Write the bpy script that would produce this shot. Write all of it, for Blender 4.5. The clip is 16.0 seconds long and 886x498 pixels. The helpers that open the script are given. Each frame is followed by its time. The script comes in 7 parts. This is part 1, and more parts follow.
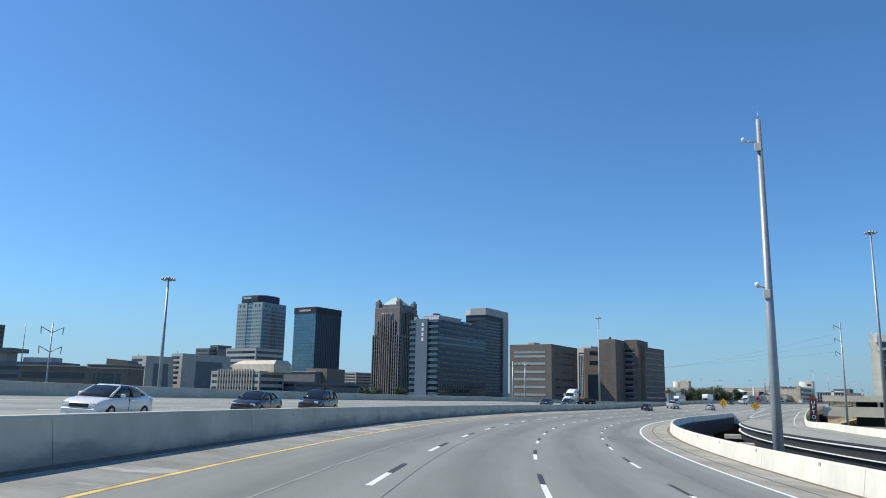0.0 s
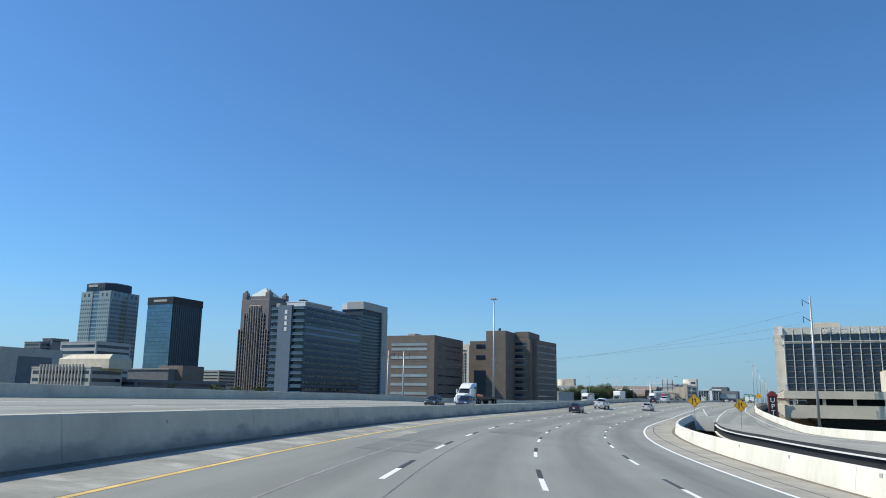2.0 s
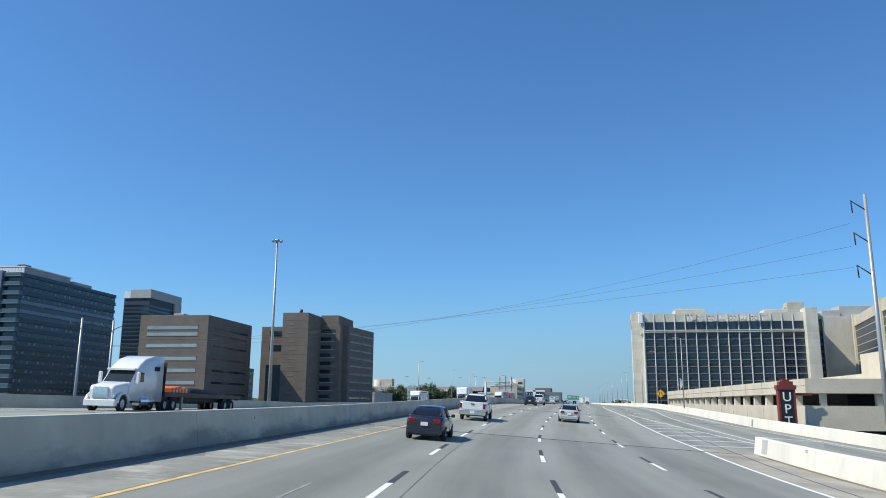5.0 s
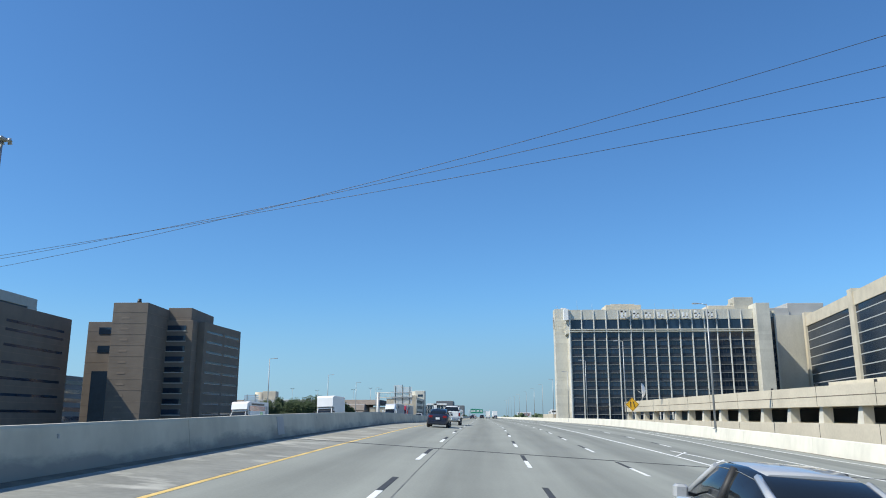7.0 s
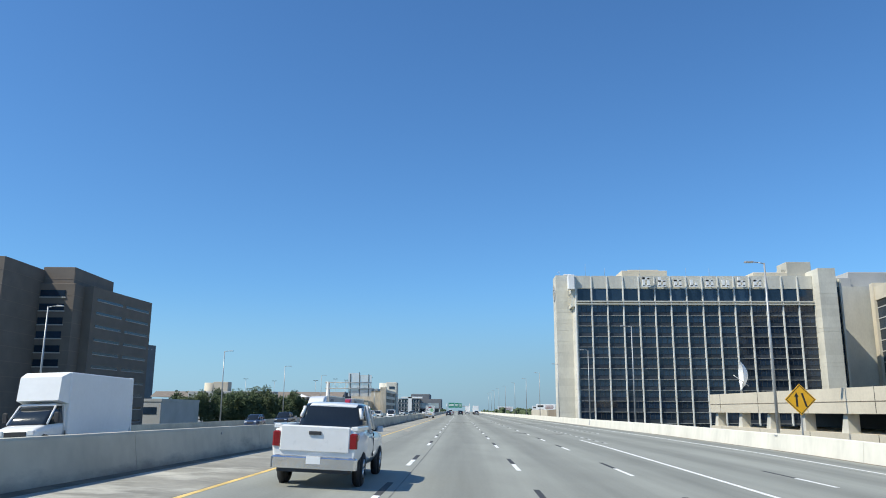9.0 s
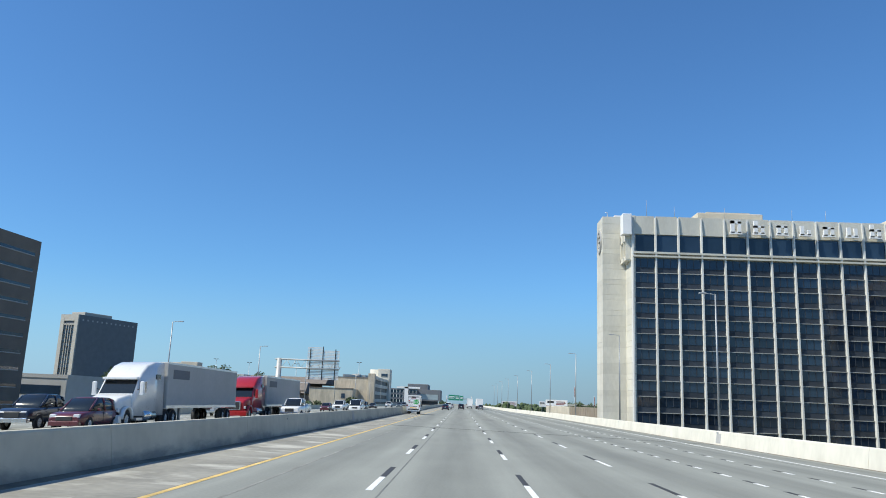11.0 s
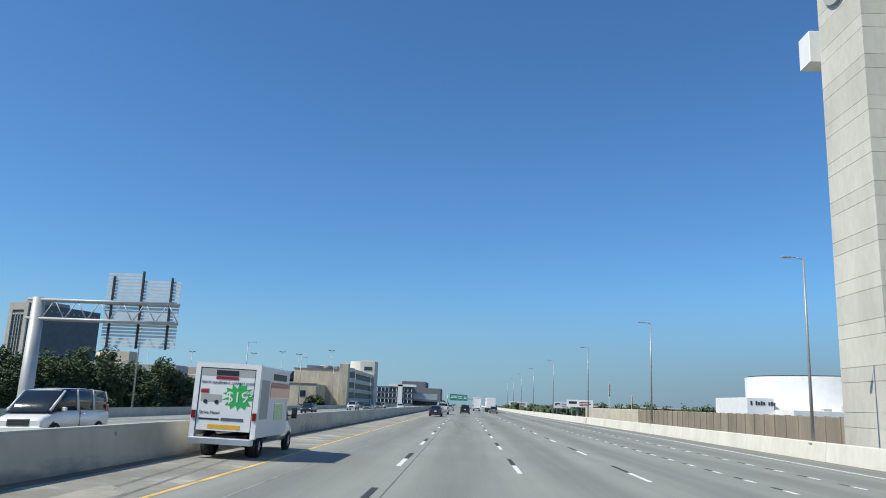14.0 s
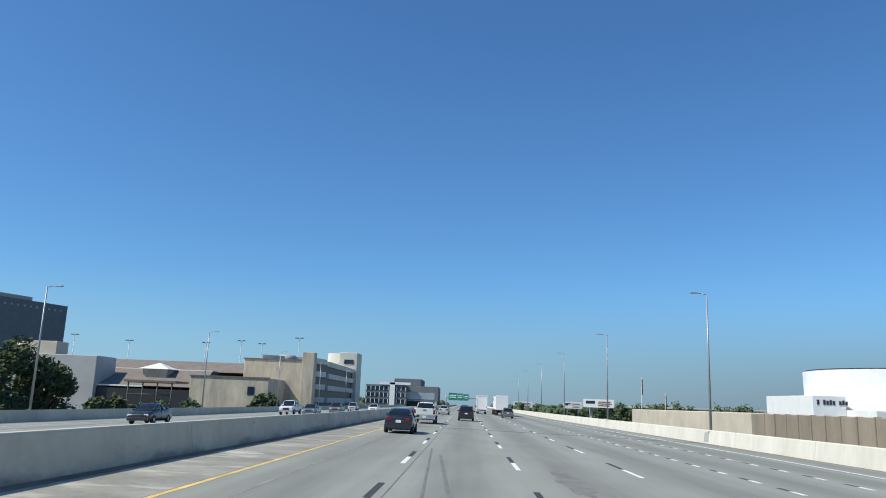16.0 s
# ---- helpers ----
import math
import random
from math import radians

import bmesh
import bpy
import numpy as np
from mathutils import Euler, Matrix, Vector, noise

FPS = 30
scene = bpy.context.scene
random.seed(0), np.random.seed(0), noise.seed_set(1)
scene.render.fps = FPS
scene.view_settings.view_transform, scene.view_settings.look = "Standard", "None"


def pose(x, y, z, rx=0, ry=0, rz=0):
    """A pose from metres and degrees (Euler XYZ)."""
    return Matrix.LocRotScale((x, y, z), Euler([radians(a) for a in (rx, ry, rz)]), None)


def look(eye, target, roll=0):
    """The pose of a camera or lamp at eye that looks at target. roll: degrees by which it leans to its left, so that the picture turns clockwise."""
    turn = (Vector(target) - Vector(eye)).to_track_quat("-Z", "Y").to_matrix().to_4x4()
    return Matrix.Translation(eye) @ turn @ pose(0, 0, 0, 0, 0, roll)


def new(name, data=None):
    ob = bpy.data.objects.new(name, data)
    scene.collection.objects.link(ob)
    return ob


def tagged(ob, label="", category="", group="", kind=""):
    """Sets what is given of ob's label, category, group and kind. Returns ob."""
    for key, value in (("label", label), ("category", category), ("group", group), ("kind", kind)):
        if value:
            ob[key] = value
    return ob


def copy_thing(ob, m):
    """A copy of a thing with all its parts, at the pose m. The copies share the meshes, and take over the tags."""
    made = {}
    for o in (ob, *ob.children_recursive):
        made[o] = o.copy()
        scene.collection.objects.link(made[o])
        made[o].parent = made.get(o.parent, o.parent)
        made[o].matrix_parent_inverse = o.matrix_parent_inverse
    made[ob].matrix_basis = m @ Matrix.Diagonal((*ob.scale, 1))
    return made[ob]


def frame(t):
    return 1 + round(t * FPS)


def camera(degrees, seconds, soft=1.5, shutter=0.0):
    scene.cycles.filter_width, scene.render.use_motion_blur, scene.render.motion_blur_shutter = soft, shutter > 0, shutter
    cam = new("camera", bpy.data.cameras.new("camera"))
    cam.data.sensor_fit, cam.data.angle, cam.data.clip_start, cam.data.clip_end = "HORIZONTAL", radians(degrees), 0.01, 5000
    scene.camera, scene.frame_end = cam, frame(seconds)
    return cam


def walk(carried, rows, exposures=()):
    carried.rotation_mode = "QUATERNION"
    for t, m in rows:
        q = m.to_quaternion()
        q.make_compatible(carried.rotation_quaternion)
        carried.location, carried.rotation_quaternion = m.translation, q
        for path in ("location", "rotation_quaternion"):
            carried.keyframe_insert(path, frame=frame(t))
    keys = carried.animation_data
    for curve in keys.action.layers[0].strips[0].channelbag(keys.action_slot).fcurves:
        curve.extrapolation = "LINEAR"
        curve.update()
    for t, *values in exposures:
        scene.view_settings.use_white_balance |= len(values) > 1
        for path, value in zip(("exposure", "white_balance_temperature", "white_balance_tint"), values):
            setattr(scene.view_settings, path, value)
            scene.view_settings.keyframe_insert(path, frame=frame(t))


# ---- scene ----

cam = camera(60.7, 16.0, soft=1.0)

# seconds, x, y, z, yaw, pitch, roll; the eye rides 1.97 m over the lane, which dips and climbs again
PATH = [
    (0.0, 53.97, -305.28, 1.85, 33.05, 10.84, 1.10),
    (0.5, 46.57, -292.47, 1.70, 30.78, 10.85, 1.03),
    (1.0, 39.68, -279.36, 1.54, 28.48, 10.92, 0.95),
    (1.5, 33.30, -265.99, 1.38, 26.26, 10.96, 0.91),
    (2.0, 27.46, -252.37, 1.24, 23.98, 11.00, 0.88),
    (2.5, 22.15, -238.53, 1.11, 21.79, 11.07, 0.87),
    (3.0, 17.40, -224.49, 0.99, 19.40, 11.12, 0.79),
    (3.5, 13.22, -210.26, 0.88, 16.99, 11.17, 0.65),
    (4.0, 9.62, -195.87, 0.79, 14.68, 11.21, 0.55),
    (4.5, 6.59, -181.32, 0.71, 12.41, 11.30, 0.48),
    (5.0, 4.12, -166.62, 0.66, 10.28, 11.42, 0.43),
    (5.5, 2.21, -151.77, 0.63, 8.18, 11.65, 0.39),
    (6.0, 0.84, -136.81, 0.69, 6.10, 11.93, 0.30),
    (6.5, -0.05, -121.77, 0.86, 4.36, 12.23, 0.17),
    (7.0, -0.52, -106.65, 1.09, 2.78, 12.47, 0.00),
    (7.5, -0.68, -91.47, 1.34, 1.80, 12.57, -0.18),
    (8.0, -0.62, -76.24, 1.59, 1.31, 12.49, -0.42),
    (8.5, -0.46, -60.99, 1.81, 1.17, 12.25, -0.25),
    (9.0, -0.27, -45.74, 1.97, 1.30, 12.00, 0.30),
    (9.5, -0.12, -30.49, 2.04, 1.52, 11.75, 0.90),
    (10.0, -0.03, -15.24, 2.04, 1.67, 11.55, 1.50),
    (10.5, 0.00, 0.00, 2.03, 1.70, 11.45, 1.95),
    (11.0, 0.00, 15.24, 2.01, 1.79, 11.44, 2.28),
    (11.5, 0.00, 30.48, 2.00, 1.87, 11.45, 2.46),
    (12.0, 0.00, 45.71, 1.99, 1.97, 11.44, 2.53),
    (12.5, 0.00, 60.92, 1.98, 1.99, 11.44, 2.52),
    (13.0, 0.00, 76.08, 1.97, 2.01, 11.45, 2.48),
    (13.5, 0.00, 91.19, 1.97, 2.03, 11.46, 2.43),
    (14.0, 0.00, 106.26, 1.97, 2.07, 11.48, 2.32),
    (14.5, 0.00, 121.28, 1.97, 2.09, 11.50, 2.12),
    (15.0, 0.00, 136.25, 1.97, 2.13, 11.50, 2.08),
    (15.5, 0.00, 151.18, 1.97, 2.13, 11.50, 2.11),
    (16.0, 0.00, 166.06, 1.97, 2.10, 11.50, 2.17),
]


def aim(x, y, z, yaw, pitch, roll):
    a, b = radians(yaw), radians(pitch)
    eye = Vector((x, y, z))
    return look(eye, eye + Vector((-math.sin(a) * math.cos(b), math.cos(a) * math.cos(b), math.sin(b))), roll)


walk(cam, [(t, aim(*row)) for t, *row in PATH], exposures=[(0.0, -0.04, 6950, 5), (3.0, 0.0, 6950, 5), (7.0, 0.05, 6950, 5), (12.6, 0.06, 6950, 5), (14.0, -0.13, 6950, 5), (16.0, -0.11, 6950, 5)])

# ---- sky and sun ----
SUN_AZ, SUN_EL = 246.0, 49.0      # degrees clockwise from +y, and above the horizon
world = bpy.data.worlds.new("sky")
scene.world = world
world.use_nodes = True
wn = world.node_tree
sky = wn.nodes.new("ShaderNodeTexSky")
sky.sky_type = "NISHITA"
sky.sun_disc = False
sky.sun_elevation, sky.sun_rotation = radians(SUN_EL), radians(SUN_AZ)
sky.altitude, sky.air_density, sky.dust_density, sky.ozone_density = 200, 1.08, 0.55, 6.0
back = wn.nodes["Background"]
back.inputs["Strength"].default_value = 0.133
tint = wn.nodes.new("ShaderNodeMix")
tint.data_type, tint.blend_type = "RGBA", "MULTIPLY"
tint.inputs["Factor"].default_value = 1.0
for socket in tint.inputs:
    if socket.type == "RGBA" and socket.name == "B":
        socket.default_value = (0.565, 0.89, 1.19, 1)
wn.links.new(sky.outputs["Color"], [q for q in tint.inputs if q.type == "RGBA" and q.name == "A"][0])
# smog low over the horizon, thickest away from the sun
way = wn.nodes.new("ShaderNodeTexCoord").outputs["Generated"]
rise = wn.nodes.new("ShaderNodeSeparateXYZ")
wn.links.new(way, rise.inputs["Vector"])
low = wn.nodes.new("ShaderNodeMapRange")
low.interpolation_type = "SMOOTHERSTEP"
low.inputs["From Min"].default_value, low.inputs["From Max"].default_value = -0.02, 0.18
low.inputs["To Min"].default_value, low.inputs["To Max"].default_value = 0.88, 0.0
wn.links.new(rise.outputs["Z"], low.inputs["Value"])
lee = wn.nodes.new("ShaderNodeVectorMath")
lee.operation = "DOT_PRODUCT"
lee.inputs[1].default_value = (-math.sin(radians(SUN_AZ)), -math.cos(radians(SUN_AZ)), 0)
wn.links.new(way, lee.inputs[0])
side = wn.nodes.new("ShaderNodeMapRange")
side.inputs["From Min"].default_value, side.inputs["From Max"].default_value = 0.0, 0.8
side.inputs["To Min"].default_value, side.inputs["To Max"].default_value = 0.05, 1.0
wn.links.new(lee.outputs["Value"], side.inputs["Value"])
thick = wn.nodes.new("ShaderNodeMath")
thick.operation = "MULTIPLY"
wn.links.new(low.outputs["Result"], thick.inputs[0])
wn.links.new(side.outputs["Result"], thick.inputs[1])
smog = wn.nodes.new("ShaderNodeMix")
smog.data_type = "RGBA"
smog_in = [q for q in smog.inputs if q.type == "RGBA"]
smog_in[1].default_value = (1.46, 2.0, 2.95, 1)
wn.links.new(thick.outputs["Value"], [q for q in smog.inputs if q.name == "Factor" and q.type == "VALUE"][0])
wn.links.new([q for q in tint.outputs if q.type == "RGBA"][0], smog_in[0])
# pale bright air low on the sun's side
glow = wn.nodes.new("ShaderNodeMath")
glow.operation = "MULTIPLY_ADD"
glow.inputs[1].default_value, glow.inputs[2].default_value = -0.75, 0.75
wn.links.new(side.outputs["Result"], glow.inputs[0])
veil = wn.nodes.new("ShaderNodeMath")
veil.operation = "MULTIPLY"
wn.links.new(low.outputs["Result"], veil.inputs[0])
wn.links.new(glow.outputs["Value"], veil.inputs[1])
pale_air = wn.nodes.new("ShaderNodeMix")
pale_air.data_type = "RGBA"
air_in = [q for q in pale_air.inputs if q.type == "RGBA"]
air_in[1].default_value = (2.5, 4.2, 6.5, 1)
wn.links.new(veil.outputs["Value"], [q for q in pale_air.inputs if q.name == "Factor" and q.type == "VALUE"][0])
wn.links.new([q for q in smog.outputs if q.type == "RGBA"][0], air_in[0])
wn.links.new([q for q in pale_air.outputs if q.type == "RGBA"][0], back.inputs["Color"])
sun_data = bpy.data.lights.new("sun", "SUN")
sun_data.energy, sun_data.angle, sun_data.color = 5.0, radians(0.53), (1.0, 0.95, 0.87)
sun = new("sun", sun_data)
sd = Vector((math.sin(radians(SUN_AZ)) * math.cos(radians(SUN_EL)), math.cos(radians(SUN_AZ)) * math.cos(radians(SUN_EL)), math.sin(radians(SUN_EL))))
sun.matrix_world = look(sd * 400, (0, 0, 0))


# ---- materials ----
def mat(name, color, rough=0.7, metal=0.0, vary=0.15, size=1.0, fine=12.0, bump=0.0, stretch=(1, 1, 1), coat=0.0, island=0.0, spec=0.5, local=False):
    """A surface with wear at a large and a small scale. size, fine: noise cells per metre."""
    m = bpy.data.materials.new(name)
    m.use_nodes = True
    n, l = m.node_tree.nodes, m.node_tree.links
    b = n["Principled BSDF"]
    b.inputs["Roughness"].default_value, b.inputs["Metallic"].default_value = rough, metal
    b.inputs["Coat Weight"].default_value = coat
    b.inputs["Specular IOR Level"].default_value = spec
    b.inputs["Base Color"].default_value = (*color, 1)
    if not vary:
        return m
    if local:
        place = n.new("ShaderNodeTexCoord").outputs["Object"]
    else:
        place = n.new("ShaderNodeNewGeometry").outputs["Position"]
    mp = n.new("ShaderNodeMapping")
    mp.inputs["Scale"].default_value = stretch
    l.new(place, mp.inputs["Vector"])
    big, small = n.new("ShaderNodeTexNoise"), n.new("ShaderNodeTexNoise")
    big.inputs["Scale"].default_value, big.inputs["Detail"].default_value = size, 4
    small.inputs["Scale"].default_value, small.inputs["Detail"].default_value = fine, 3
    l.new(mp.outputs["Vector"], big.inputs["Vector"])
    l.new(mp.outputs["Vector"], small.inputs["Vector"])
    add = n.new("ShaderNodeMath")
    add.operation = "MULTIPLY_ADD"
    add.inputs[1].default_value = 0.45
    l.new(small.outputs["Fac"], add.inputs[0])
    l.new(big.outputs["Fac"], add.inputs[2])
    ramp = n.new("ShaderNodeMapRange")
    ramp.inputs["From Min"].default_value, ramp.inputs["From Max"].default_value = 0.45, 1.0
    ramp.inputs["To Min"].default_value, ramp.inputs["To Max"].default_value = 1 - vary, 1 + vary
    l.new(add.outputs["Value"], ramp.inputs["Value"])
    hsv = n.new("ShaderNodeHueSaturation")
    hsv.inputs["Color"].default_value = (*color, 1)
    value = ramp.outputs["Result"]
    if island:
        rnd = n.new("ShaderNodeObjectInfo").outputs["Random"]
        im = n.new("ShaderNodeMapRange")
        im.inputs["To Min"].default_value, im.inputs["To Max"].default_value = 1 - island, 1 + island
        l.new(rnd, im.inputs["Value"])
        mul = n.new("ShaderNodeMath")
        mul.operation = "MULTIPLY"
        l.new(value, mul.inputs[0])
        l.new(im.outputs["Result"], mul.inputs[1])
        value = mul.outputs["Value"]
    l.new(value, hsv.inputs["Value"])
    l.new(hsv.outputs["Color"], b.inputs["Base Color"])
    rr = n.new("ShaderNodeMapRange")
    rr.inputs["To Min"].default_value, rr.inputs["To Max"].default_value = max(0.02, rough - 0.08), min(1, rough + 0.08)
    l.new(small.outputs["Fac"], rr.inputs["Value"])
    l.new(rr.outputs["Result"], b.inputs["Roughness"])
    if bump:
        bp = n.new("ShaderNodeBump")
        bp.inputs["Strength"].default_value, bp.inputs["Distance"].default_value = bump, 0.02
        l.new(small.outputs["Fac"], bp.inputs["Height"])
        l.new(bp.outputs["Normal"], b.inputs["Normal"])
    return m


def road_surface(name, color, lane=3.73, first=-2.05):
    """Worn concrete: dark oil bands down the lanes, long streaks, blotches and fine grain. u: metres across, v: metres along."""
    m = bpy.data.materials.new(name)
    m.use_nodes = True
    n, l = m.node_tree.nodes, m.node_tree.links
    b = n["Principled BSDF"]
    b.inputs["Roughness"].default_value = 0.85
    uv = n.new("ShaderNodeUVMap").outputs["UV"]
    sep = n.new("ShaderNodeSeparateXYZ")
    l.new(uv, sep.inputs["Vector"])

    def calc(op, a, c=None, d=None):
        q = n.new("ShaderNodeMath")
        q.operation = op
        for i, val in enumerate((a, c, d)):
            if val is None:
                continue
            if isinstance(val, (int, float)):
                q.inputs[i].default_value = val
            else:
                l.new(val, q.inputs[i])
        return q.outputs["Value"]

    def cloud(scale, detail, stretch):
        mp = n.new("ShaderNodeMapping")
        mp.inputs["Scale"].default_value = stretch
        l.new(uv, mp.inputs["Vector"])
        t = n.new("ShaderNodeTexNoise")
        t.inputs["Scale"].default_value, t.inputs["Detail"].default_value = scale, detail
        l.new(mp.outputs["Vector"], t.inputs["Vector"])
        return t.outputs["Fac"]

    across = calc("FRACT", calc("DIVIDE", calc("SUBTRACT", sep.outputs["X"], first), lane))
    off = calc("ABSOLUTE", calc("SUBTRACT", across, 0.5))            # 0 in the middle of a lane
    band = n.new("ShaderNodeMapRange")
    band.interpolation_type = "SMOOTHSTEP"
    band.inputs["From Min"].default_value, band.inputs["From Max"].default_value = 0.05, 0.40
    band.inputs["To Min"].default_value, band.inputs["To Max"].default_value = 1.0, 0.0
    l.new(off, band.inputs["Value"])
    blotch = cloud(0.10, 5, (1, 1, 1))
    streak = cloud(1.6, 4, (1, 0.03, 1))
    slab = cloud(0.9, 3, (0.6, 0.25, 1))
    grain = cloud(14, 4, (1, 1, 1))
    dark = calc("MULTIPLY", band.outputs["Result"], calc("MULTIPLY_ADD", blotch, 0.36, 0.06))
    v = calc("SUBTRACT", 1.13, dark)
    v = calc("ADD", v, calc("MULTIPLY_ADD", streak, 0.44, -0.22))
    v = calc("ADD", v, calc("MULTIPLY_ADD", blotch, 0.34, -0.17))
    v = calc("ADD", v, calc("MULTIPLY_ADD", slab, 0.26, -0.13))
    v = calc("ADD", v, calc("MULTIPLY_ADD", grain, 0.30, -0.15))
    hsv = n.new("ShaderNodeHueSaturation")
    hsv.inputs["Color"].default_value = (*color, 1)
    l.new(v, hsv.inputs["Value"])
    l.new(hsv.outputs["Color"], b.inputs["Base Color"])
    bp = n.new("ShaderNodeBump")
    bp.inputs["Strength"].default_value, bp.inputs["Distance"].default_value = 0.3, 0.01
    l.new(grain, bp.inputs["Height"])
    l.new(bp.outputs["Normal"], b.inputs["Normal"])
    return m


ROAD_MAT = road_surface("road_concrete", (0.25, 0.258, 0.228))
ROAD_OLD = road_surface("old_road_concrete", (0.212, 0.219, 0.197))


def patchy(name, color, pale):
    """Old concrete with pale worn patches that lie across the shoulder. u: metres across, v: metres along."""
    m = mat(name, color, 0.9, vary=0.3, size=0.5, fine=5, bump=0.3)
    n, l = m.node_tree.nodes, m.node_tree.links
    mp, t = n.new("ShaderNodeMapping"), n.new("ShaderNodeTexNoise")
    mp.inputs["Scale"].default_value = (0.35, 0.55, 1)
    t.inputs["Scale"].default_value, t.inputs["Detail"].default_value, t.inputs["Roughness"].default_value = 1.0, 6, 0.62
    l.new(n.new("ShaderNodeUVMap").outputs["UV"], mp.inputs["Vector"])
    l.new(mp.outputs["Vector"], t.inputs["Vector"])
    r = n.new("ShaderNodeMapRange")
    r.inputs["From Min"].default_value, r.inputs["From Max"].default_value = 0.53, 0.66
    l.new(t.outputs["Fac"], r.inputs["Value"])
    mix = n.new("ShaderNodeMix")
    mix.data_type = "RGBA"
    col = [q for q in mix.inputs if q.type == "RGBA"]
    link = n["Principled BSDF"].inputs["Base Color"].links[0]
    l.new(link.from_socket, col[0])
    col[1].default_value = (*pale, 1)
    l.new(r.outputs["Result"], [q for q in mix.inputs if q.name == "Factor" and q.type == "VALUE"][0])
    l.new([q for q in mix.outputs if q.type == "RGBA"][0], n["Principled BSDF"].inputs["Base Color"])
    return m


SHOULDER_NEW = patchy("tan_shoulder_concrete", (0.285, 0.275, 0.235), (0.50, 0.485, 0.42))
SHOULDER = patchy("shoulder_concrete", (0.255, 0.255, 0.228), (0.46, 0.45, 0.40))
RAMP_MAT = mat("slip_road_concrete", (0.315, 0.31, 0.27), 0.88, vary=0.28, size=0.3, fine=4, bump=0.2)
SAND = mat("sandy_concrete", (0.335, 0.315, 0.265), 0.9, vary=0.3, size=0.4, fine=4, bump=0.3)
BARRIER = mat("barrier_concrete", (0.67, 0.65, 0.57), 0.9, vary=0.14, size=0.35, fine=2.5, bump=0.2, stretch=(1, 1, 0.5))


def sooty_shaded(name, color, start=0.86):
    """Cast concrete with ragged road spray dried on the face and foot shade painted in; u: metres across, v: metres
    along.
    """
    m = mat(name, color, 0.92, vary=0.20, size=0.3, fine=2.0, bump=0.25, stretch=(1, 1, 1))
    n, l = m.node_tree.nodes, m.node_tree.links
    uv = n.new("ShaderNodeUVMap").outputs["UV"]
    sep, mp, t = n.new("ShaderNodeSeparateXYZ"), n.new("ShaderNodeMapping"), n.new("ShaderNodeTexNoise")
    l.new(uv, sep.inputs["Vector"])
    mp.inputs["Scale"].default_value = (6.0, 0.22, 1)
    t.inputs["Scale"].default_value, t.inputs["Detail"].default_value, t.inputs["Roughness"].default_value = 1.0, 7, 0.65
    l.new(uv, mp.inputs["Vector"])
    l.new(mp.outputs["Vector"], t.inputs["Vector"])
    # spray and painted shade both thicken towards the foot
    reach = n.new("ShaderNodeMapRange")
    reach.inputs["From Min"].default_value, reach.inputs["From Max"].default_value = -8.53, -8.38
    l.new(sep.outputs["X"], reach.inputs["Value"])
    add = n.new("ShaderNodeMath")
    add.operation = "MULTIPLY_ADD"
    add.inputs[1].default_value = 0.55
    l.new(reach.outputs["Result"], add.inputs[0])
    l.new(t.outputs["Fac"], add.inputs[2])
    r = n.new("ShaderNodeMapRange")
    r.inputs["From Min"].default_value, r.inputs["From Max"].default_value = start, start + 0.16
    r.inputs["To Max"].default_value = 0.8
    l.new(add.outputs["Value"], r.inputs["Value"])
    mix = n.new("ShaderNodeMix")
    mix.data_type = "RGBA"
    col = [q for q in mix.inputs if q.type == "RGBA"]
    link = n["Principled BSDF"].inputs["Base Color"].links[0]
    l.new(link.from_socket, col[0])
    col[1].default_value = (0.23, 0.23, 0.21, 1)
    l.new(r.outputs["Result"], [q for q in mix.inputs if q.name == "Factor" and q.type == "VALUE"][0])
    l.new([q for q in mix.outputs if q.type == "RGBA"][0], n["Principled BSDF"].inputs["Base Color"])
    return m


# darker than BARRIER: the median face's shade is put into the colour
MEDIAN = sooty_shaded("weathered_shaded_barrier", (0.51, 0.48, 0.385), 0.83)
MEDIAN_NEW = sooty_shaded("cleaner_shaded_barrier", (0.51, 0.485, 0.395), 0.90)
JOINT = mat("joint_rubber", (0.05, 0.05, 0.05), 0.8, vary=0.3)
WHITE_LINE = mat("white_paint", (0.78, 0.78, 0.76), 0.7, vary=0.12, size=3, fine=30)
BLACK_LINE = mat("black_paint", (0.05, 0.05, 0.052), 0.75, vary=0.2, size=3, fine=30)
YELLOW_LINE = mat("yellow_paint", (0.72, 0.50, 0.17), 0.7, vary=0.35, size=1.2, fine=30)
TYRE_MARK = mat("tyre_mark", (0.175, 0.178, 0.165), 0.8, vary=0.3, size=1.5, fine=20)
GROUND = mat("ground_dirt", (0.14, 0.15, 0.10), 0.95, vary=0.4, size=0.03, fine=0.6)
CONCRETE = mat("precast_concrete", (0.575, 0.558, 0.49), 0.9, vary=0.15, size=0.25, fine=3, bump=0.15, stretch=(1, 1, 0.4), island=0.06)
SILL_GREY = mat("grey_sill", (0.33, 0.335, 0.32), 0.85, vary=0.15, size=0.3, fine=3)
FIN_GREY = mat("pale_grey_fin", (0.60, 0.605, 0.58), 0.85, vary=0.1, size=0.25, fine=3, island=0.05)
CONCRETE_WORN = mat("weathered_concrete", (0.43, 0.415, 0.36), 0.9, vary=0.2, size=0.25, fine=3, bump=0.15, stretch=(1, 1, 0.4), island=0.06)
CREAM = mat("cream_concrete", (0.57, 0.515, 0.41), 0.9, vary=0.14, size=0.3, fine=5, bump=0.15)
BROWN = mat("brown_brick", (0.175, 0.148, 0.126), 0.9, vary=0.14, size=0.3, fine=5)
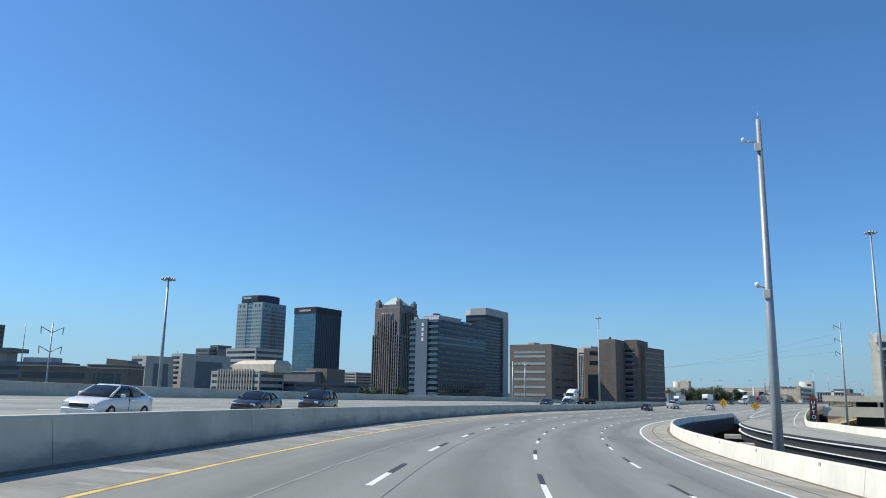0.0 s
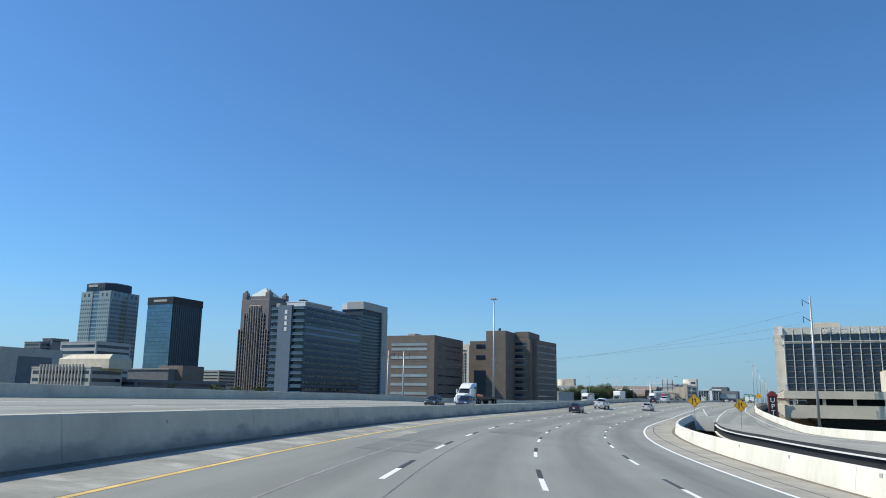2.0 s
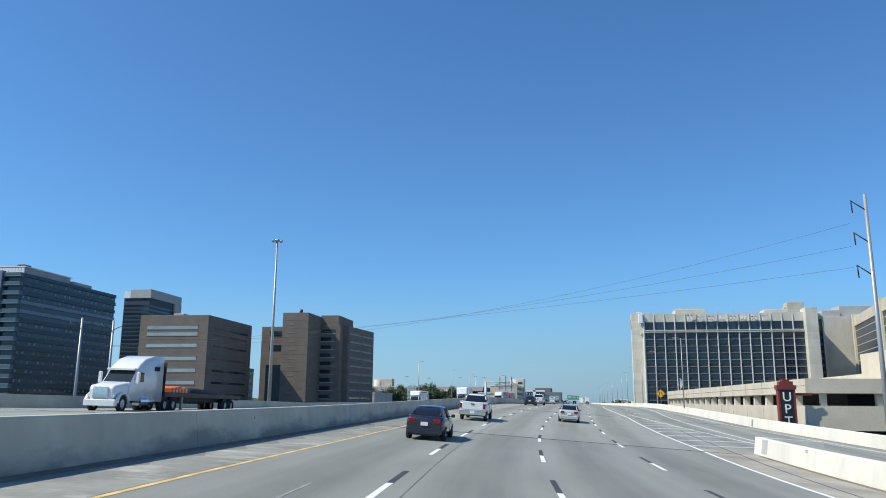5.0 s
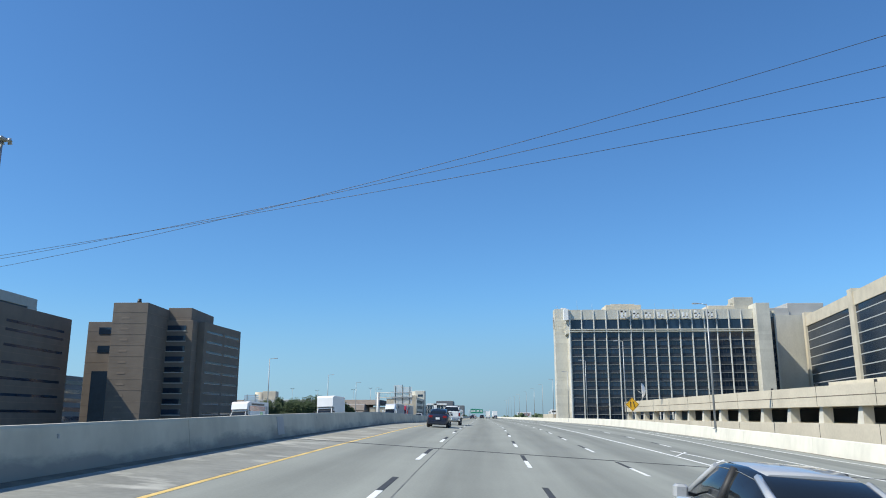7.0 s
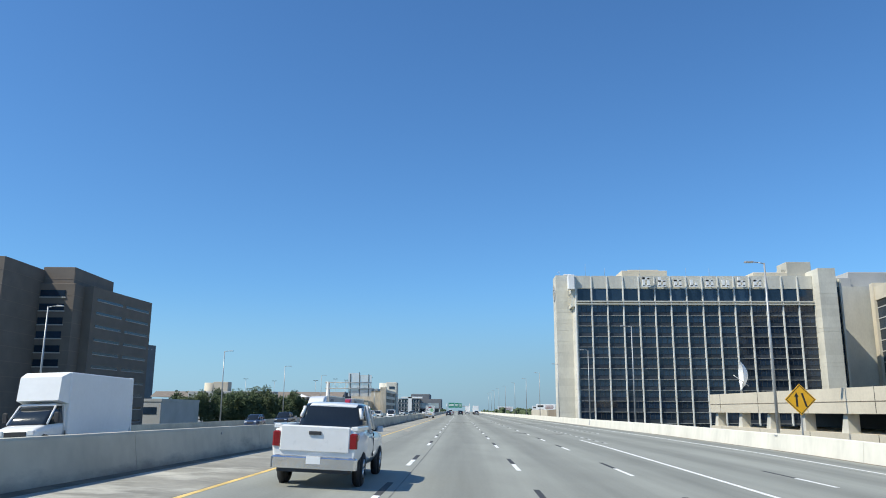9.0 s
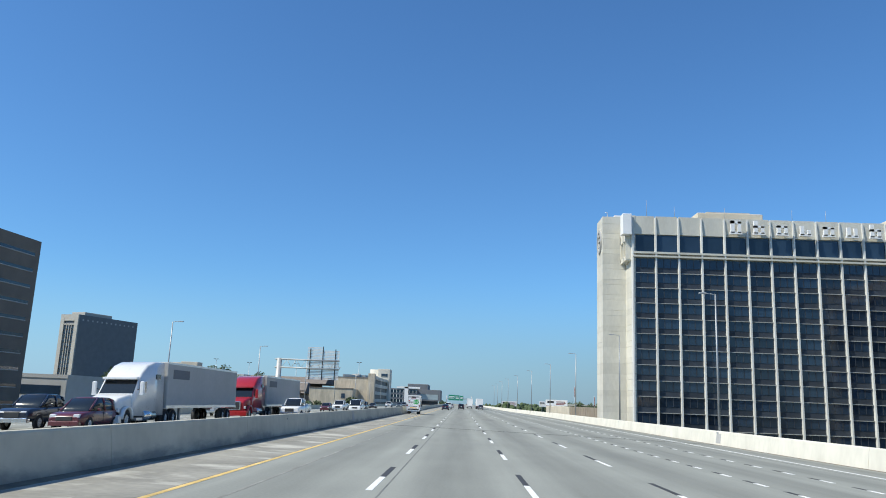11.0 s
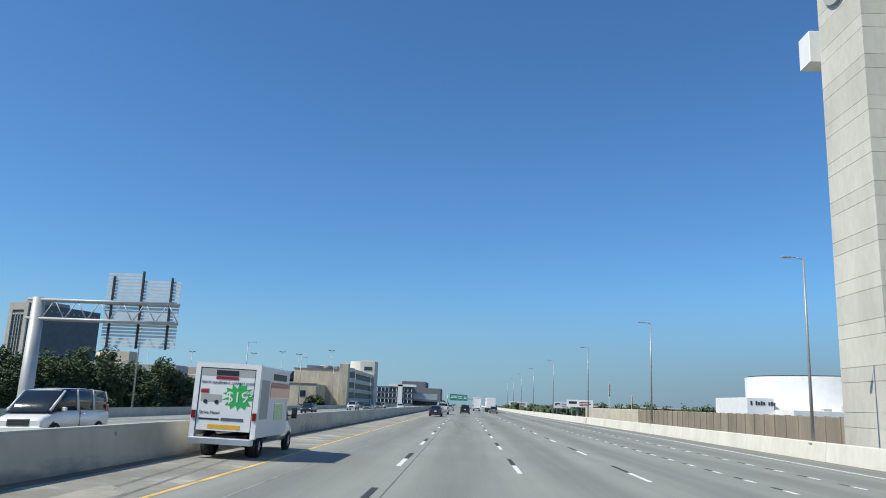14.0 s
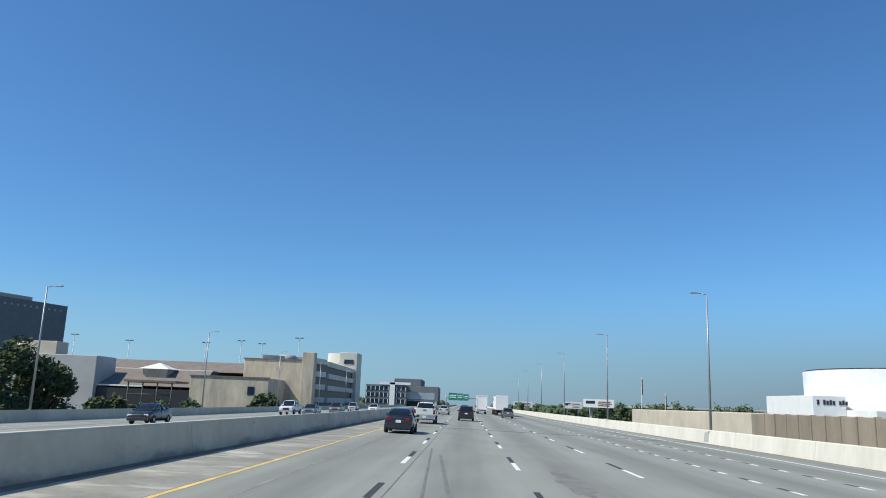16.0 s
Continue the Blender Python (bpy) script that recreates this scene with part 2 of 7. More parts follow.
BROWN_BAND = mat("brown_band", (0.22, 0.18, 0.15), 0.9, vary=0.12, size=0.3, fine=5)
GLASS = mat("dark_glass", (0.016, 0.031, 0.054), 0.06, vary=0.25, size=0.2, fine=1, island=0.4, spec=0.6)
WING_GLASS = mat("smoked_wing_glass", (0.014, 0.026, 0.045), 0.15, vary=0.25, size=0.2, fine=1, island=0.4, spec=0.15)
GLASS_BLUE = mat("blue_glass", (0.02, 0.04, 0.055), 0.08, vary=0.25, size=0.1, fine=1, island=0.3, spec=0.45)
GLASS_PALE = mat("pale_glass", (0.30, 0.36, 0.38), 0.1, vary=0.15, size=0.2, fine=1, island=0.15)
TEAL_GLASS = mat("teal_glass", (0.16, 0.225, 0.255), 0.12, 0.7, vary=0.15, size=0.05, fine=0.4, island=0.15)
TEAL_STONE = mat("blue_grey_stone", (0.27, 0.355, 0.38), 0.8, vary=0.1, size=0.1, fine=2)
DIRT_SHADE = mat("gutter_dirt", (0.17, 0.14, 0.105), 0.95, vary=0.4, size=1.2, fine=9)
MIRROR_GLASS = mat("mirror_glass", (0.12, 0.185, 0.225), 0.08, 0.85, vary=0.12, size=0.05, fine=0.4, island=0.12)
WALL_BROWN = mat("precast_brown", (0.30, 0.255, 0.195), 0.9, vary=0.22, size=0.35, fine=4, bump=0.15, stretch=(1, 1, 0.3), island=0.10)
GALV = mat("bright_zinc", (0.46, 0.475, 0.475), 0.5, 0.2, vary=0.12, size=1, fine=10)
SLAT = mat("sign_slat", (0.66, 0.68, 0.68), 0.5, 0.1, vary=0.08, size=1, fine=10)
STEEL = mat("galvanised_steel", (0.36, 0.375, 0.385), 0.45, 0.4, vary=0.12, size=1, fine=10)
ALU = mat("aluminium", (0.66, 0.67, 0.68), 0.35, 0.8, vary=0.08, size=1, fine=10)
# near black: the shade under the deck edges is put into this colour
SHADE_STEEL = mat("shade_toned_steel", (0.018, 0.02, 0.023), 0.7, 0.0, vary=0.3, size=1.5)
DARK = mat("dark_metal_and_shade", (0.04, 0.042, 0.045), 0.5, 0.3, vary=0.2, size=2)
WHITE = mat("white_panel", (0.80, 0.80, 0.79), 0.5, vary=0.06, size=0.3, fine=4)
GREY_SLAB = mat("slate_panel", (0.155, 0.165, 0.18), 0.8, vary=0.12, size=0.2, fine=3)
GREY_LIGHT = mat("pale_grey_panel", (0.42, 0.42, 0.41), 0.8, vary=0.12, size=0.2, fine=3)
NAVY = mat("navy_cladding", (0.028, 0.045, 0.068), 0.55, vary=0.12, size=0.2, fine=3)
TAN = mat("tan_stucco", (0.50, 0.44, 0.345), 0.9, vary=0.30, size=0.45, fine=2, bump=0.1, stretch=(1, 1, 0.25))
ROOF_TILE = mat("shingle_roof", (0.205, 0.175, 0.15), 0.9, vary=0.18, size=0.5, fine=6)
GRANITE = mat("brown_granite", (0.205, 0.182, 0.172), 0.6, vary=0.12, size=0.2, fine=3)
STONE = mat("pale_stone", (0.42, 0.40, 0.36), 0.85, vary=0.12, size=0.2, fine=3)
LEAF = mat("leaves", (0.085, 0.115, 0.060), 0.9, vary=0.45, size=0.5, fine=4, spec=0.15)
LEAF2 = mat("leaves_pale", (0.095, 0.12, 0.062), 0.9, vary=0.45, size=0.5, fine=4, spec=0.15)
BARK = mat("bark", (0.11, 0.085, 0.06), 0.95, vary=0.3, size=2, fine=20, bump=0.4)
SIGN_YELLOW = mat("sign_yellow", (0.80, 0.42, 0.02), 0.5, vary=0.06, size=2)
SIGN_GREEN = mat("sign_green", (0.01, 0.22, 0.14), 0.5, vary=0.08, size=1)
SIGN_RED = mat("sign_red", (0.20, 0.035, 0.025), 0.5, vary=0.15, size=2)
BLACK = mat("black_plate", (0.018, 0.018, 0.02), 0.5, vary=0.15, size=2)
RUBBER = mat("tyre_rubber", (0.02, 0.02, 0.021), 0.85, vary=0.2, size=4, local=True)
CAR_GLASS = mat("car_glass", (0.012, 0.015, 0.018), 0.04, vary=0.1, size=2, local=True, spec=0.7)
RED_LENS = mat("red_lens", (0.22, 0.01, 0.012), 0.2, vary=0.1, size=3, local=True)
CLEAR_LENS = mat("clear_lens", (0.65, 0.66, 0.67), 0.12, vary=0.1, size=3, local=True)
CHROME = mat("chrome", (0.75, 0.75, 0.76), 0.15, 0.95, vary=0.08, size=3, local=True)
PLASTIC = mat("black_plastic", (0.03, 0.03, 0.032), 0.6, vary=0.2, size=3, local=True)
PAINTS = {k: mat("paint_" + k, c, 0.3, 0.0, vary=0.06, size=1.5, fine=8, coat=0.8, local=True) for k, c in dict(
    navy=(0.012, 0.016, 0.032), white=(0.74, 0.74, 0.73), black=(0.014, 0.015, 0.018), silver=(0.42, 0.43, 0.44),
    grey=(0.14, 0.145, 0.15), red=(0.36, 0.012, 0.016), maroon=(0.10, 0.012, 0.018), blue=(0.03, 0.05, 0.10),
    teal=(0.10, 0.13, 0.14), orange=(0.60, 0.10, 0.02), green=(0.04, 0.42, 0.10)).items()}


# ---- mesh helpers ----
class Shell:
    """Vertices and faces gathered from simple solids."""

    def __init__(self):
        self.v, self.f, self.smooth, self.uv = [], [], [], {}

    def put(self, pts, faces, smooth=False):
        k = len(self.v)
        self.v += [tuple(p) for p in pts]
        self.f += [tuple(i + k for i in f) for f in faces]
        self.smooth += [smooth] * len(faces)
        return self

    def hexa(self, p):
        """Eight corners: four below counter-clockwise, four above."""
        return self.put(p, [(3, 2, 1, 0), (4, 5, 6, 7), (0, 1, 5, 4), (1, 2, 6, 5), (2, 3, 7, 6), (3, 0, 4, 7)])

    def box(self, x0, x1, y0, y1, z0, z1):
        return self.hexa([(x0, y0, z0), (x1, y0, z0), (x1, y1, z0), (x0, y1, z0), (x0, y0, z1), (x1, y0, z1), (x1, y1, z1), (x0, y1, z1)])

    def soft(self, x0, x1, y0, y1, z0, z1, c=0.05):
        """A box with chamfered vertical and top edges."""
        def ring(z, i):
            a, b, d, e = x0 + i, x1 - i, y0 + i, y1 - i
            return [(a + c, d, z), (b - c, d, z), (b, d + c, z), (b, e - c, z), (b - c, e, z), (a + c, e, z), (a, e - c, z), (a, d + c, z)]
        return self.loft([ring(z0, 0), ring(z1 - c, 0), ring(z1, c)], smooth=False)

    def prism(self, poly, z0, z1):
        n = len(poly)
        pts = [(x, y, z0) for x, y in poly] + [(x, y, z1) for x, y in poly]
        return self.put(pts, [tuple(range(n))[::-1], tuple(range(n, 2 * n))] + [(i, (i + 1) % n, n + (i + 1) % n, n + i) for i in range(n)])

    def loft(self, rings, caps=True, smooth=True, closed=True):
        n = len(rings[0])
        pts = [p for r in rings for p in r]
        faces = []
        for k in range(len(rings) - 1):
            for i in range(n if closed else n - 1):
                j = (i + 1) % n
                faces.append((k * n + i, k * n + j, (k + 1) * n + j, (k + 1) * n + i))
        self.put(pts, faces, smooth)
        if caps:
            k = len(self.v) - len(pts)
            self.f += [tuple(k + i for i in range(n))[::-1], tuple(k + len(pts) - n + i for i in range(n))]
            self.smooth += [False, False]
        return self

    def tube(self, a, b, r0, r1=None, n=10, caps=True):
        a, b = Vector(a), Vector(b)
        r1 = r0 if r1 is None else r1
        ax = (b - a).normalized()
        u = ax.orthogonal().normalized()
        w = ax.cross(u)
        rings = [[p + (u * math.cos(q) + w * math.sin(q)) * r for q in (2 * math.pi * i / n for i in range(n))] for p, r in ((a, r0), (b, r1))]
        return self.loft(rings, caps)

    def line(self, pts, r, n=6):
        for a, b in zip(pts, pts[1:]):
            self.tube(a, b, r, r, n)
        return self

    def mesh(self, name):
        me = bpy.data.meshes.new(name)
        me.from_pydata(self.v, [], self.f)
        me.polygons.foreach_set("use_smooth", self.smooth)
        if self.uv:
            layer = me.uv_layers.new(name="UVMap")
            for loop in me.loops:
                layer.data[loop.index].uv = self.uv.get(loop.vertex_index, (0, 0))
        bm = bmesh.new()
        bm.from_mesh(me)
        bmesh.ops.recalc_face_normals(bm, faces=bm.faces)
        bm.to_mesh(me)
        bm.free()
        return me


def part(name, shell, material, parent=None, label="", at=None):
    """One mesh object; a Shell, or a mesh that is shared with others."""
    me = shell.mesh(name) if isinstance(shell, Shell) else shell
    if not me.materials:
        me.materials.append(material)
    ob = new(name, me)
    if parent:
        ob.parent = parent
    if at is not None:
        ob.matrix_basis = at
    if label:
        ob["label"] = label
    return ob


def thing(name, m, label, category, group="", kind=""):
    ob = new(name)
    ob.empty_display_size = 0.2
    ob.matrix_basis = m
    return tagged(ob, label, category, group, kind)


def struct(name, shell, material, label):
    return tagged(part(name, shell, material), label, name.split("_")[0], kind="structure")


# ---- the road's line ----
# station along the lane and heading, degrees to the left of +y
TURN = [(-520, 62.0), (-315.2, 31.14), (-285.6, 26.62), (-255.9, 22.11), (-226.3, 17.53), (-196.6, 12.91), (-166.8, 8.40), (-136.9, 4.26),
        (-121.8, 2.50), (-106.7, 1.08), (-91.5, 0.07), (-76.2, -0.51), (-61.0, -0.72), (-45.7, -0.66), (-30.5, -0.46), (-15.2, -0.22), (0, 0), (2000, 0)]
ST = np.arange(-500.0, 1500.0, 1.0)
HEAD = np.radians(np.interp(ST, [a for a, _ in TURN], [b for _, b in TURN]))
HM = (HEAD[1:] + HEAD[:-1]) / 2
CX = np.r_[0, np.cumsum(-np.sin(HM))]
CY = np.r_[0, np.cumsum(np.cos(HM))]
CX, CY = CX - np.interp(0, ST, CX), CY - np.interp(0, ST, CY)
# the deck's height along the lane, eased
RISE = np.interp(ST, [-520, -315, -270.7, -226.3, -181.7, -136.9, -91.5, -45.7, 0, 60, 2000], [1.9, -0.11, -0.60, -1.0, -1.28, -1.40, -0.62, 0.10, 0.06, 0, 0])
BELL = np.exp(-(np.arange(-45, 46) / 15.0) ** 2 / 2)
RISE = np.convolve(np.pad(RISE, 45, mode="edge"), BELL / BELL.sum(), "valid")
MED = -8.65                      # middle of the median barrier


def fall(s):
    """Cross slope, down to the right."""
    return float(np.interp(s, [-76, -40, 0, 30], [0.066, 0.050, 0.026, 0.02]))


def lean(s):
    """Cross slope of the other carriageway, up to the left."""
    return float(np.interp(s, [-148, -129, -118, -60], [0.048, 0.036, 0.020, -0.035]))


def lift(s, d):
    """The slip road lies flatter than the tilted main deck beside it."""
    return float(np.interp(s, [-170, -130], [1, 0])) * (0.5 + 0.03 * (d - 20)) if d > 15.5 else 0.0


def level(s, d):
    rise = float(np.interp(s, ST, RISE)) + lift(s, d)
    if d >= MED:
        return rise - fall(s) * d
    return rise - fall(s) * MED + lean(s) * (MED - d)


def shift(s):
    return float(np.interp(s, [-200, -150], [-0.3, 0.0]))


def at(s, d, h=0.0):
    d = d + shift(s)
    x, y, a = np.interp(s, ST, CX), np.interp(s, ST, CY), np.interp(s, ST, HEAD)
    return Vector((float(x + d * math.cos(a)), float(y + d * math.sin(a)), level(s, d) + h))


def lane_pose(s, d, turn=0.0):
    """A pose on the road: y ahead along the lane, tilted with the road."""
    p = at(s, d)
    f, r = (at(s + 1, d) - at(s - 1, d)).normalized(), (at(s, d + 0.5) - at(s, d - 0.5)).normalized()
    u = r.cross(f).normalized()
    r = f.cross(u)
    m = Matrix((r, f, u)).transposed().to_4x4()
    m.translation = p
    return m @ pose(0, 0, 0, 0, 0, turn)


def steps(s0, s1, step):
    n = max(1, round((s1 - s0) / step))
    return [s0 + (s1 - s0) * i / n for i in range(n + 1)]


def ribbon(s0, s1, step, ring, shell=None):
    """A solid that follows the road: ring(s) gives (d, h) pairs round its section."""
    shell = shell or Shell()
    k = len(shell.v)
    for s in steps(s0, s1, step):
        for d, h in ring(s):
            shell.uv[k] = (d, s)
            k += 1
    return shell.loft([[at(s, d, h) for d, h in ring(s)] for s in steps(s0, s1, step)], smooth=False)


def slab(s, d0, d1, deep):
    """A deck's section: a top of many strips, so that twist stays fine, over a flat underside."""
    n = 10
    return [(d0 + (d1 - d0) * i / n, 0) for i in range(n + 1)] + [(d1, -deep), (d0, -deep)]


def outer(s):
    """The right-hand barrier's foot."""
    return float(np.interp(s, [-420, -320, -240, -190, -162, -140, -117, -86, -59, -20, 180, 203, 226, 262, 320, 1400], [76, 60, 45, 36.5, 32.5, 30.5, 28.3, 24.9, 21.8, 20.0, 20.0, 19.6, 19.1, 18.0, 16.9, 16.9]))


def inner(s):
    """The ramp's left edge, where a gap parts it from the road."""
    return float(np.interp(s, [-420, -320, -260, -231, -215, -205, -185, -165, -149, -120], [67, 47, 34, 28.8, 26.2, 24.7, 22.4, 20.4, 19.2, 17.4]))


def median(s):
    """The middle of the median barrier, which swings out a little in the curve."""
    return float(np.interp(s, [-305, -250, -178, -148, -118, -80], [-8.56, -8.83, -8.92, -9.06, -8.93, MED]))


def yellow(s):
    """The yellow line along the median shoulder."""
    return float(np.interp(s, [-305, -255, -182, -150, -110, -66, 0, 60], [-6.0, -6.2, -6.2, -6.28, -5.85, -5.45, -5.55, -5.62]))


def edge(s):
    return float(np.interp(s, [-190, -160, -142, -121, -75, -52, -25, 10], [9.3, 9.5, 9.9, 10.5, 10.0, 8.8, 8.2, 8.6]))


def gore(s):
    """The foot of the parapet between the road and the slip road."""
    return float(np.interp(s, [-175, -122], [12.65, 13.7]))


# ---- roads ----
GZ = -9.0                        # the city's ground under the viaduct
ground = Shell()
ground.put([(-6000, -6000, GZ), (6000, -6000, GZ), (6000, 6000, GZ), (-6000, 6000, GZ)], [(0, 1, 2, 3)])
struct("ground", ground, GROUND, "flat dry city ground with dull grass and dirt")

deck = Shell()
deck_old = ribbon(-480, -123.9, 3, lambda s: slab(s, MED, gore(s) + 0.35, 1.5))
ribbon(-123.9, -121, 3, lambda s: slab(s, MED, gore(s) + 0.35, 1.5), deck)
ribbon(-121, 20, 3, lambda s: slab(s, MED, outer(s) + 0.5, 1.5), deck)
ribbon(20, 1400, 12, lambda s: slab(s, MED, outer(s) + 0.5, 1.5), deck)
struct("road_main", deck, ROAD_MAT, "worn grey concrete highway deck with tyre-darkened lanes")
struct("road_curve", deck_old, ROAD_OLD, "older darker grey concrete deck round the curve")
other = ribbon(-480, 1400, 4, lambda s: slab(s, -35.4, MED, 1.5))
road_other = struct("road_oncoming", other, ROAD_MAT, "grey concrete deck of the oncoming carriageway")
ramp_deck = ribbon(-420, -121, 3, lambda s: slab(s, inner(s), outer(s) + 0.5, 1.2))
ramp_road = struct("road_ramp", ramp_deck, RAMP_MAT, "beige-grey concrete slip road joining the highway")
for s0, s1, mt in ((-480, -74, SHOULDER), (-74, 1400, SHOULDER_NEW)):
    strip = ribbon(s0, s1, 3, lambda s: [(median(s) + 0.05, 0.004), (yellow(s) - 0.1, 0.004), (yellow(s) - 0.1, -0.02), (median(s) + 0.05, -0.02)])
    struct("shoulder_median", strip, mt, "stained concrete shoulder along the median barrier")
shoulder2 = ribbon(-480, -121, 3, lambda s: [(edge(s) + 0.15, 0.004), (gore(s) + 0.3, 0.004), (gore(s) + 0.3, -0.02), (edge(s) + 0.15, -0.02)])
struct("shoulder_right", shoulder2, SAND, "sandy concrete shoulder along the outside barrier")

# columns that carry the decks
pier = thing("bridge_pier", pose(*at(-250, 4)[:2], GZ - 1.0), "round grey concrete bridge column under the highway deck", "pier", "bridge piers")
part("column", Shell().tube((0, 0, 0), (0, 0, 7.0), 0.8, 0.8, 20), BARRIER, pier)
part("cap_beam", Shell().box(-9, 9, -0.9, 0.9, 6.3, 7.0), BARRIER, pier)
for s in range(-220, 420, 40):
    for d in (4, -21):
        p = at(s, d)
        copy_thing(pier, pose(p.x, p.y, GZ + min(0.0, level(s, 0)), 0, 0, math.degrees(float(np.interp(s, ST, HEAD)))))
for s in range(-280, -130, 30):
    p = at(s, (inner(s) + outer(s)) / 2)
    copy_thing(pier, pose(p.x, p.y, GZ - 2.4, 0, 0, 10))


def barrier(name, s0, s1, foot, height, label, half=0.27, top=0.11, seg=12.0, material=BARRIER):
    """A cast concrete barrier in lengths with open joints."""
    root = tagged(new(name), label, "barrier", kind="structure")
    tall = height if callable(height) else (lambda q: height)
    s = s0
    while s < s1 - 0.5:
        e = min(s + seg, s1)
        sh = Shell()
        ribbon(s + 0.012, e - 0.012, 3, lambda q: [(foot(q) - half, -0.05), (foot(q) + half, -0.05), (foot(q) + half - 0.02, 0.12), (foot(q) + top + 0.03, tall(q) - 0.05),
                                                    (foot(q) + top, tall(q)), (foot(q) - top, tall(q)), (foot(q) - top - 0.03, tall(q) - 0.05), (foot(q) - half + 0.02, 0.12)], sh)
        if foot is median:
            sh.uv = {k: (u - foot(v) + MED, v) for k, (u, v) in sh.uv.items()}
        part("barrier_segment", sh, material, root)
        s = e
    return root


MEDIAN_TOP = lambda s: float(np.interp(s, [-305, -250, -180, -140, -80, 0], [0.98, 1.02, 1.06, 1.08, 0.97, 0.95]))
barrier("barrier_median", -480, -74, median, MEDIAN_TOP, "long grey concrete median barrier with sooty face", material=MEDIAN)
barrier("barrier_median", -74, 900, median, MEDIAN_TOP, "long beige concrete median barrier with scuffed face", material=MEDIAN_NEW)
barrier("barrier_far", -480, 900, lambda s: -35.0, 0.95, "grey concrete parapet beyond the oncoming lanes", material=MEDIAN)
barrier("barrier_outside", -330, 900, lambda s: outer(s) + 0.2, 1.05, "sunlit pale concrete parapet on the outside edge")
barrier("barrier_gore", -480, -121.8, gore, 0.92, "sunlit pale concrete parapet along the curve")
struct("ramp_fascia", ribbon(-420, -121.95, 3, lambda s: [(inner(s) - 0.05, -1.25), (inner(s) - 0.003, -1.25), (inner(s) - 0.003, 0.03), (inner(s) - 0.05, 0.03)]), SHADE_STEEL, "dark steel fascia along the slip road's open edge")
nose = Shell()
nose.hexa([at(-121.9, 13.9, -1.4), at(-121.9, 17.1, -1.4), at(-121.5, 17.1, -1.4), at(-121.5, 13.9, -1.4), at(-121.9, 13.9, 0.9), at(-121.9, 17.1, 0.9), at(-121.5, 17.1, 0.9), at(-121.5, 13.9, 0.9)])
struct("barrier_nose", nose, BARRIER, "short grey cross wall closing the gap at the gore")

# ---- road markings ----
marks = tagged(new("road_markings"), "painted lane lines, dashes and hatching on the highway", "marking", kind="structure")


def stripe(s0, s1, d, width, material, name="dash", lift=0.006, step=6, root=None):
    f = d if callable(d) else (lambda q: d)
    part(name, ribbon(s0, s1, step, lambda q: [(f(q) - width / 2, lift), (f(q) + width / 2, lift), (f(q) + width / 2, 0.0), (f(q) - width / 2, 0.0)]), material, root or marks)


def dashes(s0, s1, phase, period, d, white=3.05, black=3.05, width=0.15):
    k = math.ceil((s0 - phase) / period)
    while phase + k * period < s1:
        a = phase + k * period
        stripe(a, a + white, d, width, WHITE_LINE)
        if black:
            stripe(a + white, a + white + black, d, width * 1.05, BLACK_LINE)
        k += 1


LANES = (lambda s: float(np.interp(s, [-130, -70], [-2.2, -1.95])), lambda s: 1.75, lambda s: float(np.interp(s, [-300, -208, -136, -100, -55, 20], [5.7, 5.9, 6.1, 5.8, 5.35, 5.65])))
for k, d in enumerate(LANES):
    dashes(-330, -100, -225.05 + 0.8 * k, 12.2, d)
    dashes(-100, -12, -68.4, 12.2, d)
    dashes(-12, 330, 20.25, 12.2, d)
dashes(-62, -18, -44.8, 12.2, 11.75)
for d in (9.6, 13.2):
    dashes(5 if d < 10 else 30, 245, 155.5, 3.3, d, 0.95, 0.95, 0.15)
stripe(-480, 900, yellow, 0.13, YELLOW_LINE, "edge_line")
stripe(-480, 12, lambda s: edge(s), 0.17, WHITE_LINE, "edge_line", step=3)
stripe(-20, 700, lambda s: outer(s) - 2.9, 0.15, WHITE_LINE, "edge_line")
stripe(-118, -20, lambda s: float(np.interp(s, [-118, -60, -20], [17.4, 15.5, 16.6])), 0.15, WHITE_LINE, "edge_line")
stripe(-150, -20, lambda s: outer(s) - 2.2, 0.15, WHITE_LINE, "edge_line")
for k in range(11):                                     # hatching in the gore
    s = -119 + k * 5.2
    a, b = edge(s) + 0.2, float(np.interp(s, [-120, -60], [16.9, 10.6]))
    if b - a < 0.5:
        continue
    sh = Shell()
    sh.hexa([at(s, a, 0.002), at(s + 4.5, b, 0.002), at(s + 4.8, b, 0.002), at(s + 0.3, a, 0.002), at(s, a, 0.007), at(s + 4.5, b, 0.007), at(s + 4.8, b, 0.007), at(s + 0.3, a, 0.007)])
    part("hatch", sh, WHITE_LINE, marks)
stripe(-119, -62, lambda s: float(np.interp(s, [-120, -60], [17.2, 10.4])), 0.15, WHITE_LINE, "edge_line")
other_marks = tagged(new("oncoming_markings"), "painted lane lines on the oncoming carriageway", "marking", kind="structure")
for d in (-14.6, -18.3, -22.0, -25.7):
    for k in range(-26, 24):
        stripe(k * 12.2, k * 12.2 + 3.05, d, 0.15, WHITE_LINE, root=other_marks)
stripe(-480, 700, -10.9, 0.17, YELLOW_LINE, "edge_line", root=other_marks)
stripe(-480, 700, -29.6, 0.17, WHITE_LINE, "edge_line", root=other_marks)

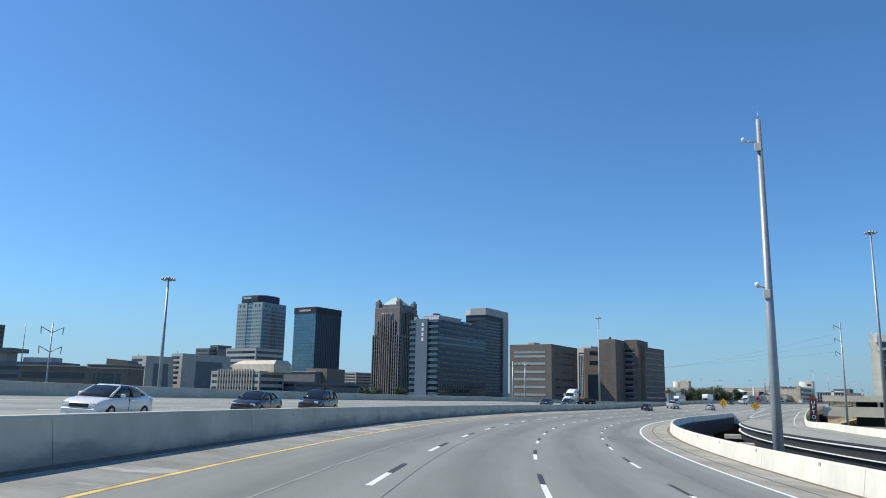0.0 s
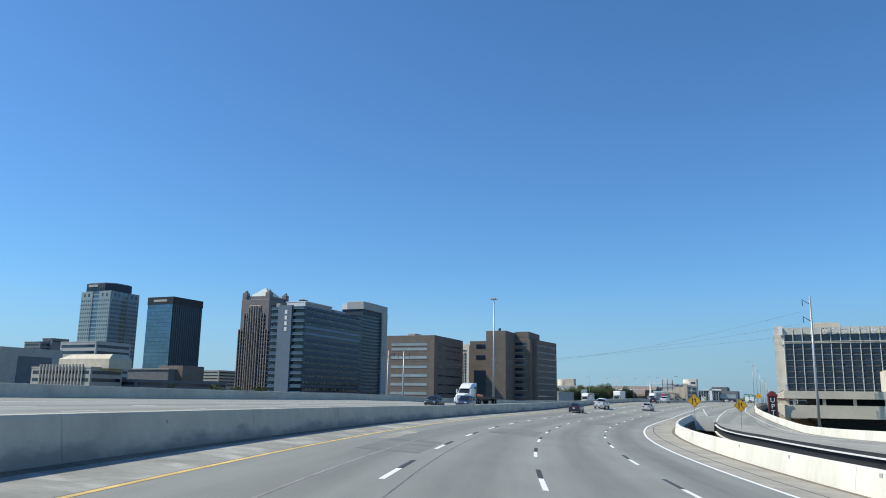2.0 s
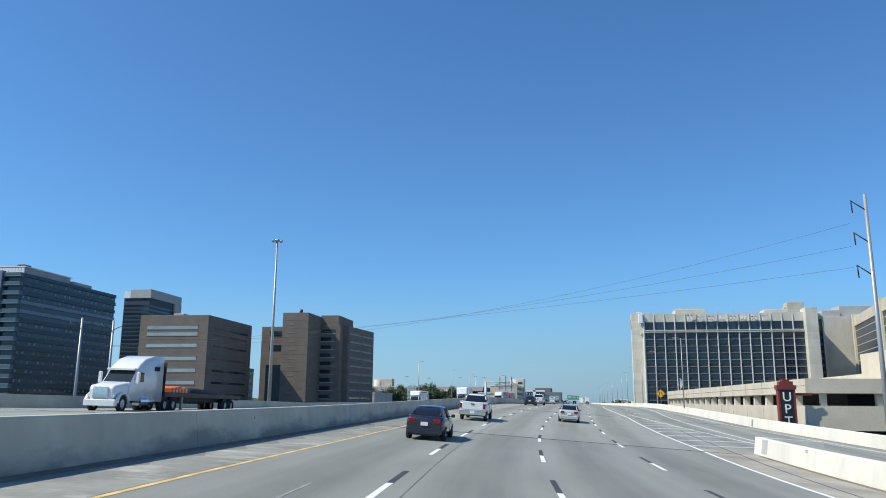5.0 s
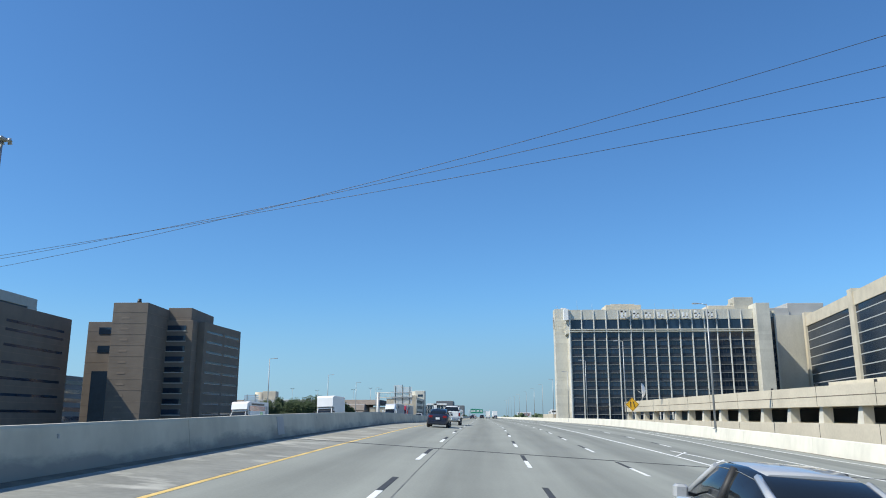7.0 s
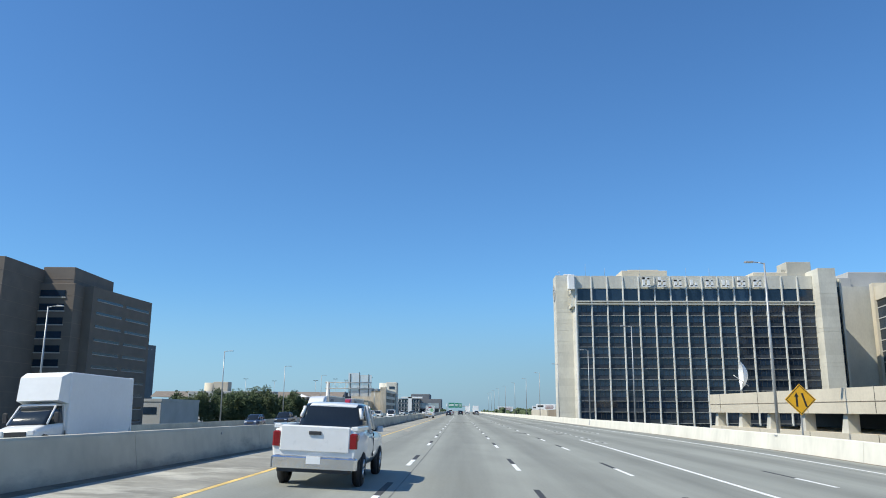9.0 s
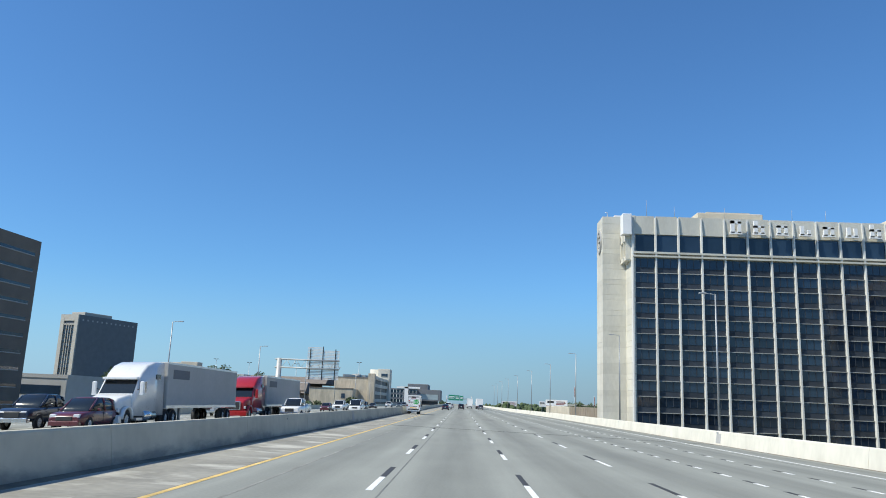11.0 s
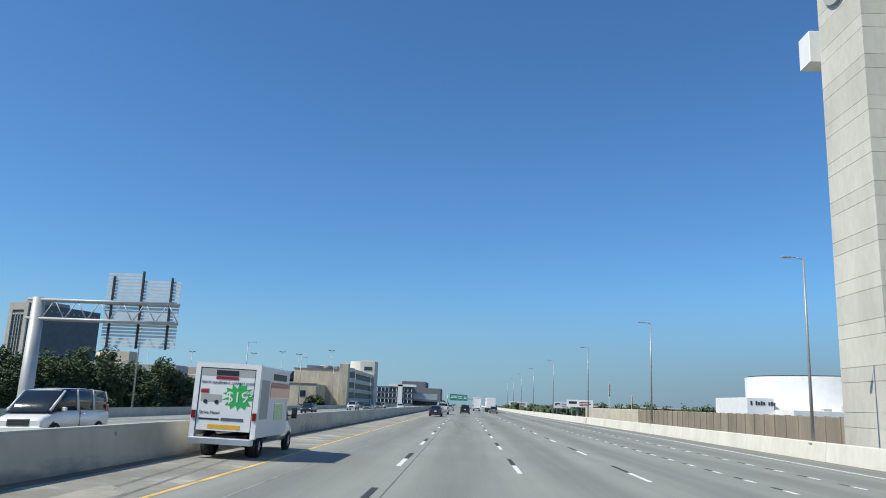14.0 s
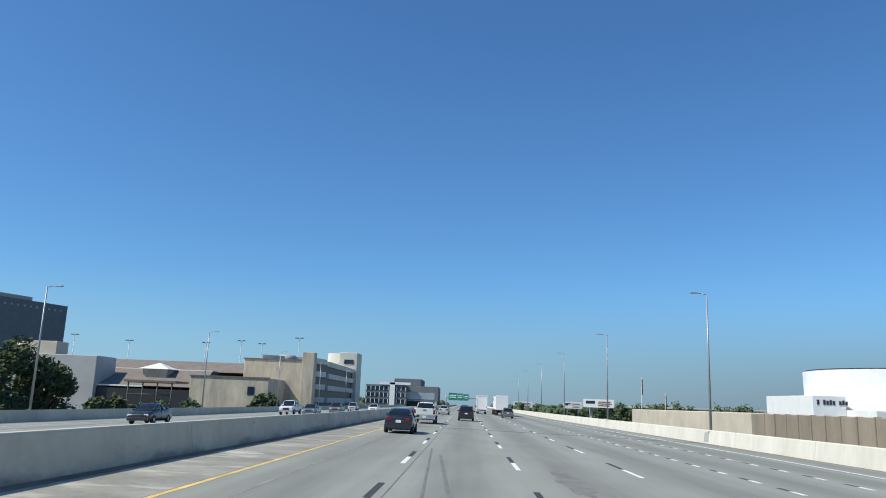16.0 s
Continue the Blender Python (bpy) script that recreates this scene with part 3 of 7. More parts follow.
# expansion joints across both decks, and tyre marks
for s in (-124, -74, 76, 228, 304, 380):
    r = 12.3 if s < -121 else outer(s) - 0.3
    sh = Shell()
    for d0, d1 in ((-34.6, median(s) - 0.3), (median(s) + 0.3, r)):
        n = 8
        for i in range(n):
            a, b = d0 + (d1 - d0) * i / n, d0 + (d1 - d0) * (i + 1) / n
            sh.hexa([at(s, a, 0), at(s, b, 0), at(s + 0.28, b, 0), at(s + 0.28, a, 0), at(s, a, 0.008), at(s, b, 0.008), at(s + 0.28, b, 0.008), at(s + 0.28, a, 0.008)])
    struct("joint_strip", sh, JOINT, "dark rubber expansion joint across the deck")
for s0, s1, d0, d1, w in ((166, 196, 0.5, -0.9, 0.10), (168, 200, -0.4, -1.4, 0.07), (95, 128, -4.6, -7.2, 0.13), (97, 130, -4.2, -6.8, 0.11)):
    stripe(s0, s1, lambda q, a=s0, b=s1, c=d0, e=d1: c + (e - c) * (q - a) / (b - a), w, TYRE_MARK, "tyre_mark", 0.005, 4)


# ---- lamps, poles and signs ----
def street_lamp(s, d, arm, h=10.9):
    """arm: +1 or -1, the side on which the arm reaches out."""
    p = at(s, d, 0.9)
    t = thing("street_lamp", pose(*p, 0, 0, math.degrees(float(np.interp(s, ST, HEAD)))), "tall grey steel street lamp with a short arm on the parapet", "street lamp", "highway lamps")
    part("base_plate", Shell().box(-0.2, 0.2, -0.2, 0.2, 0, 0.06), STEEL, t)
    part("pole", Shell().tube((0, 0, 0.05), (0, 0, h), 0.105, 0.055, 12), STEEL, t)
    part("arm", Shell().line([(0, 0, h - 0.05), (arm * 0.4, 0, h + 0.03), (arm * 0.8, 0, h + 0.06)], 0.035, 8), STEEL, t)
    part("lamp_head", Shell().soft(min(arm * 0.72, arm * 1.32), max(arm * 0.72, arm * 1.32), -0.14, 0.14, h + 0.01, h + 0.12, 0.04), STEEL, t)
    return t


for s, d in ((-35.6, 20.7), (4.7, 20.5), (45.0, 20.5)) + tuple((76.3 + 37.8 * k, 20.2) for k in range(10)):
    street_lamp(s, min(d, outer(s) + 0.2), -1, 11.3 if s < 50 else 10.9)
for s in (17, 66, 105.5, 146.1, 186.7, 227.3, 267.9, 308.5, 349.1, 389.7):
    street_lamp(s, -35.0, 1, 10.1)


def high_mast(x, y, top):
    t = thing("high_mast_lamp", pose(x, y, GZ), "very tall slender steel mast with a ring of floodlights", "high mast lamp", "high mast lamps")
    h = top - GZ
    part("pole", Shell().tube((0, 0, 0), (0, 0, h), 0.42, 0.15, 14), STEEL, t)
    ring = part("ring", Shell().tube((0, 0, h - 0.5), (0, 0, h - 0.2), 0.55, 0.55, 14), STEEL, t)
    for i in range(6):
        a = i * math.pi / 3
        c, q = math.cos(a), math.sin(a)
        part("floodlight", Shell().tube((c * 0.95, q * 0.95, h - 0.65), (c * 0.85, q * 0.85, h - 0.25), 0.28, 0.14, 10), STEEL, t)
        part("bracket", Shell().tube((0, 0, h - 0.3), (c * 1.1, q * 1.1, h - 0.3), 0.05, 0.05, 6), STEEL, t)
    return t


high_mast(-54.4, -28.1, 32.1)
high_mast(-53.0, -225.0, 20.3)
high_mast(45.3, -140.8, 34.4)


def camera_pole(s, d, top):
    p = at(s, d)
    t = thing("camera_pole", pose(p.x, p.y, GZ), "thick pale steel traffic camera pole beside the slip road", "pole")
    h = top - GZ
    part("pole", Shell().tube((0, 0, 0), (0, 0, h), 0.36, 0.14, 16), STEEL, t)
    part("lightning_rod", Shell().tube((0, 0, h), (0, 0, h + 0.5), 0.03, 0.015, 6), STEEL, t)
    for z, w in ((h - 1.4, 0.8), (h - 10.2, 0.5)):
        part("arm", Shell().line([(0, 0, z), (-w, -0.2, z + 0.1)], 0.05), STEEL, t)
        part("camera", Shell().tube((-w, -0.2, z + 0.05), (-w - 0.1, -0.35, z + 0.28), 0.13, 0.09, 10), WHITE, t)
        part("box", Shell().soft(-0.25, 0.15, -0.3, -0.12, z - 0.6, z - 0.1, 0.03), GREY_LIGHT, t)
    return t


camera_pole(-269.5, 14.95, 18.4)


def power_pole(x, y, top, arms=2, r=0.3, turn=10):
    t = thing("utility_pole", pose(x, y, GZ, 0, 0, turn), "tall weathered steel utility pole with insulators", "utility pole", "utility poles")
    h = top - GZ
    part("pole", Shell().tube((0, 0, 0), (0, 0, h), r, r * 0.55, 12), STEEL, t)
    for k in range(arms):
        z = h - 0.8 - 3.4 * k
        xs = (-1.5,) if arms == 3 else (-1.8, 1.8)
        for x1 in xs:
            part("crossarm", Shell().tube((0, 0, z - 0.9), (x1, 0, z + 0.1), 0.07, 0.05, 6), DARK, t)
            part("insulator", Shell().tube((x1, 0, z + 0.15), (x1 * 0.95, 0, z - 1.2), 0.08, 0.06, 8), DARK, t)
    return t


power_pole(33.6, -84.2, 22.1, 3)
power_pole(-77.3, -230.0, 12.9, 2, 0.2, 60)
for x, y in ((-80.1, -49.6), (-77.4, -44.7)):
    power_pole(x, y, 14.4, 1, 0.32, 40)

# cables slung high over the road
def cable(a, b, sag, r=0.013):
    rings = []
    for i in range(25):
        f = i / 24
        c = a.lerp(b, f) - Vector((0, 0, 4 * sag * f * (1 - f)))
        rings.append([c + Vector((0.3 * math.cos(q) * r, math.cos(q) * r, math.sin(q) * r)) for q in (0, 1.26, 2.51, 3.77, 5.03)])
    tagged(part("power_cable", Shell().loft(rings), DARK), "thin dark power cable slung over the highway", "cable", "power cables")


for z1, sag in ((14.4, 1.1), (16.6, 2.3), (19.0, 3.9)):
    cable(Vector((-79.5, -44.5, 9.9)), Vector((31.8, -84.4, z1)), sag)


def diamond_sign(s, d, z, turn, size=0.85, merge=True, foot=0.0):
    p = at(s, d, foot)
    t = thing("warning_sign", pose(*p, 0, 0, turn), "yellow diamond lane-merge warning sign on a steel post", "road sign", "merge signs")
    c = z - p.z
    part("post", Shell().box(-0.04, 0.04, 0.02, 0.1, 0, c + size * 0.9), STEEL, t)
    ring = lambda q, yy: [(0, yy, c - q), (q, yy, c), (0, yy, c + q), (-q, yy, c)]
    part("board", Shell().loft([ring(size, 0.01), ring(size, -0.02)], smooth=False), SIGN_YELLOW, t)
    b = Shell()
    for q0, q1 in ((size * 0.93, size * 0.88),):
        o, i = ring(q0, -0.023), ring(q1, -0.023)
        o2, i2 = ring(q0, -0.028), ring(q1, -0.028)
        for k in range(4):
            j = (k + 1) % 4
            b.hexa([o[k], o[j], i[j], i[k], o2[k], o2[j], i2[j], i2[k]])
    part("border", b, BLACK, t)
    q = size
    left = Shell().box(-0.30 * q, -0.18 * q, -0.03, -0.021, c - 0.45 * q, c + 0.2 * q)
    left.put([(-0.38 * q, -0.03, c + 0.18 * q), (-0.10 * q, -0.03, c + 0.18 * q), (-0.24 * q, -0.03, c + 0.46 * q), (-0.38 * q, -0.021, c + 0.18 * q), (-0.10 * q, -0.021, c + 0.18 * q), (-0.24 * q, -0.021, c + 0.46 * q)],
             [(0, 1, 2), (5, 4, 3), (0, 3, 4, 1), (1, 4, 5, 2), (2, 5, 3, 0)])
    part("arrow", left, BLACK, t)
    right = Shell()
    if merge:
        for (x0, z0), (x1, z1) in zip(((0.42, -0.42), (0.12, -0.1)), ((0.12, -0.1), (0.12, 0.2))):
            right.hexa([(x0 * q - 0.06 * q, -0.03, c + z0 * q), (x0 * q + 0.07 * q, -0.03, c + z0 * q), (x0 * q + 0.07 * q, -0.021, c + z0 * q), (x0 * q - 0.06 * q, -0.021, c + z0 * q),
                        (x1 * q - 0.06 * q, -0.03, c + z1 * q), (x1 * q + 0.07 * q, -0.03, c + z1 * q), (x1 * q + 0.07 * q, -0.021, c + z1 * q), (x1 * q - 0.06 * q, -0.021, c + z1 * q)])
        x0 = 0.125
        right.put([((x0 - 0.14) * q, -0.03, c + 0.18 * q), ((x0 + 0.14) * q, -0.03, c + 0.18 * q), (x0 * q, -0.03, c + 0.46 * q), ((x0 - 0.14) * q, -0.021, c + 0.18 * q), ((x0 + 0.14) * q, -0.021, c + 0.18 * q), (x0 * q, -0.021, c + 0.46 * q)],
                  [(0, 1, 2), (5, 4, 3), (0, 3, 4, 1), (1, 4, 5, 2), (2, 5, 3, 0)])
    else:
        right.hexa([(0.3 * q, -0.03, c - 0.45 * q), (0.42 * q, -0.03, c - 0.45 * q), (0.42 * q, -0.021, c - 0.45 * q), (0.3 * q, -0.021, c - 0.45 * q),
                    (0.06 * q, -0.03, c + 0.4 * q), (0.18 * q, -0.03, c + 0.4 * q), (0.18 * q, -0.021, c + 0.4 * q), (0.06 * q, -0.021, c + 0.4 * q)])
    part("arrow", right, BLACK, t)
    return t


diamond_sign(-140.6, 14.95, 1.12, 8, 0.95)
diamond_sign(-139.6, 21.0, 0.6, 12, 0.92)
diamond_sign(2.0, 20.6, 2.7, 0, 0.95, False, foot=0.9)


# vertical district sign by the parking deck
def district_sign():
    t = thing("district_sign", pose(25.4, -79.9, GZ - 1.0, 0, 0, 4), "upright black district sign with red cap and white letters", "sign")
    z = -GZ
    part("board", Shell().soft(-0.75, 0.75, -0.3, 0.3, 0, z + 3.2, 0.05), BLACK, t)
    part("cap", Shell().prism([(-1.0, -0.4), (1.0, -0.4), (1.0, 0.4), (-1.0, 0.4)], z + 3.2, z + 3.65).prism([(-0.7, -0.4), (0.7, -0.4), (0.7, 0.4), (-0.7, 0.4)], z + 3.65, z + 4.05)
         .prism([(-0.35, -0.4), (0.35, -0.4), (0.35, 0.4), (-0.35, 0.4)], z + 4.05, z + 4.25), SIGN_RED, t, "dull red stepped cap")
    for sx in (-1, 1):
        part("side_strip", Shell().box(sx * 0.78 - 0.1, sx * 0.78 + 0.1, -0.34, 0.34, 0, z + 3.2), SIGN_RED, t)
    for k, ch in enumerate("UPTOWN"):
        cu = bpy.data.curves.new("letter", "FONT")
        cu.body, cu.size, cu.extrude, cu.align_x = ch, 1.35, 0.03, "CENTER"
        tmp = new("tmp", cu)
        me = bpy.data.meshes.new_from_object(tmp.evaluated_get(bpy.context.evaluated_depsgraph_get()))
        bpy.data.objects.remove(tmp)
        ob = part("letter", me, WHITE, t, at=pose(0, -0.33, z + 2.0 - 1.25 * k, 90, 0, 0))
    part("bracket", Shell().box(0.8, 2.6, -0.1, 0.1, z + 2.6, z + 2.85), SIGN_RED, t)
    return t


district_sign()

# the slip road's open side: girder with shade in its colour, pale flanges, and rails of a lower road beneath
struct("girder", ribbon(-420, -123, 4, lambda s: [(inner(s) - 0.04, -2.6), (inner(s) + 0.3, -2.6), (inner(s) + 0.3, -1.22), (inner(s) - 0.04, -1.22)]), SHADE_STEEL, "dark steel girder under the slip road")
for h0, h1, o in ((-0.34, -0.24, 0.34), (-1.35, -1.27, 0.42)):
    struct("girder_ledge", ribbon(-420, -123, 4, lambda s: [(inner(s) - o, h0), (inner(s) - 0.052, h0), (inner(s) - 0.052, h1), (inner(s) - o, h1)]), WHITE, "pale flange along the slip road's girder")
struct("girder", ribbon(-420, -123, 4, lambda s: [(gore(s) + 0.36, -2.6), (gore(s) + 0.66, -2.6), (gore(s) + 0.66, -0.1), (gore(s) + 0.36, -0.1)]), SHADE_STEEL, "dark steel girder under the main deck")

# small reflectors on the median barrier
bm_root = bpy.data.objects["barrier_median"]
for k in range(-12, 14):
    s = k * 24.0 + 5
    part("reflector", Shell().hexa([at(s + a, median(s) + b, h) for h in (0.70, 0.79) for a, b in ((0, 0.12), (0.05, 0.12), (0.05, 0.2), (0, 0.2))]), GREY_LIGHT, bm_root)

# long seams in the deck, gutter dirt with painted median shade, and plates over the barrier joints
seams = tagged(new("deck_seams"), "dark sealed seams along the deck", "seam", kind="structure")
stripe(-480, 900, -1.66, 0.035, TYRE_MARK, "seam", 0.005, 6, seams)
stripe(-480, -150, 7.1, 0.05, TYRE_MARK, "seam", 0.005, 4, seams)
stripe(-20, 700, 16.4, 0.04, TYRE_MARK, "seam", 0.005, 6, seams)
stripe(-400, -100, lambda s: 0.4 * inner(s) + 0.6 * outer(s), 0.11, JOINT, "seam", 0.005, 4, seams)
stripe(-400, -122, lambda s: outer(s) - 2.6, 0.06, TYRE_MARK, "seam", 0.005, 4, seams)
gutter = tagged(new("gutter_dirt"), "brown dirt gathered along the parapet's foot", "dirt", kind="structure")
stripe(-480, -124, lambda s: gore(s) - 0.43, 0.34, DIRT_SHADE, "dirt_strip", 0.007, 4, gutter)
stripe(-330, 700, lambda s: outer(s) - 0.2, 0.26, DIRT_SHADE, "dirt_strip", 0.007, 4, gutter)
# wide dark strip by the median: its colour deepens the barrier's cast shadow
stripe(-480, 700, lambda s: median(s) + 0.45, 0.40, DIRT_SHADE, "dirt_strip", 0.007, 6, gutter)
for s in (-124, -74, 76, 228):
    for foot, side in ((median(s), 1), (gore(s) if s < -123 else outer(s) + 0.2, -1)):
        q = lambda a, h, o: at(a, foot + side * ((0.262 - max(0, h - 0.12) * 0.14) + o), h)
        sh = Shell().hexa([q(s - 0.5, 0.14, -0.02), q(s + 0.5, 0.14, -0.02), q(s + 0.5, 0.14, 0.012), q(s - 0.5, 0.14, 0.012),
                           q(s - 0.5, 0.87, -0.02), q(s + 0.5, 0.87, -0.02), q(s + 0.5, 0.87, 0.012), q(s - 0.5, 0.87, 0.012)])
        struct("joint_plate", sh, GREY_LIGHT, "grey steel cover plate over a parapet joint")
gore_root = bpy.data.objects["barrier_gore"]
for k in range(22):
    s = -320 + 9.0 * k
    g = gore(s)
    part("junction_box", Shell().hexa([at(s + a, g + b, h) for h in (0.68, 0.82) for a, b in ((0, -0.18), (0.2, -0.18), (0.2, -0.09), (0, -0.09))]), GREY_LIGHT, gore_root)


def slat_sign(s, d):
    t = thing("road_sign", lane_pose(s, d), "slatted aluminium back of an upright roadside sign", "road sign")
    for k in range(11):
        part("slat", Shell().box(-1.05, 1.05, -0.03, 0.03, 1.5 + 0.3 * k, 1.72 + 0.3 * k), ALU, t)
    for x in (-0.6, 0.6):
        part("post", Shell().box(x - 0.06, x + 0.06, -0.13, -0.03, -0.02, 4.8), STEEL, t)
    return t


slat_sign(3.8, -33.6)

# faint remains of older lane lines
GHOST = mat("worn_line", (0.275, 0.275, 0.245), 0.9, vary=0.35, size=0.8, fine=8)
old_lines = tagged(new("worn_lines"), "faint ground-off remains of older lane lines", "marking", kind="structure")
for d, s0, s1 in ((-3.75, -480, -150), (-4.4, -20, 300)):
    stripe(s0, s1, d, 0.07, GHOST, "worn_line", 0.0035, 8, old_lines)


# oil stains on the deck
STAIN = mat("oil_stain", (0.20, 0.20, 0.18), 0.8, vary=0.3, size=1.2, fine=8)
stains = tagged(new("oil_stains"), "dull dark stains spread on the deck", "stain", kind="structure")
rs = random.Random(4)
for s, d, L, w in ((25.5, 5.2, 3.2, 0.7), (25.0, 8.6, 2.4, 0.5), (23.6, 7.7, 2.0, 0.35), (118, 3.6, 4.5, 1.2), (121, 0.4, 3.0, 0.8), (92, 7.2, 3.5, 0.7), (188, 3.0, 4.0, 0.5)):
    n = 30
    ring = []
    for i in range(n):
        a = 2 * math.pi * i / n
        q = 0.75 + 0.5 * noise.noise(Vector((math.cos(a) * 1.6, math.sin(a) * 1.6, s)))
        ring.append((s + L * q * math.sin(a), d + w * q * math.cos(a)))
    part("stain", Shell().loft([[at(a, b, 0.001) for a, b in ring], [at(a, b, 0.0045) for a, b in ring]], smooth=False), STAIN, stains)


# sandy spills over the median shoulder, a darker relaid slab, and a snaking line of tar on the gore
for s, d, L, w, h in ((-216, -5.2, 6.5, 0.62, 0.0045), (-216, -7.15, 5.5, 0.75, 0.0085), (24, -4.95, 5.5, 0.42, 0.0045), (24, -6.7, 5.5, 0.8, 0.0085), (76.8, -6.9, 1.6, 1.1, 0.0085), (118, -6.7, 4.0, 0.8, 0.0085)):
    ring = []
    for i in range(40):
        a = 2 * math.pi * i / 40
        q = 0.7 + 0.6 * noise.noise(Vector((math.cos(a) * 2.2, math.sin(a) * 2.2, s + d)))
        ring.append((s + L * q * math.sin(a), d + w * q * math.cos(a)))
    part("sand_patch", Shell().loft([[at(a, b, 0.001) for a, b in ring], [at(a, b, h) for a, b in ring]], smooth=False), SAND, stains)
SLAB_DARK = mat("relaid_slab", (0.178, 0.184, 0.168), 0.85, vary=0.25, size=0.6, fine=9, bump=0.2)
for s0, s1, d0, d1 in ((-228.2, -220.2, -4.75, -2.45), (-206, -198, -1.7, 1.5), (-168, -160, 2.1, 5.6), (-262, -252, 6.2, 8.8)):
    part("relaid_slab", ribbon(s0, s1, 2, lambda q: [(d0, 0.0035), (d1, 0.0035), (d1, -0.01), (d0, -0.01)]), SLAB_DARK, stains)
stripe(-300, -98, lambda s: float(np.interp(s, [-300, -200, -158, -150, -125, -112, -98], [10.6, 10.5, 10.2, 10.5, 12.1, 12.6, 12.9])), 0.07, JOINT, "tar_line", 0.0075, 3, seams)

# ---- building helpers ----
def spread(parent, name, me, material, origin, angle, us, zs):
    """Alike pieces on one mesh, on a wall that starts at origin and runs at angle."""
    c, q = math.cos(radians(angle)), math.sin(radians(angle))
    for u in us:
        for z in zs:
            part(name, me, material, parent, at=pose(origin[0] + c * u, origin[1] + q * u, z, 0, 0, angle))


def pane(w, h, proud=0.06, deep=0.3):
    """A pane, centred on its foot; its wall's outside is at y = 0 and faces -y."""
    return Shell().box(-w / 2, w / 2, -proud, deep, 0, h).mesh("pane")


def building(name, x, y, turn, label, category="building"):
    return thing(name, pose(x, y, GZ, 0, 0, turn), label, category)


def roof_unit(parent, x, y, z, w, d, h, material=GREY_LIGHT):
    sh = Shell().soft(x, x + w, y, y + d, z, z + h, 0.1)
    sh.box(x + w * 0.2, x + w * 0.45, y + d * 0.3, y + d * 0.7, z + h, z + h + 0.4)
    return part("roof_unit", sh, material, parent)


UP = -GZ


# ---- the hotel ----
def hotel():
    t = building("hotel_tower", 28.4, 147.0, 0, "concrete slab hotel with dark gridded windows and white rooftop lettering", "hotel")
    top, W, pitch = 36.0 + UP, 61.0, 4.03
    part("core_wall", Shell().box(1.0, W + 1, 0.6, 19, 0, top - 0.2), CONCRETE, t)
    # stepped end wall with pour joints
    for nm, (x0, x1, y0, y1) in {"end_pier": (0.9, 1.5, 0.15, 5.5), "end_wall": (-3.3, 0.95, 5.5, 11.3)}.items():
        z, k = 0.0, 0
        while z < top:
            h = (1.9, 0.95)[k % 2]
            e = min(z + h, top + (1.2 if nm == "end_wall" else 0.0))
            part("panel", Shell().box(x0, x1, y0, y1, z + 0.03, e), CONCRETE, t)
            z, k = z + h, k + 1
    part("end_core", Shell().box(-3.25, 0.95, 5.55, 11.25, 0, top + 1.0).box(0.93, 1.2, 5.5, 11.2, 0, top - 0.3), CONCRETE, t)
    # ring emblem on the end wall
    em = Shell()
    n = 36
    for i in range(n):
        a0, a1 = 2 * math.pi * i / n, 2 * math.pi * (i + 1) / n
        em.hexa([(-3.55, 8.2 + r * math.cos(a), top - 3.3 + r * math.sin(a) * 1.15) if xx else (-3.3, 8.2 + r * math.cos(a), top - 3.3 + r * math.sin(a) * 1.15)
                 for xx in (0, 1) for r, a in ((1.55, a0), (1.55, a1), (2.0, a1), (2.0, a0))])
    part("emblem", em, GREY_LIGHT, t, "round grey emblem ring")
    for k in (-1, 0, 1):
        part("emblem_bar", Shell().box(-3.55, -3.3, 8.2 - 0.75, 8.2 + 0.75, top - 3.45 + k * 1.0, top - 3.05 + k * 1.0), GREY_LIGHT, t)
    # window grid: glass over a spandrel in each bay
    x0 = 1.05
    glass, spand, sill = pane(3.68, 1.62, 0.0, 0.25), pane(3.68, 0.92, -0.05, 0.3), pane(3.7, 0.12, 0.22, 0.25)
    brown = mat("smoked_spandrel", (0.032, 0.039, 0.05), 0.5, vary=0.2, size=0.3, fine=3, island=0.2)
    us = [x0 + 2.0 + pitch * k for k in range(15)]
    zs = [UP + 28.3 - 2.67 * (k + 1) for k in range(14)]
    zs = [z for z in zs if z > 0.5]
    spread(t, "spandrel", spand, brown, (0, 0.35), 0, us, [z + 0.12 for z in zs])
    spread(t, "window", glass, GLASS, (0, 0.35), 0, us, [z + 1.04 for z in zs])
    spread(t, "sill", sill, SILL_GREY, (0, 0.35), 0, us, zs)
    rc = random.Random(3)
    curtain = Shell().box(-0.07, 0.07, -0.03, 0.1, 0.1, 1.6).mesh("curtain")
    for u in us:
        for z in zs:
            for du in (-0.6, 0.6):
                part("mullion", curtain, brown, t, at=pose(u + du, 0.35, z + 1.04))
    spread(t, "window", pane(3.55, 3.0, 0.0, 0.25), GLASS, (0, 0.35), 0, us, [UP + 29.5])
    spread(t, "parapet_panel", pane(3.75, 3.3, 0.1, 0.3), CONCRETE, (0, 0.3), 0, us, [UP + 32.65])
    fin = Shell()
    fin.hexa([(-0.13, -0.14, 0), (0.13, -0.14, 0), (0.2, 0.6, 0), (-0.2, 0.6, 0), (-0.13, -0.14, top - 3.2), (0.13, -0.14, top - 3.2), (0.2, 0.6, top - 3.2), (-0.2, 0.6, top - 3.2)])
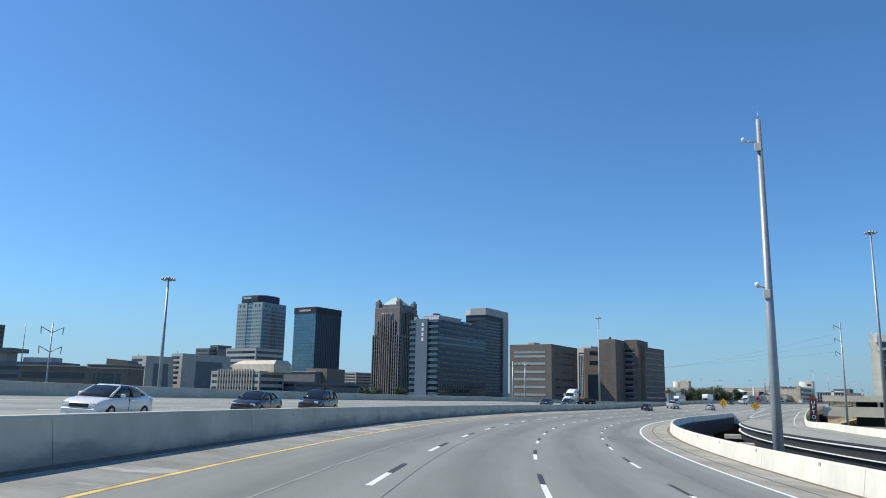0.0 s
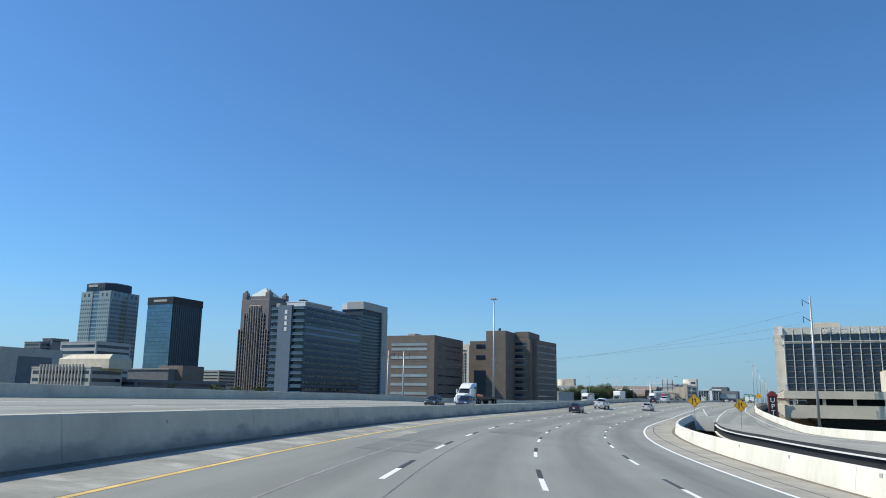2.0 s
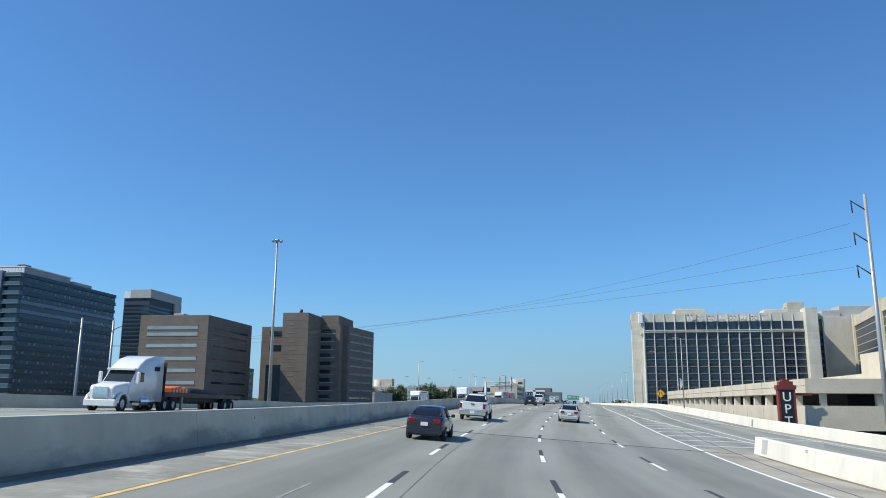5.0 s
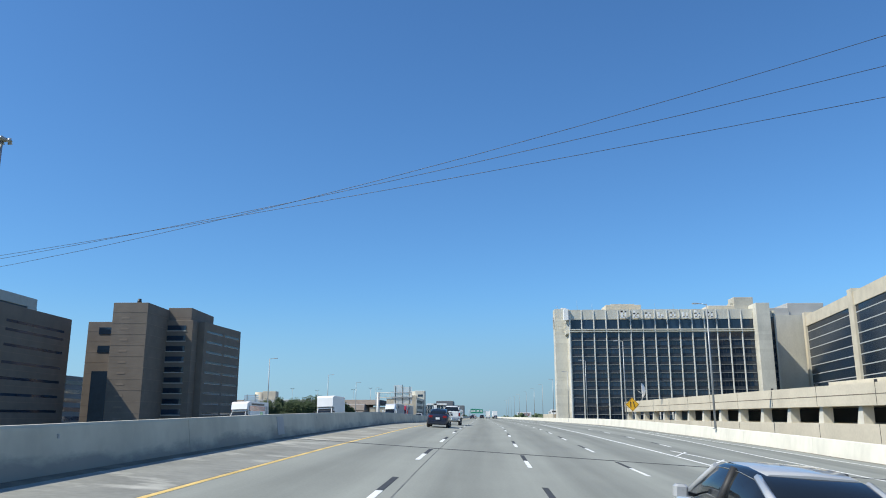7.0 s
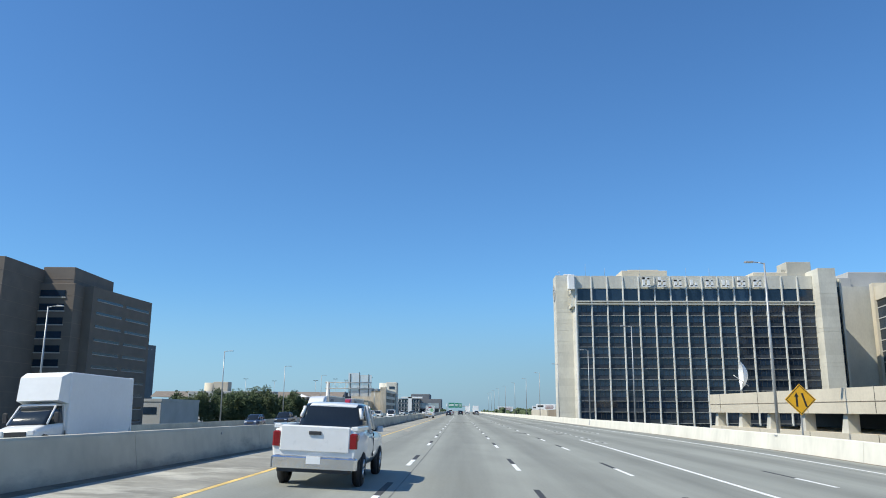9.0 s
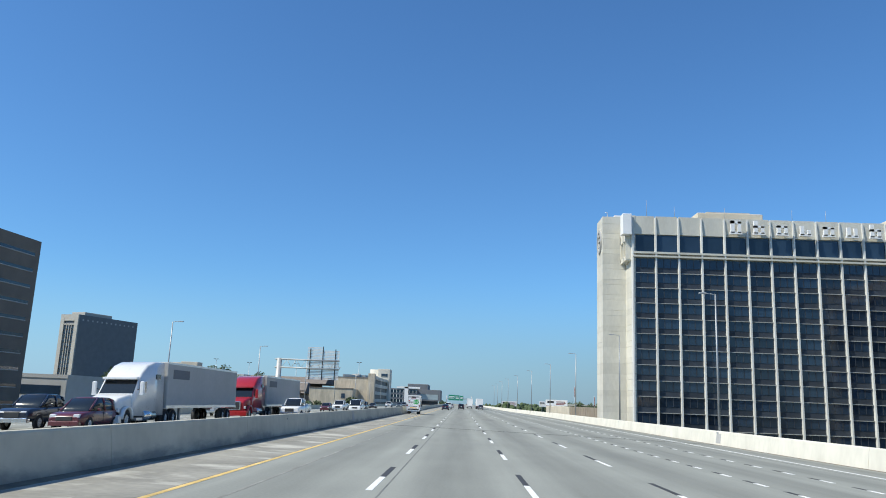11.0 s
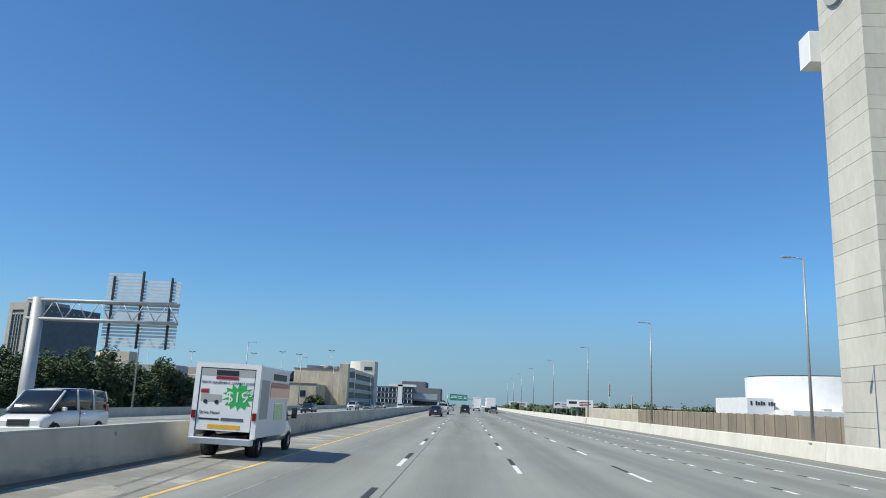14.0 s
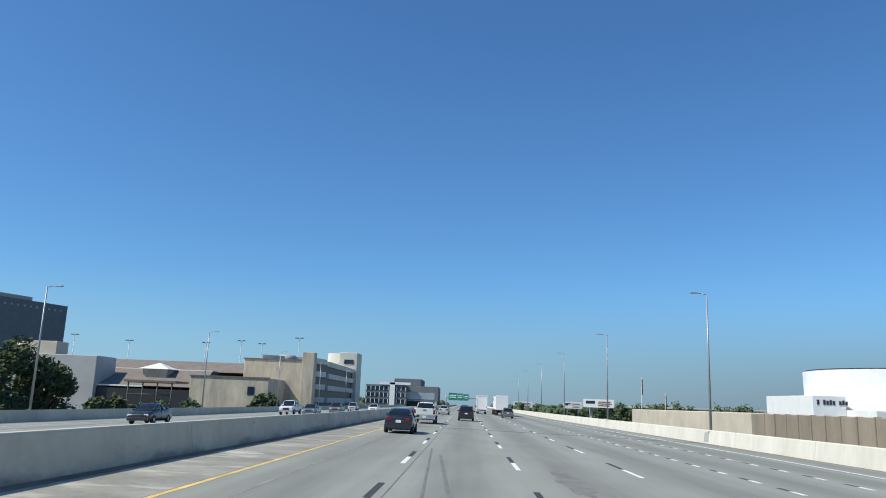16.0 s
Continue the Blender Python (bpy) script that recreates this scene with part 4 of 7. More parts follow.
    fin.hexa([(-0.13, -0.14, top - 3.2), (0.13, -0.14, top - 3.2), (0.2, 0.6, top - 3.2), (-0.2, 0.6, top - 3.2), (-0.12, 0.05, top - 0.3), (0.12, 0.05, top - 0.3), (0.2, 0.6, top - 0.3), (-0.2, 0.6, top - 0.3)])
    spread(t, "fin", fin.mesh("fin"), FIN_GREY, (0, 0), 0, [x0 + pitch * k for k in range(15)], [0])
    part("ledge", Shell().box(1.0, W + 1, -0.35, 0.6, UP + 28.45, UP + 28.75).box(1.0, W + 1, -0.2, 0.6, UP + 29.1, UP + 29.45), CONCRETE, t)
    # corner bracket with openings, and the white box above it
    br = Shell()
    for y in (1.0, 3.2, 5.4):
        br.box(0.0, 0.95, y - 0.15, y + 0.15, UP + 28.2, UP + 33.0)
    br.box(0.0, 0.95, 0.9, 5.5, UP + 28.0, UP + 28.8).box(0.0, 0.95, 0.9, 5.5, UP + 31.6, UP + 35.6)
    part("corner_bracket", br, CONCRETE, t)
    part("plant_box", Shell().soft(-0.9, 0.75, -0.7, 1.2, UP + 32.4, UP + 36.1, 0.08), WHITE, t, "white rooftop equipment box")
    part("side_box", Shell().soft(-1.4, 1.05, 17.0, 18.9, UP + 30.2, UP + 32.9, 0.05), WHITE, t)
    part("vent_pipe", Shell().line([(-2.2, 6.6, top + 1.1), (-2.2, 6.6, top + 1.9), (-2.35, 6.5, top + 2.1), (-2.6, 6.4, top + 2.0)], 0.07), WHITE, t)
    part("roof_curb", Shell().box(-1.0, 0.8, 6.0, 9.0, top + 1.15, top + 1.4), WHITE, t)
    # rooftop word, one plain block form a letter
    for k in range(8):
        u = x0 + pitch * (4 + k) + 1.75
        h = 2.5 if k in (0, 1, 6) else 1.85
        L = Shell()
        L.box(u - 0.9, u - 0.25, -0.9, -0.5, 0.2, h).box(u + 0.3, u + 0.9, -0.9, -0.5, 0.2, h * (0.62 if k in (1, 3, 6) else 0.92))
        L.box(u - 1.05, u + 1.05, -0.9, -0.5, 0, 0.42)
        if k not in (3, 5):
            L.box(u - 0.9, u + 0.9, -0.9, -0.5, h * (0.5 if k in (1, 6) else 0.76), h * (0.66 if k in (1, 6) else 0.98))
        ob = part("letter", L, WHITE, t, "white raised sign letter", at=pose(0, 0, UP + 32.95))
        part("letter_strut", Shell().box(u - 0.05, u + 0.05, -0.52, 0.3, 0.9, 1.0), STEEL, ob)
    # right-hand stair tower and the rooms behind
    sx = W + 0.4
    z, k = 0.0, 0
    while z < 37.3 + UP:
        h = (1.9, 0.95)[k % 2]
        part("panel", Shell().box(sx, sx + 4.3, -3.3, 3, z + 0.03, min(z + h, 37.4 + UP)), CONCRETE, t)
        z, k = z + h, k + 1
    part("stair_core", Shell().box(sx + 0.05, sx + 4.25, -3.25, 8, 0, 37.3 + UP), CONCRETE, t)
    part("lift_head", Shell().soft(sx - 4.6, sx + 1.8, 4, 10, top - 0.3, 40.4 + UP, 0.1).box(sx - 5.6, sx - 4.6, 5, 8, top - 0.3, 38.5 + UP), CONCRETE_WORN, t)
    part("penthouse", Shell().soft(14, 26, 5, 14, top - 0.3, top + 2.2, 0.1).box(16, 24, 6, 12, top + 2.2, top + 2.6), CREAM, t)
    part("penthouse", Shell().soft(48, 57, 4, 12, top - 0.3, top + 1.6, 0.1), CREAM, t)
    part("link_wall", Shell().box(sx + 4.3, sx + 7.0, 0.5, 20, 0, 35.4 + UP).box(sx + 7.0, sx + 28, 17, 30, 0, 36.0 + UP), CONCRETE, t)
    part("link_glass", Shell().box(sx + 4.35, sx + 6.6, 0.35, 0.6, 0, 33.2 + UP), GLASS, t)
    for z in zs:
        part("link_band", Shell().box(sx + 4.35, sx + 6.6, 0.25, 0.45, z, z + 0.9), brown, t)
    part("fin", Shell().box(sx + 6.6, sx + 7.1, -0.2, 0.6, 0, 35.2 + UP), CONCRETE, t)
    part("roof_unit", Shell().soft(sx + 12, sx + 19, 18, 26, 36 + UP, 38.6 + UP, 0.1).soft(sx + 19.3, sx + 32, 20, 40, 33 + UP, 40.6 + UP, 0.1), GREY_LIGHT, t)
    for u in (4, 9, 18, 30, 36):
        part("antenna", Shell().tube((u, 2, top - 0.2), (u, 2, top + 2.4 + u % 3), 0.05, 0.02, 6), STEEL, t)
    return t


hotel()


def hotel_wing():
    t = building("hotel_wing", 112.3, 161.5, 171.2, "cream concrete hotel wing with long bands of dark glass", "hotel")
    # local x runs towards -x, so the road-side wall is at x = 0 and the wing runs to +y = world -y
    part("wall", Shell().box(-18, -0.4, 0, 90, 0, 34.6 + UP), CONCRETE, t)
    for y0, y1 in ((0, 2.5), (50, 54), (87, 90)):
        part("pier", Shell().box(-18, 0.5, y0, y1, 0, 36.2 + UP), CREAM, t)
    part("parapet", Shell().box(-17.9, 0.1, 2.5, 50, 31.4 + UP, 35.0 + UP).box(-17.9, 0.1, 54, 87, 31.4 + UP, 35.2 + UP), CREAM, t)
    for k in range(13):
        z = 29.5 - 2.9 * k + UP
        if z < 1:
            continue
        for y0, y1 in ((2.5, 50), (54, 87)):
            part("window_band", Shell().box(-0.5, -0.2, y0, y1, z, z + 2.62), WING_GLASS, t)
            part("sill", Shell().box(-0.5, -0.1, y0, y1, z - 0.28, z), GREY_LIGHT, t)
    return t


hotel_wing()


def parking_deck():
    t = building("parking_deck", 25.5, 34.4, 180, "cream concrete parking deck with open levels beside the highway", "parking deck")
    # world x = 25.5 - local x, world y = 34.4 - local y
    L, Wd = 113.5, 60.0
    lean_x = lambda y: -2.1 * y / L
    for z0, z1, nm in ((1.85, 3.64, "parapet"), (-2.0, 0.55, "parapet"), (-9, -4.4, "parapet")):
        e0 = -0.25 if z0 > 0 else 0.0
        part(nm, Shell().hexa([(lean_x(0), 0, z0 + UP), (-Wd, 0, z0 + UP), (-Wd, L, z0 + UP), (lean_x(L), L, z0 + UP),
                               (lean_x(0), 0, z1 + UP), (-Wd, 0, z1 + UP), (-Wd, L, z1 + e0 + UP), (lean_x(L), L, z1 + e0 + UP)]), CREAM, t)
        for k in range(12):
            y = 3 + k * 9.2
            part("joint", Shell().box(lean_x(y) - 0.2, lean_x(y) + 0.01, y, y + 0.06, z0 + UP + 0.05, z1 + UP), JOINT, t)
    part("groove", Shell().hexa([(lean_x(0) - 0.1, 0.2, 2.62 + UP), (lean_x(0) + 0.012, 0.2, 2.62 + UP), (lean_x(L) + 0.012, L - 0.2, 2.62 + UP), (lean_x(L) - 0.1, L - 0.2, 2.62 + UP), (lean_x(0) - 0.1, 0.2, 2.68 + UP), (lean_x(0) + 0.012, 0.2, 2.68 + UP), (lean_x(L) + 0.012, L - 0.2, 2.68 + UP), (lean_x(L) - 0.1, L - 0.2, 2.68 + UP)]), DIRT_SHADE, t)
    # added dark block: its colour stands for the shade inside the open levels
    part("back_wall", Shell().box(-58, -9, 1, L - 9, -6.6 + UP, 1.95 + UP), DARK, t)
    for k in range(18):
        y = 1.0 + k * 6.3
        o = lean_x(y)
        part("column", Shell().hexa([(o - 1.1, y - 0.75, 0.5 + UP), (o - 0.3, y - 0.75, 0.5 + UP), (o - 0.3, y + 0.3, 0.5 + UP), (o - 1.1, y + 0.3, 0.5 + UP), (o - 1.1, y - 0.2, 1.9 + UP), (o - 0.3, y - 0.2, 1.9 + UP), (o - 0.3, y + 0.3, 1.9 + UP), (o - 1.1, y + 0.3, 1.9 + UP)]), CONCRETE, t)
        part("column", Shell().box(o - 1.1, o - 0.5, y - 0.3, y + 0.3, -4.5 + UP, -1.95 + UP), CREAM, t)
    for k in range(10):
        x = -4 - k * 5.5
        part("column", Shell().box(x - 0.3, x + 0.3, L - 1.1, L - 0.5, 0.5 + UP, 1.9 + UP), CREAM, t)
    part("roof_block", Shell().box(-75, -36, 1, 70, 3.5 + UP, 7.0 + UP), CREAM, t)
    part("stair_block", Shell().box(-34, -25, 62, 74, 3.5 + UP, 9.0 + UP), CREAM, t)
    dish = thing("satellite_dish", pose(28.4, 33.4, 3.9, 0, 0, 80), "white satellite dish on the parking deck", "satellite dish")
    rings = [[(r * math.cos(a), 0.35 * r * r - 0.8, 1.7 + r * math.sin(a)) for a in (2 * math.pi * i / 18 for i in range(18))] for r in (0.05, 0.5, 0.95, 1.35)]
    part("reflector", Shell().loft(rings, caps=False).loft([[(x, y + 0.04, z) for x, y, z in r] for r in rings], caps=False), WHITE, dish)
    part("mount", Shell().line([(0, -0.6, 1.6), (0, -0.2, 0.6), (0, 0, -0.05)], 0.09), STEEL, dish)
    part("feed", Shell().line([(0, -0.8, 0.6), (0, 0.6, 1.7)], 0.04), STEEL, dish)
    return t


parking_deck()


# ---- downtown ----
def shed_block(t, x0, x1, y0, y1, z1, material, name="wall", z0=0.0):
    return part(name, Shell().soft(x0, x1, y0, y1, z0, z1, 0.08), material, t)


def brown_office_a():
    t = building("brown_office", -149.4, 78.7, 2.0, "brown brick office block with long pale strip windows", "office building")
    H = 30.0 + UP
    shed_block(t, 0, 25.6, 0, 39, H, BROWN)
    part("roof_unit", Shell().soft(6, 10, 12, 20, H, H + 2.0, 0.1), GREY_LIGHT, t)
    for k, z in enumerate((25.1, 22.8, 18.8, 14.3, 10.2, 6.0, 1.8)):
        part("window", Shell().box(2.8, 21.8, -0.05, 0.3, z + UP, z + UP + 1.25), GLASS_PALE, t)
        part("window_frame", Shell().box(2.6, 22.0, -0.1, 0.2, z + UP - 0.2, z + UP).box(2.6, 22.0, -0.1, 0.2, z + UP + 1.25, z + UP + 1.4), BROWN_BAND, t)
        part("window", Shell().box(25.3, 25.63, 5, 35, z + UP + 0.3, z + UP + 1.0), GLASS, t)
        part("course", Shell().box(-0.04, 25.64, -0.04, 39.04, z + UP - 1.3, z + UP - 1.15), BROWN_BAND, t)
    return t


brown_office_a()


def brown_office_b():
    t = building("stepped_brown_office", -114.4, 115.2, 2.0, "stepped brown brick office tower with slit windows in deep shade", "office building")
    def block(x0, x1, y0, y1, top):
        shed_block(t, x0, x1, y0, y1, top + UP, BROWN)
        z = top + UP - 3.0
        while z > 1:
            part("course", Shell().box(x0 - 0.04, x1 + 0.04, y0 - 0.04, y1 + 0.04, z, z + 0.14), BROWN_BAND, t)
            z -= 3.3
    block(-10.5, 3.5, 14.0, 45, 30.6)
    block(3.4, 14.0, 0.0, 30, 34.7)
    block(13.5, 22.4, 16.0, 40, 31.3)
    block(13.6, 21.3, 17.4, 40, 35.5)
    wing = [(20.0, 21.0), (24.6, 21.0), (28.2, 50.6), (20.0, 50.6)]
    part("wall", Shell().prism(wing, 0, 31.3 + UP), BROWN, t)
    for z in (25.4, 19.6):
        part("window", Shell().box(-6.8, -1.8, 13.85, 14.2, z + UP + 1.2, z + UP + 3.4), GLASS, t)
    part("entrance_recess", Shell().box(-8.0, 1.8, 13.9, 14.3, -8 + UP, 15 + UP), GLASS, t)
    for k in range(10):
        z = 29.6 - 3.3 * k + UP
        part("window", Shell().box(14.3, 20.2, 15.85, 16.2, z - 1.6, z), GLASS, t)
        part("sill", Shell().box(14.1, 20.4, 15.8, 16.1, z - 1.88, z - 1.6), GREY_LIGHT, t)
        part("slit", Shell().box(6.2, 8.6, -0.06, 0.2, z + 0.2, z + 0.75), BROWN_BAND, t)
        side = lambda y: 24.6 + 3.6 * (y - 21.0) / 29.6
        for ya, yb in ((23, 35), (37, 49)):
            for nm, z0, z1, o, mt in (("window", z - 1.5, z - 0.95, 0.03, GLASS), ("sill", z - 1.66, z - 1.5, 0.1, GREY_LIGHT)):
                part(nm, Shell().hexa([(side(y) + q, y, h) for h in (z0, z1) for q, y in ((-0.3, ya), (o, ya), (o, yb), (-0.3, yb))]), mt, t)
    part("roof_tank", Shell().tube((9.5, 4, 34.8 + UP), (9.5, 4, 36.4 + UP), 0.8, 0.5, 12), DARK, t)
    return t


brown_office_b()


def numbered_office():
    t = building("blue_office", -213.1, 71.6, 2.0, "navy glass office block with slab edges and number panel", "office building")
    H, W, D, rows = 45.6 + UP, 19.3, 60.0, 3.3
    shed_block(t, 0.5, W - 0.3, 0.6, D, H - 0.2, NAVY)
    part("penthouse", Shell().soft(5.5, W - 2.2, 4, 31, H - 0.3, H + 2.6, 0.15), GREY_LIGHT, t)
    part("roof_slab", Shell().box(5.2, W - 1.8, 3.6, 31.4, H + 2.6, H + 3.0), WHITE, t)
    for k in range(9):
        part("louvre", Shell().box(5.8 + 1.26 * k, 6.9 + 1.26 * k, 3.7, 4.05, H + 0.4, H + 2.4), WHITE, t)
    part("roof_step", Shell().soft(6, W - 1.2, 31.4, 44, H - 0.3, H + 1.5, 0.15), GREY_LIGHT, t)
    part("roof_unit", Shell().soft(9, 12, 10, 14, H + 3.0, H + 4.8, 0.1), DARK, t)
    part("roof_unit", Shell().soft(0.9, 2.9, 1.5, 4, H - 0.3, H + 1.9, 0.1), GREY_LIGHT, t)
    part("number_panel", Shell().box(4.2, 12.4, -1.5, 0.5, 0, H + 0.5), mat("slate_blue_panel", (0.125, 0.17, 0.225), 0.6, vary=0.1, size=0.2), t, "slate blue upright panel")
    for k in range(4):                         # the number as plain bars
        part("number_bar", Shell().box(8.4, 9.8, -1.6, -1.45, H - 4.0 - 2.95 * k, H - 2.0 - 2.95 * k), WHITE, t)
    spandrel = mat("slate_spandrel", (0.028, 0.068, 0.11), 0.5, vary=0.12, size=0.2)
    pale = mat("pale_spandrel", (0.18, 0.26, 0.32), 0.6, vary=0.12, size=0.2)
    balcony = mat("blue_balcony", (0.06, 0.115, 0.165), 0.35, vary=0.12, size=0.3)
    for k in range(16):
        z = H - rows * (k + 1)
        if z < 0.5:
            break
        for u0, u1 in ((-0.2, 4.1), (12.5, W + 0.2)):
            part("balcony_front", Shell().soft(u0, u1, -1.0, 0.7, z + 1.9, z + 3.15, 0.04), balcony, t)
            part("slab_edge", Shell().box(u0 - 0.15, u1 + 0.15, -1.15, 0.7, z + 1.72, z + 1.9), pale, t)
            part("window_band", Shell().box(u0 + 0.4, u1 - 0.3, 0.45, 0.62, z + 0.1, z + 1.7), GLASS_BLUE, t)
        part("spandrel", Shell().box(W - 0.4, W + 0.1, 0.8, D + 0.4, z + 2.0, z + 3.2), pale if k in (3, 4) else spandrel, t)
        part("slab_edge", Shell().box(W - 0.4, W + 0.45, 0.8, D + 0.7, z + 1.85, z + 2.0), pale if k in (3, 4) else spandrel, t)
        part("window_band", Shell().box(W - 0.4, W - 0.1, 0.8, D, z, z + 1.85), GLASS_BLUE, t)
        for j in range(20):
            if (j * 7 + k * 5) % 3 and k not in (3, 4):
                part("blind", WIN_BLIND, BLIND_GREY, t, at=pose(W - 0.1, 2 + j * 2.95, z + 0.6, 0, 0, 90))
    return t


BLIND_GREY = mat("blind_grey", (0.16, 0.25, 0.32), 0.6, vary=0.1, island=0.4)
WIN_BLIND = Shell().box(-0.45, 0.45, -0.02, 0.1, 0, 0.9).mesh("blind")
numbered_office()


def pale_top_tower():
    t = building("dark_glass_tower", -453.0, 531.5, 2.0, "dark glass tower with a pale concrete crown and flank", "tower")
    H = 105.5 + UP
    shed_block(t, 0, 28, 0, 63, H - 3.4, NAVY)
    part("crown", Shell().soft(7, 29.3, -1, 64, H - 3.5, H + 5.5, 0.2), GREY_LIGHT, t, "pale concrete crown")
    # whiter than the rest of the crown: sunlight on this corner, painted in
    part("crown_corner", Shell().loft([[(-1, -1, H - 3.5), (7, -1, H - 3.5), (7, 30, H - 3.5), (-1, 30, H - 3.5)], [(1, -1, H + 3.5), (7, -1, H + 3.5), (7, 30, H + 3.5), (1, 30, H + 3.5)]], smooth=False), WHITE, t)
    part("flank", Shell().box(25, 29.6, 49, 64, 0, H - 3.4), GREY_LIGHT, t)
    part("parapet_stub", Shell().soft(10, 24, 20, 50, H + 5.5, H + 7, 0.2), GREY_SLAB, t)
    for k in range(25):
        part("window_band", Shell().box(0.5, 28.15, -0.15, 48.8, 6 + k * 4.0, 8.2 + k * 4.0), GLASS_BLUE, t)
        part("balcony", Shell().box(27.9, 30.2, 45.5, 49, 6 + k * 4.0, 7.4 + k * 4.0), GREY_SLAB, t)
    return t


pale_top_tower()


def green_gridded_tower():
    t = building("gridded_tower", -647.5, 322.5, 1.0, "tall pale tower with punched windows and a green glass centre", "tower")
    H, W, D = 104.0 + UP, 41.5, 39.0
    shed_block(t, 0.5, W - 0.5, 0.5, D, H, TEAL_GLASS)
    w, big = pane(1.5, 1.9, 0.08, 0.3), pane(2.4, 3.4, 0.08, 0.3)
    dim = mat("teal_window", (0.05, 0.09, 0.105), 0.15, vary=0.2, size=0.2, fine=1, island=0.4)
    for x0, x1 in ((0, 16.5), (25.0, W)):
        part("stone_face", Shell().soft(x0, x1, -0.4, 2.5, 0, H, 0.3), TEAL_STONE, t)
        spread(t, "window", w, dim, (x0, -0.4), 0, [2.2 + 3.05 * k for k in range(5)], [H - 11 - 4.3 * k for k in range(19)])
        spread(t, "window", big, dim, (x0, -0.4), 0, [5.2, 11.2], [H - 5.6])
    for y0, y1 in ((0, 15.0), (23.5, D)):
        part("stone_face", Shell().soft(W - 2.5, W + 0.4, y0 + 0.1, y1, 0, H, 0.3), TEAL_STONE, t)
        spread(t, "window", w, dim, (W + 0.4, y0), 90, [2.0 + 2.9 * k for k in range(5)], [H - 11 - 4.3 * k for k in range(19)])
        spread(t, "window", big, dim, (W + 0.4, y0), 90, [5.0, 10.4], [H - 5.6])
    for k in range(23):
        part("glass_band", Shell().box(16.5, 25.0, -0.1, 0.6, H - 4.3 * (k + 1), H - 4.3 * (k + 1) + 1.2), TEAL_STONE, t)
        part("glass_band", Shell().box(W - 0.6, W + 0.1, 15.0, 23.5, H - 4.3 * (k + 1), H - 4.3 * (k + 1) + 1.2), TEAL_STONE, t)
    ring = lambda o, z: [(5 + o, 1 + o, z), (31 - o, 1 + o, z), (38.5 - o, 8 + o, z), (38.5 - o, 30 - o, z), (32 - o, 37 - o, z), (5 + o, 37 - o, z)]
    part("crown", Shell().loft([ring(0, H), ring(0, H + 8.4), ring(2.5, H + 9.6)], smooth=False), NAVY, t)
    for k in range(9):
        part("crown_pane", Shell().box(6 + 2.7 * k, 8.3 + 2.7 * k, 0.85, 1.1, H + 0.6, H + 4.0), GLASS_BLUE, t)
    part("crown_sign", Shell().box(8, 21, 0.7, 1.1, H + 5.0, H + 7.4), GREY_LIGHT, t, "pale crown lettering as a plain bar")
    return t


green_gridded_tower()


def black_glass_tower():
    t = building("black_glass_tower", -564.3, 333.4, 1.0, "sheer dark reflective glass tower with a black crown", "tower")
    H = 88.8 + UP
    shed_block(t, 0, 33, 0, 44, H, NAVY)
    cw = pane(2.1, 3.6, 0.1, 0.2)
    spread(t, "window", cw, MIRROR_GLASS, (0, 0), 0, [1.15 + 2.18 * k for k in range(15)], [H - 3.8 - 3.75 * k for k in range(25)])
    part("crown", Shell().soft(-0.4, 33.4, -0.4, 44.4, H, H + 7.5, 0.1), BLACK, t)
    part("crown_sign", Shell().box(8, 25, -0.6, -0.35, H + 2.6, H + 4.8), GREY_LIGHT, t, "pale crown lettering as a plain bar")
    for k in range(14):
        part("mullion", Shell().box(33, 33.4, 1.2 + 3.05 * k, 2.5 + 3.05 * k, 0, H), mat("dark_mullion", (0.05, 0.07, 0.085), 0.3, vary=0.1) if k == 0 else bpy.data.materials["dark_mullion"], t)
    part("base", Shell().soft(2, 62, -30, -2, 0, 22 + UP, 0.2), GREY_SLAB, t)
    part("base_cornice", Shell().box(1.2, 62.8, -30.8, -1.4, 22 + UP, 22.9 + UP), STONE, t)
    part("base_roof", Shell().soft(40, 70, -20, 10, 0, 26 + UP, 0.2), BROWN, t)
    return t


black_glass_tower()


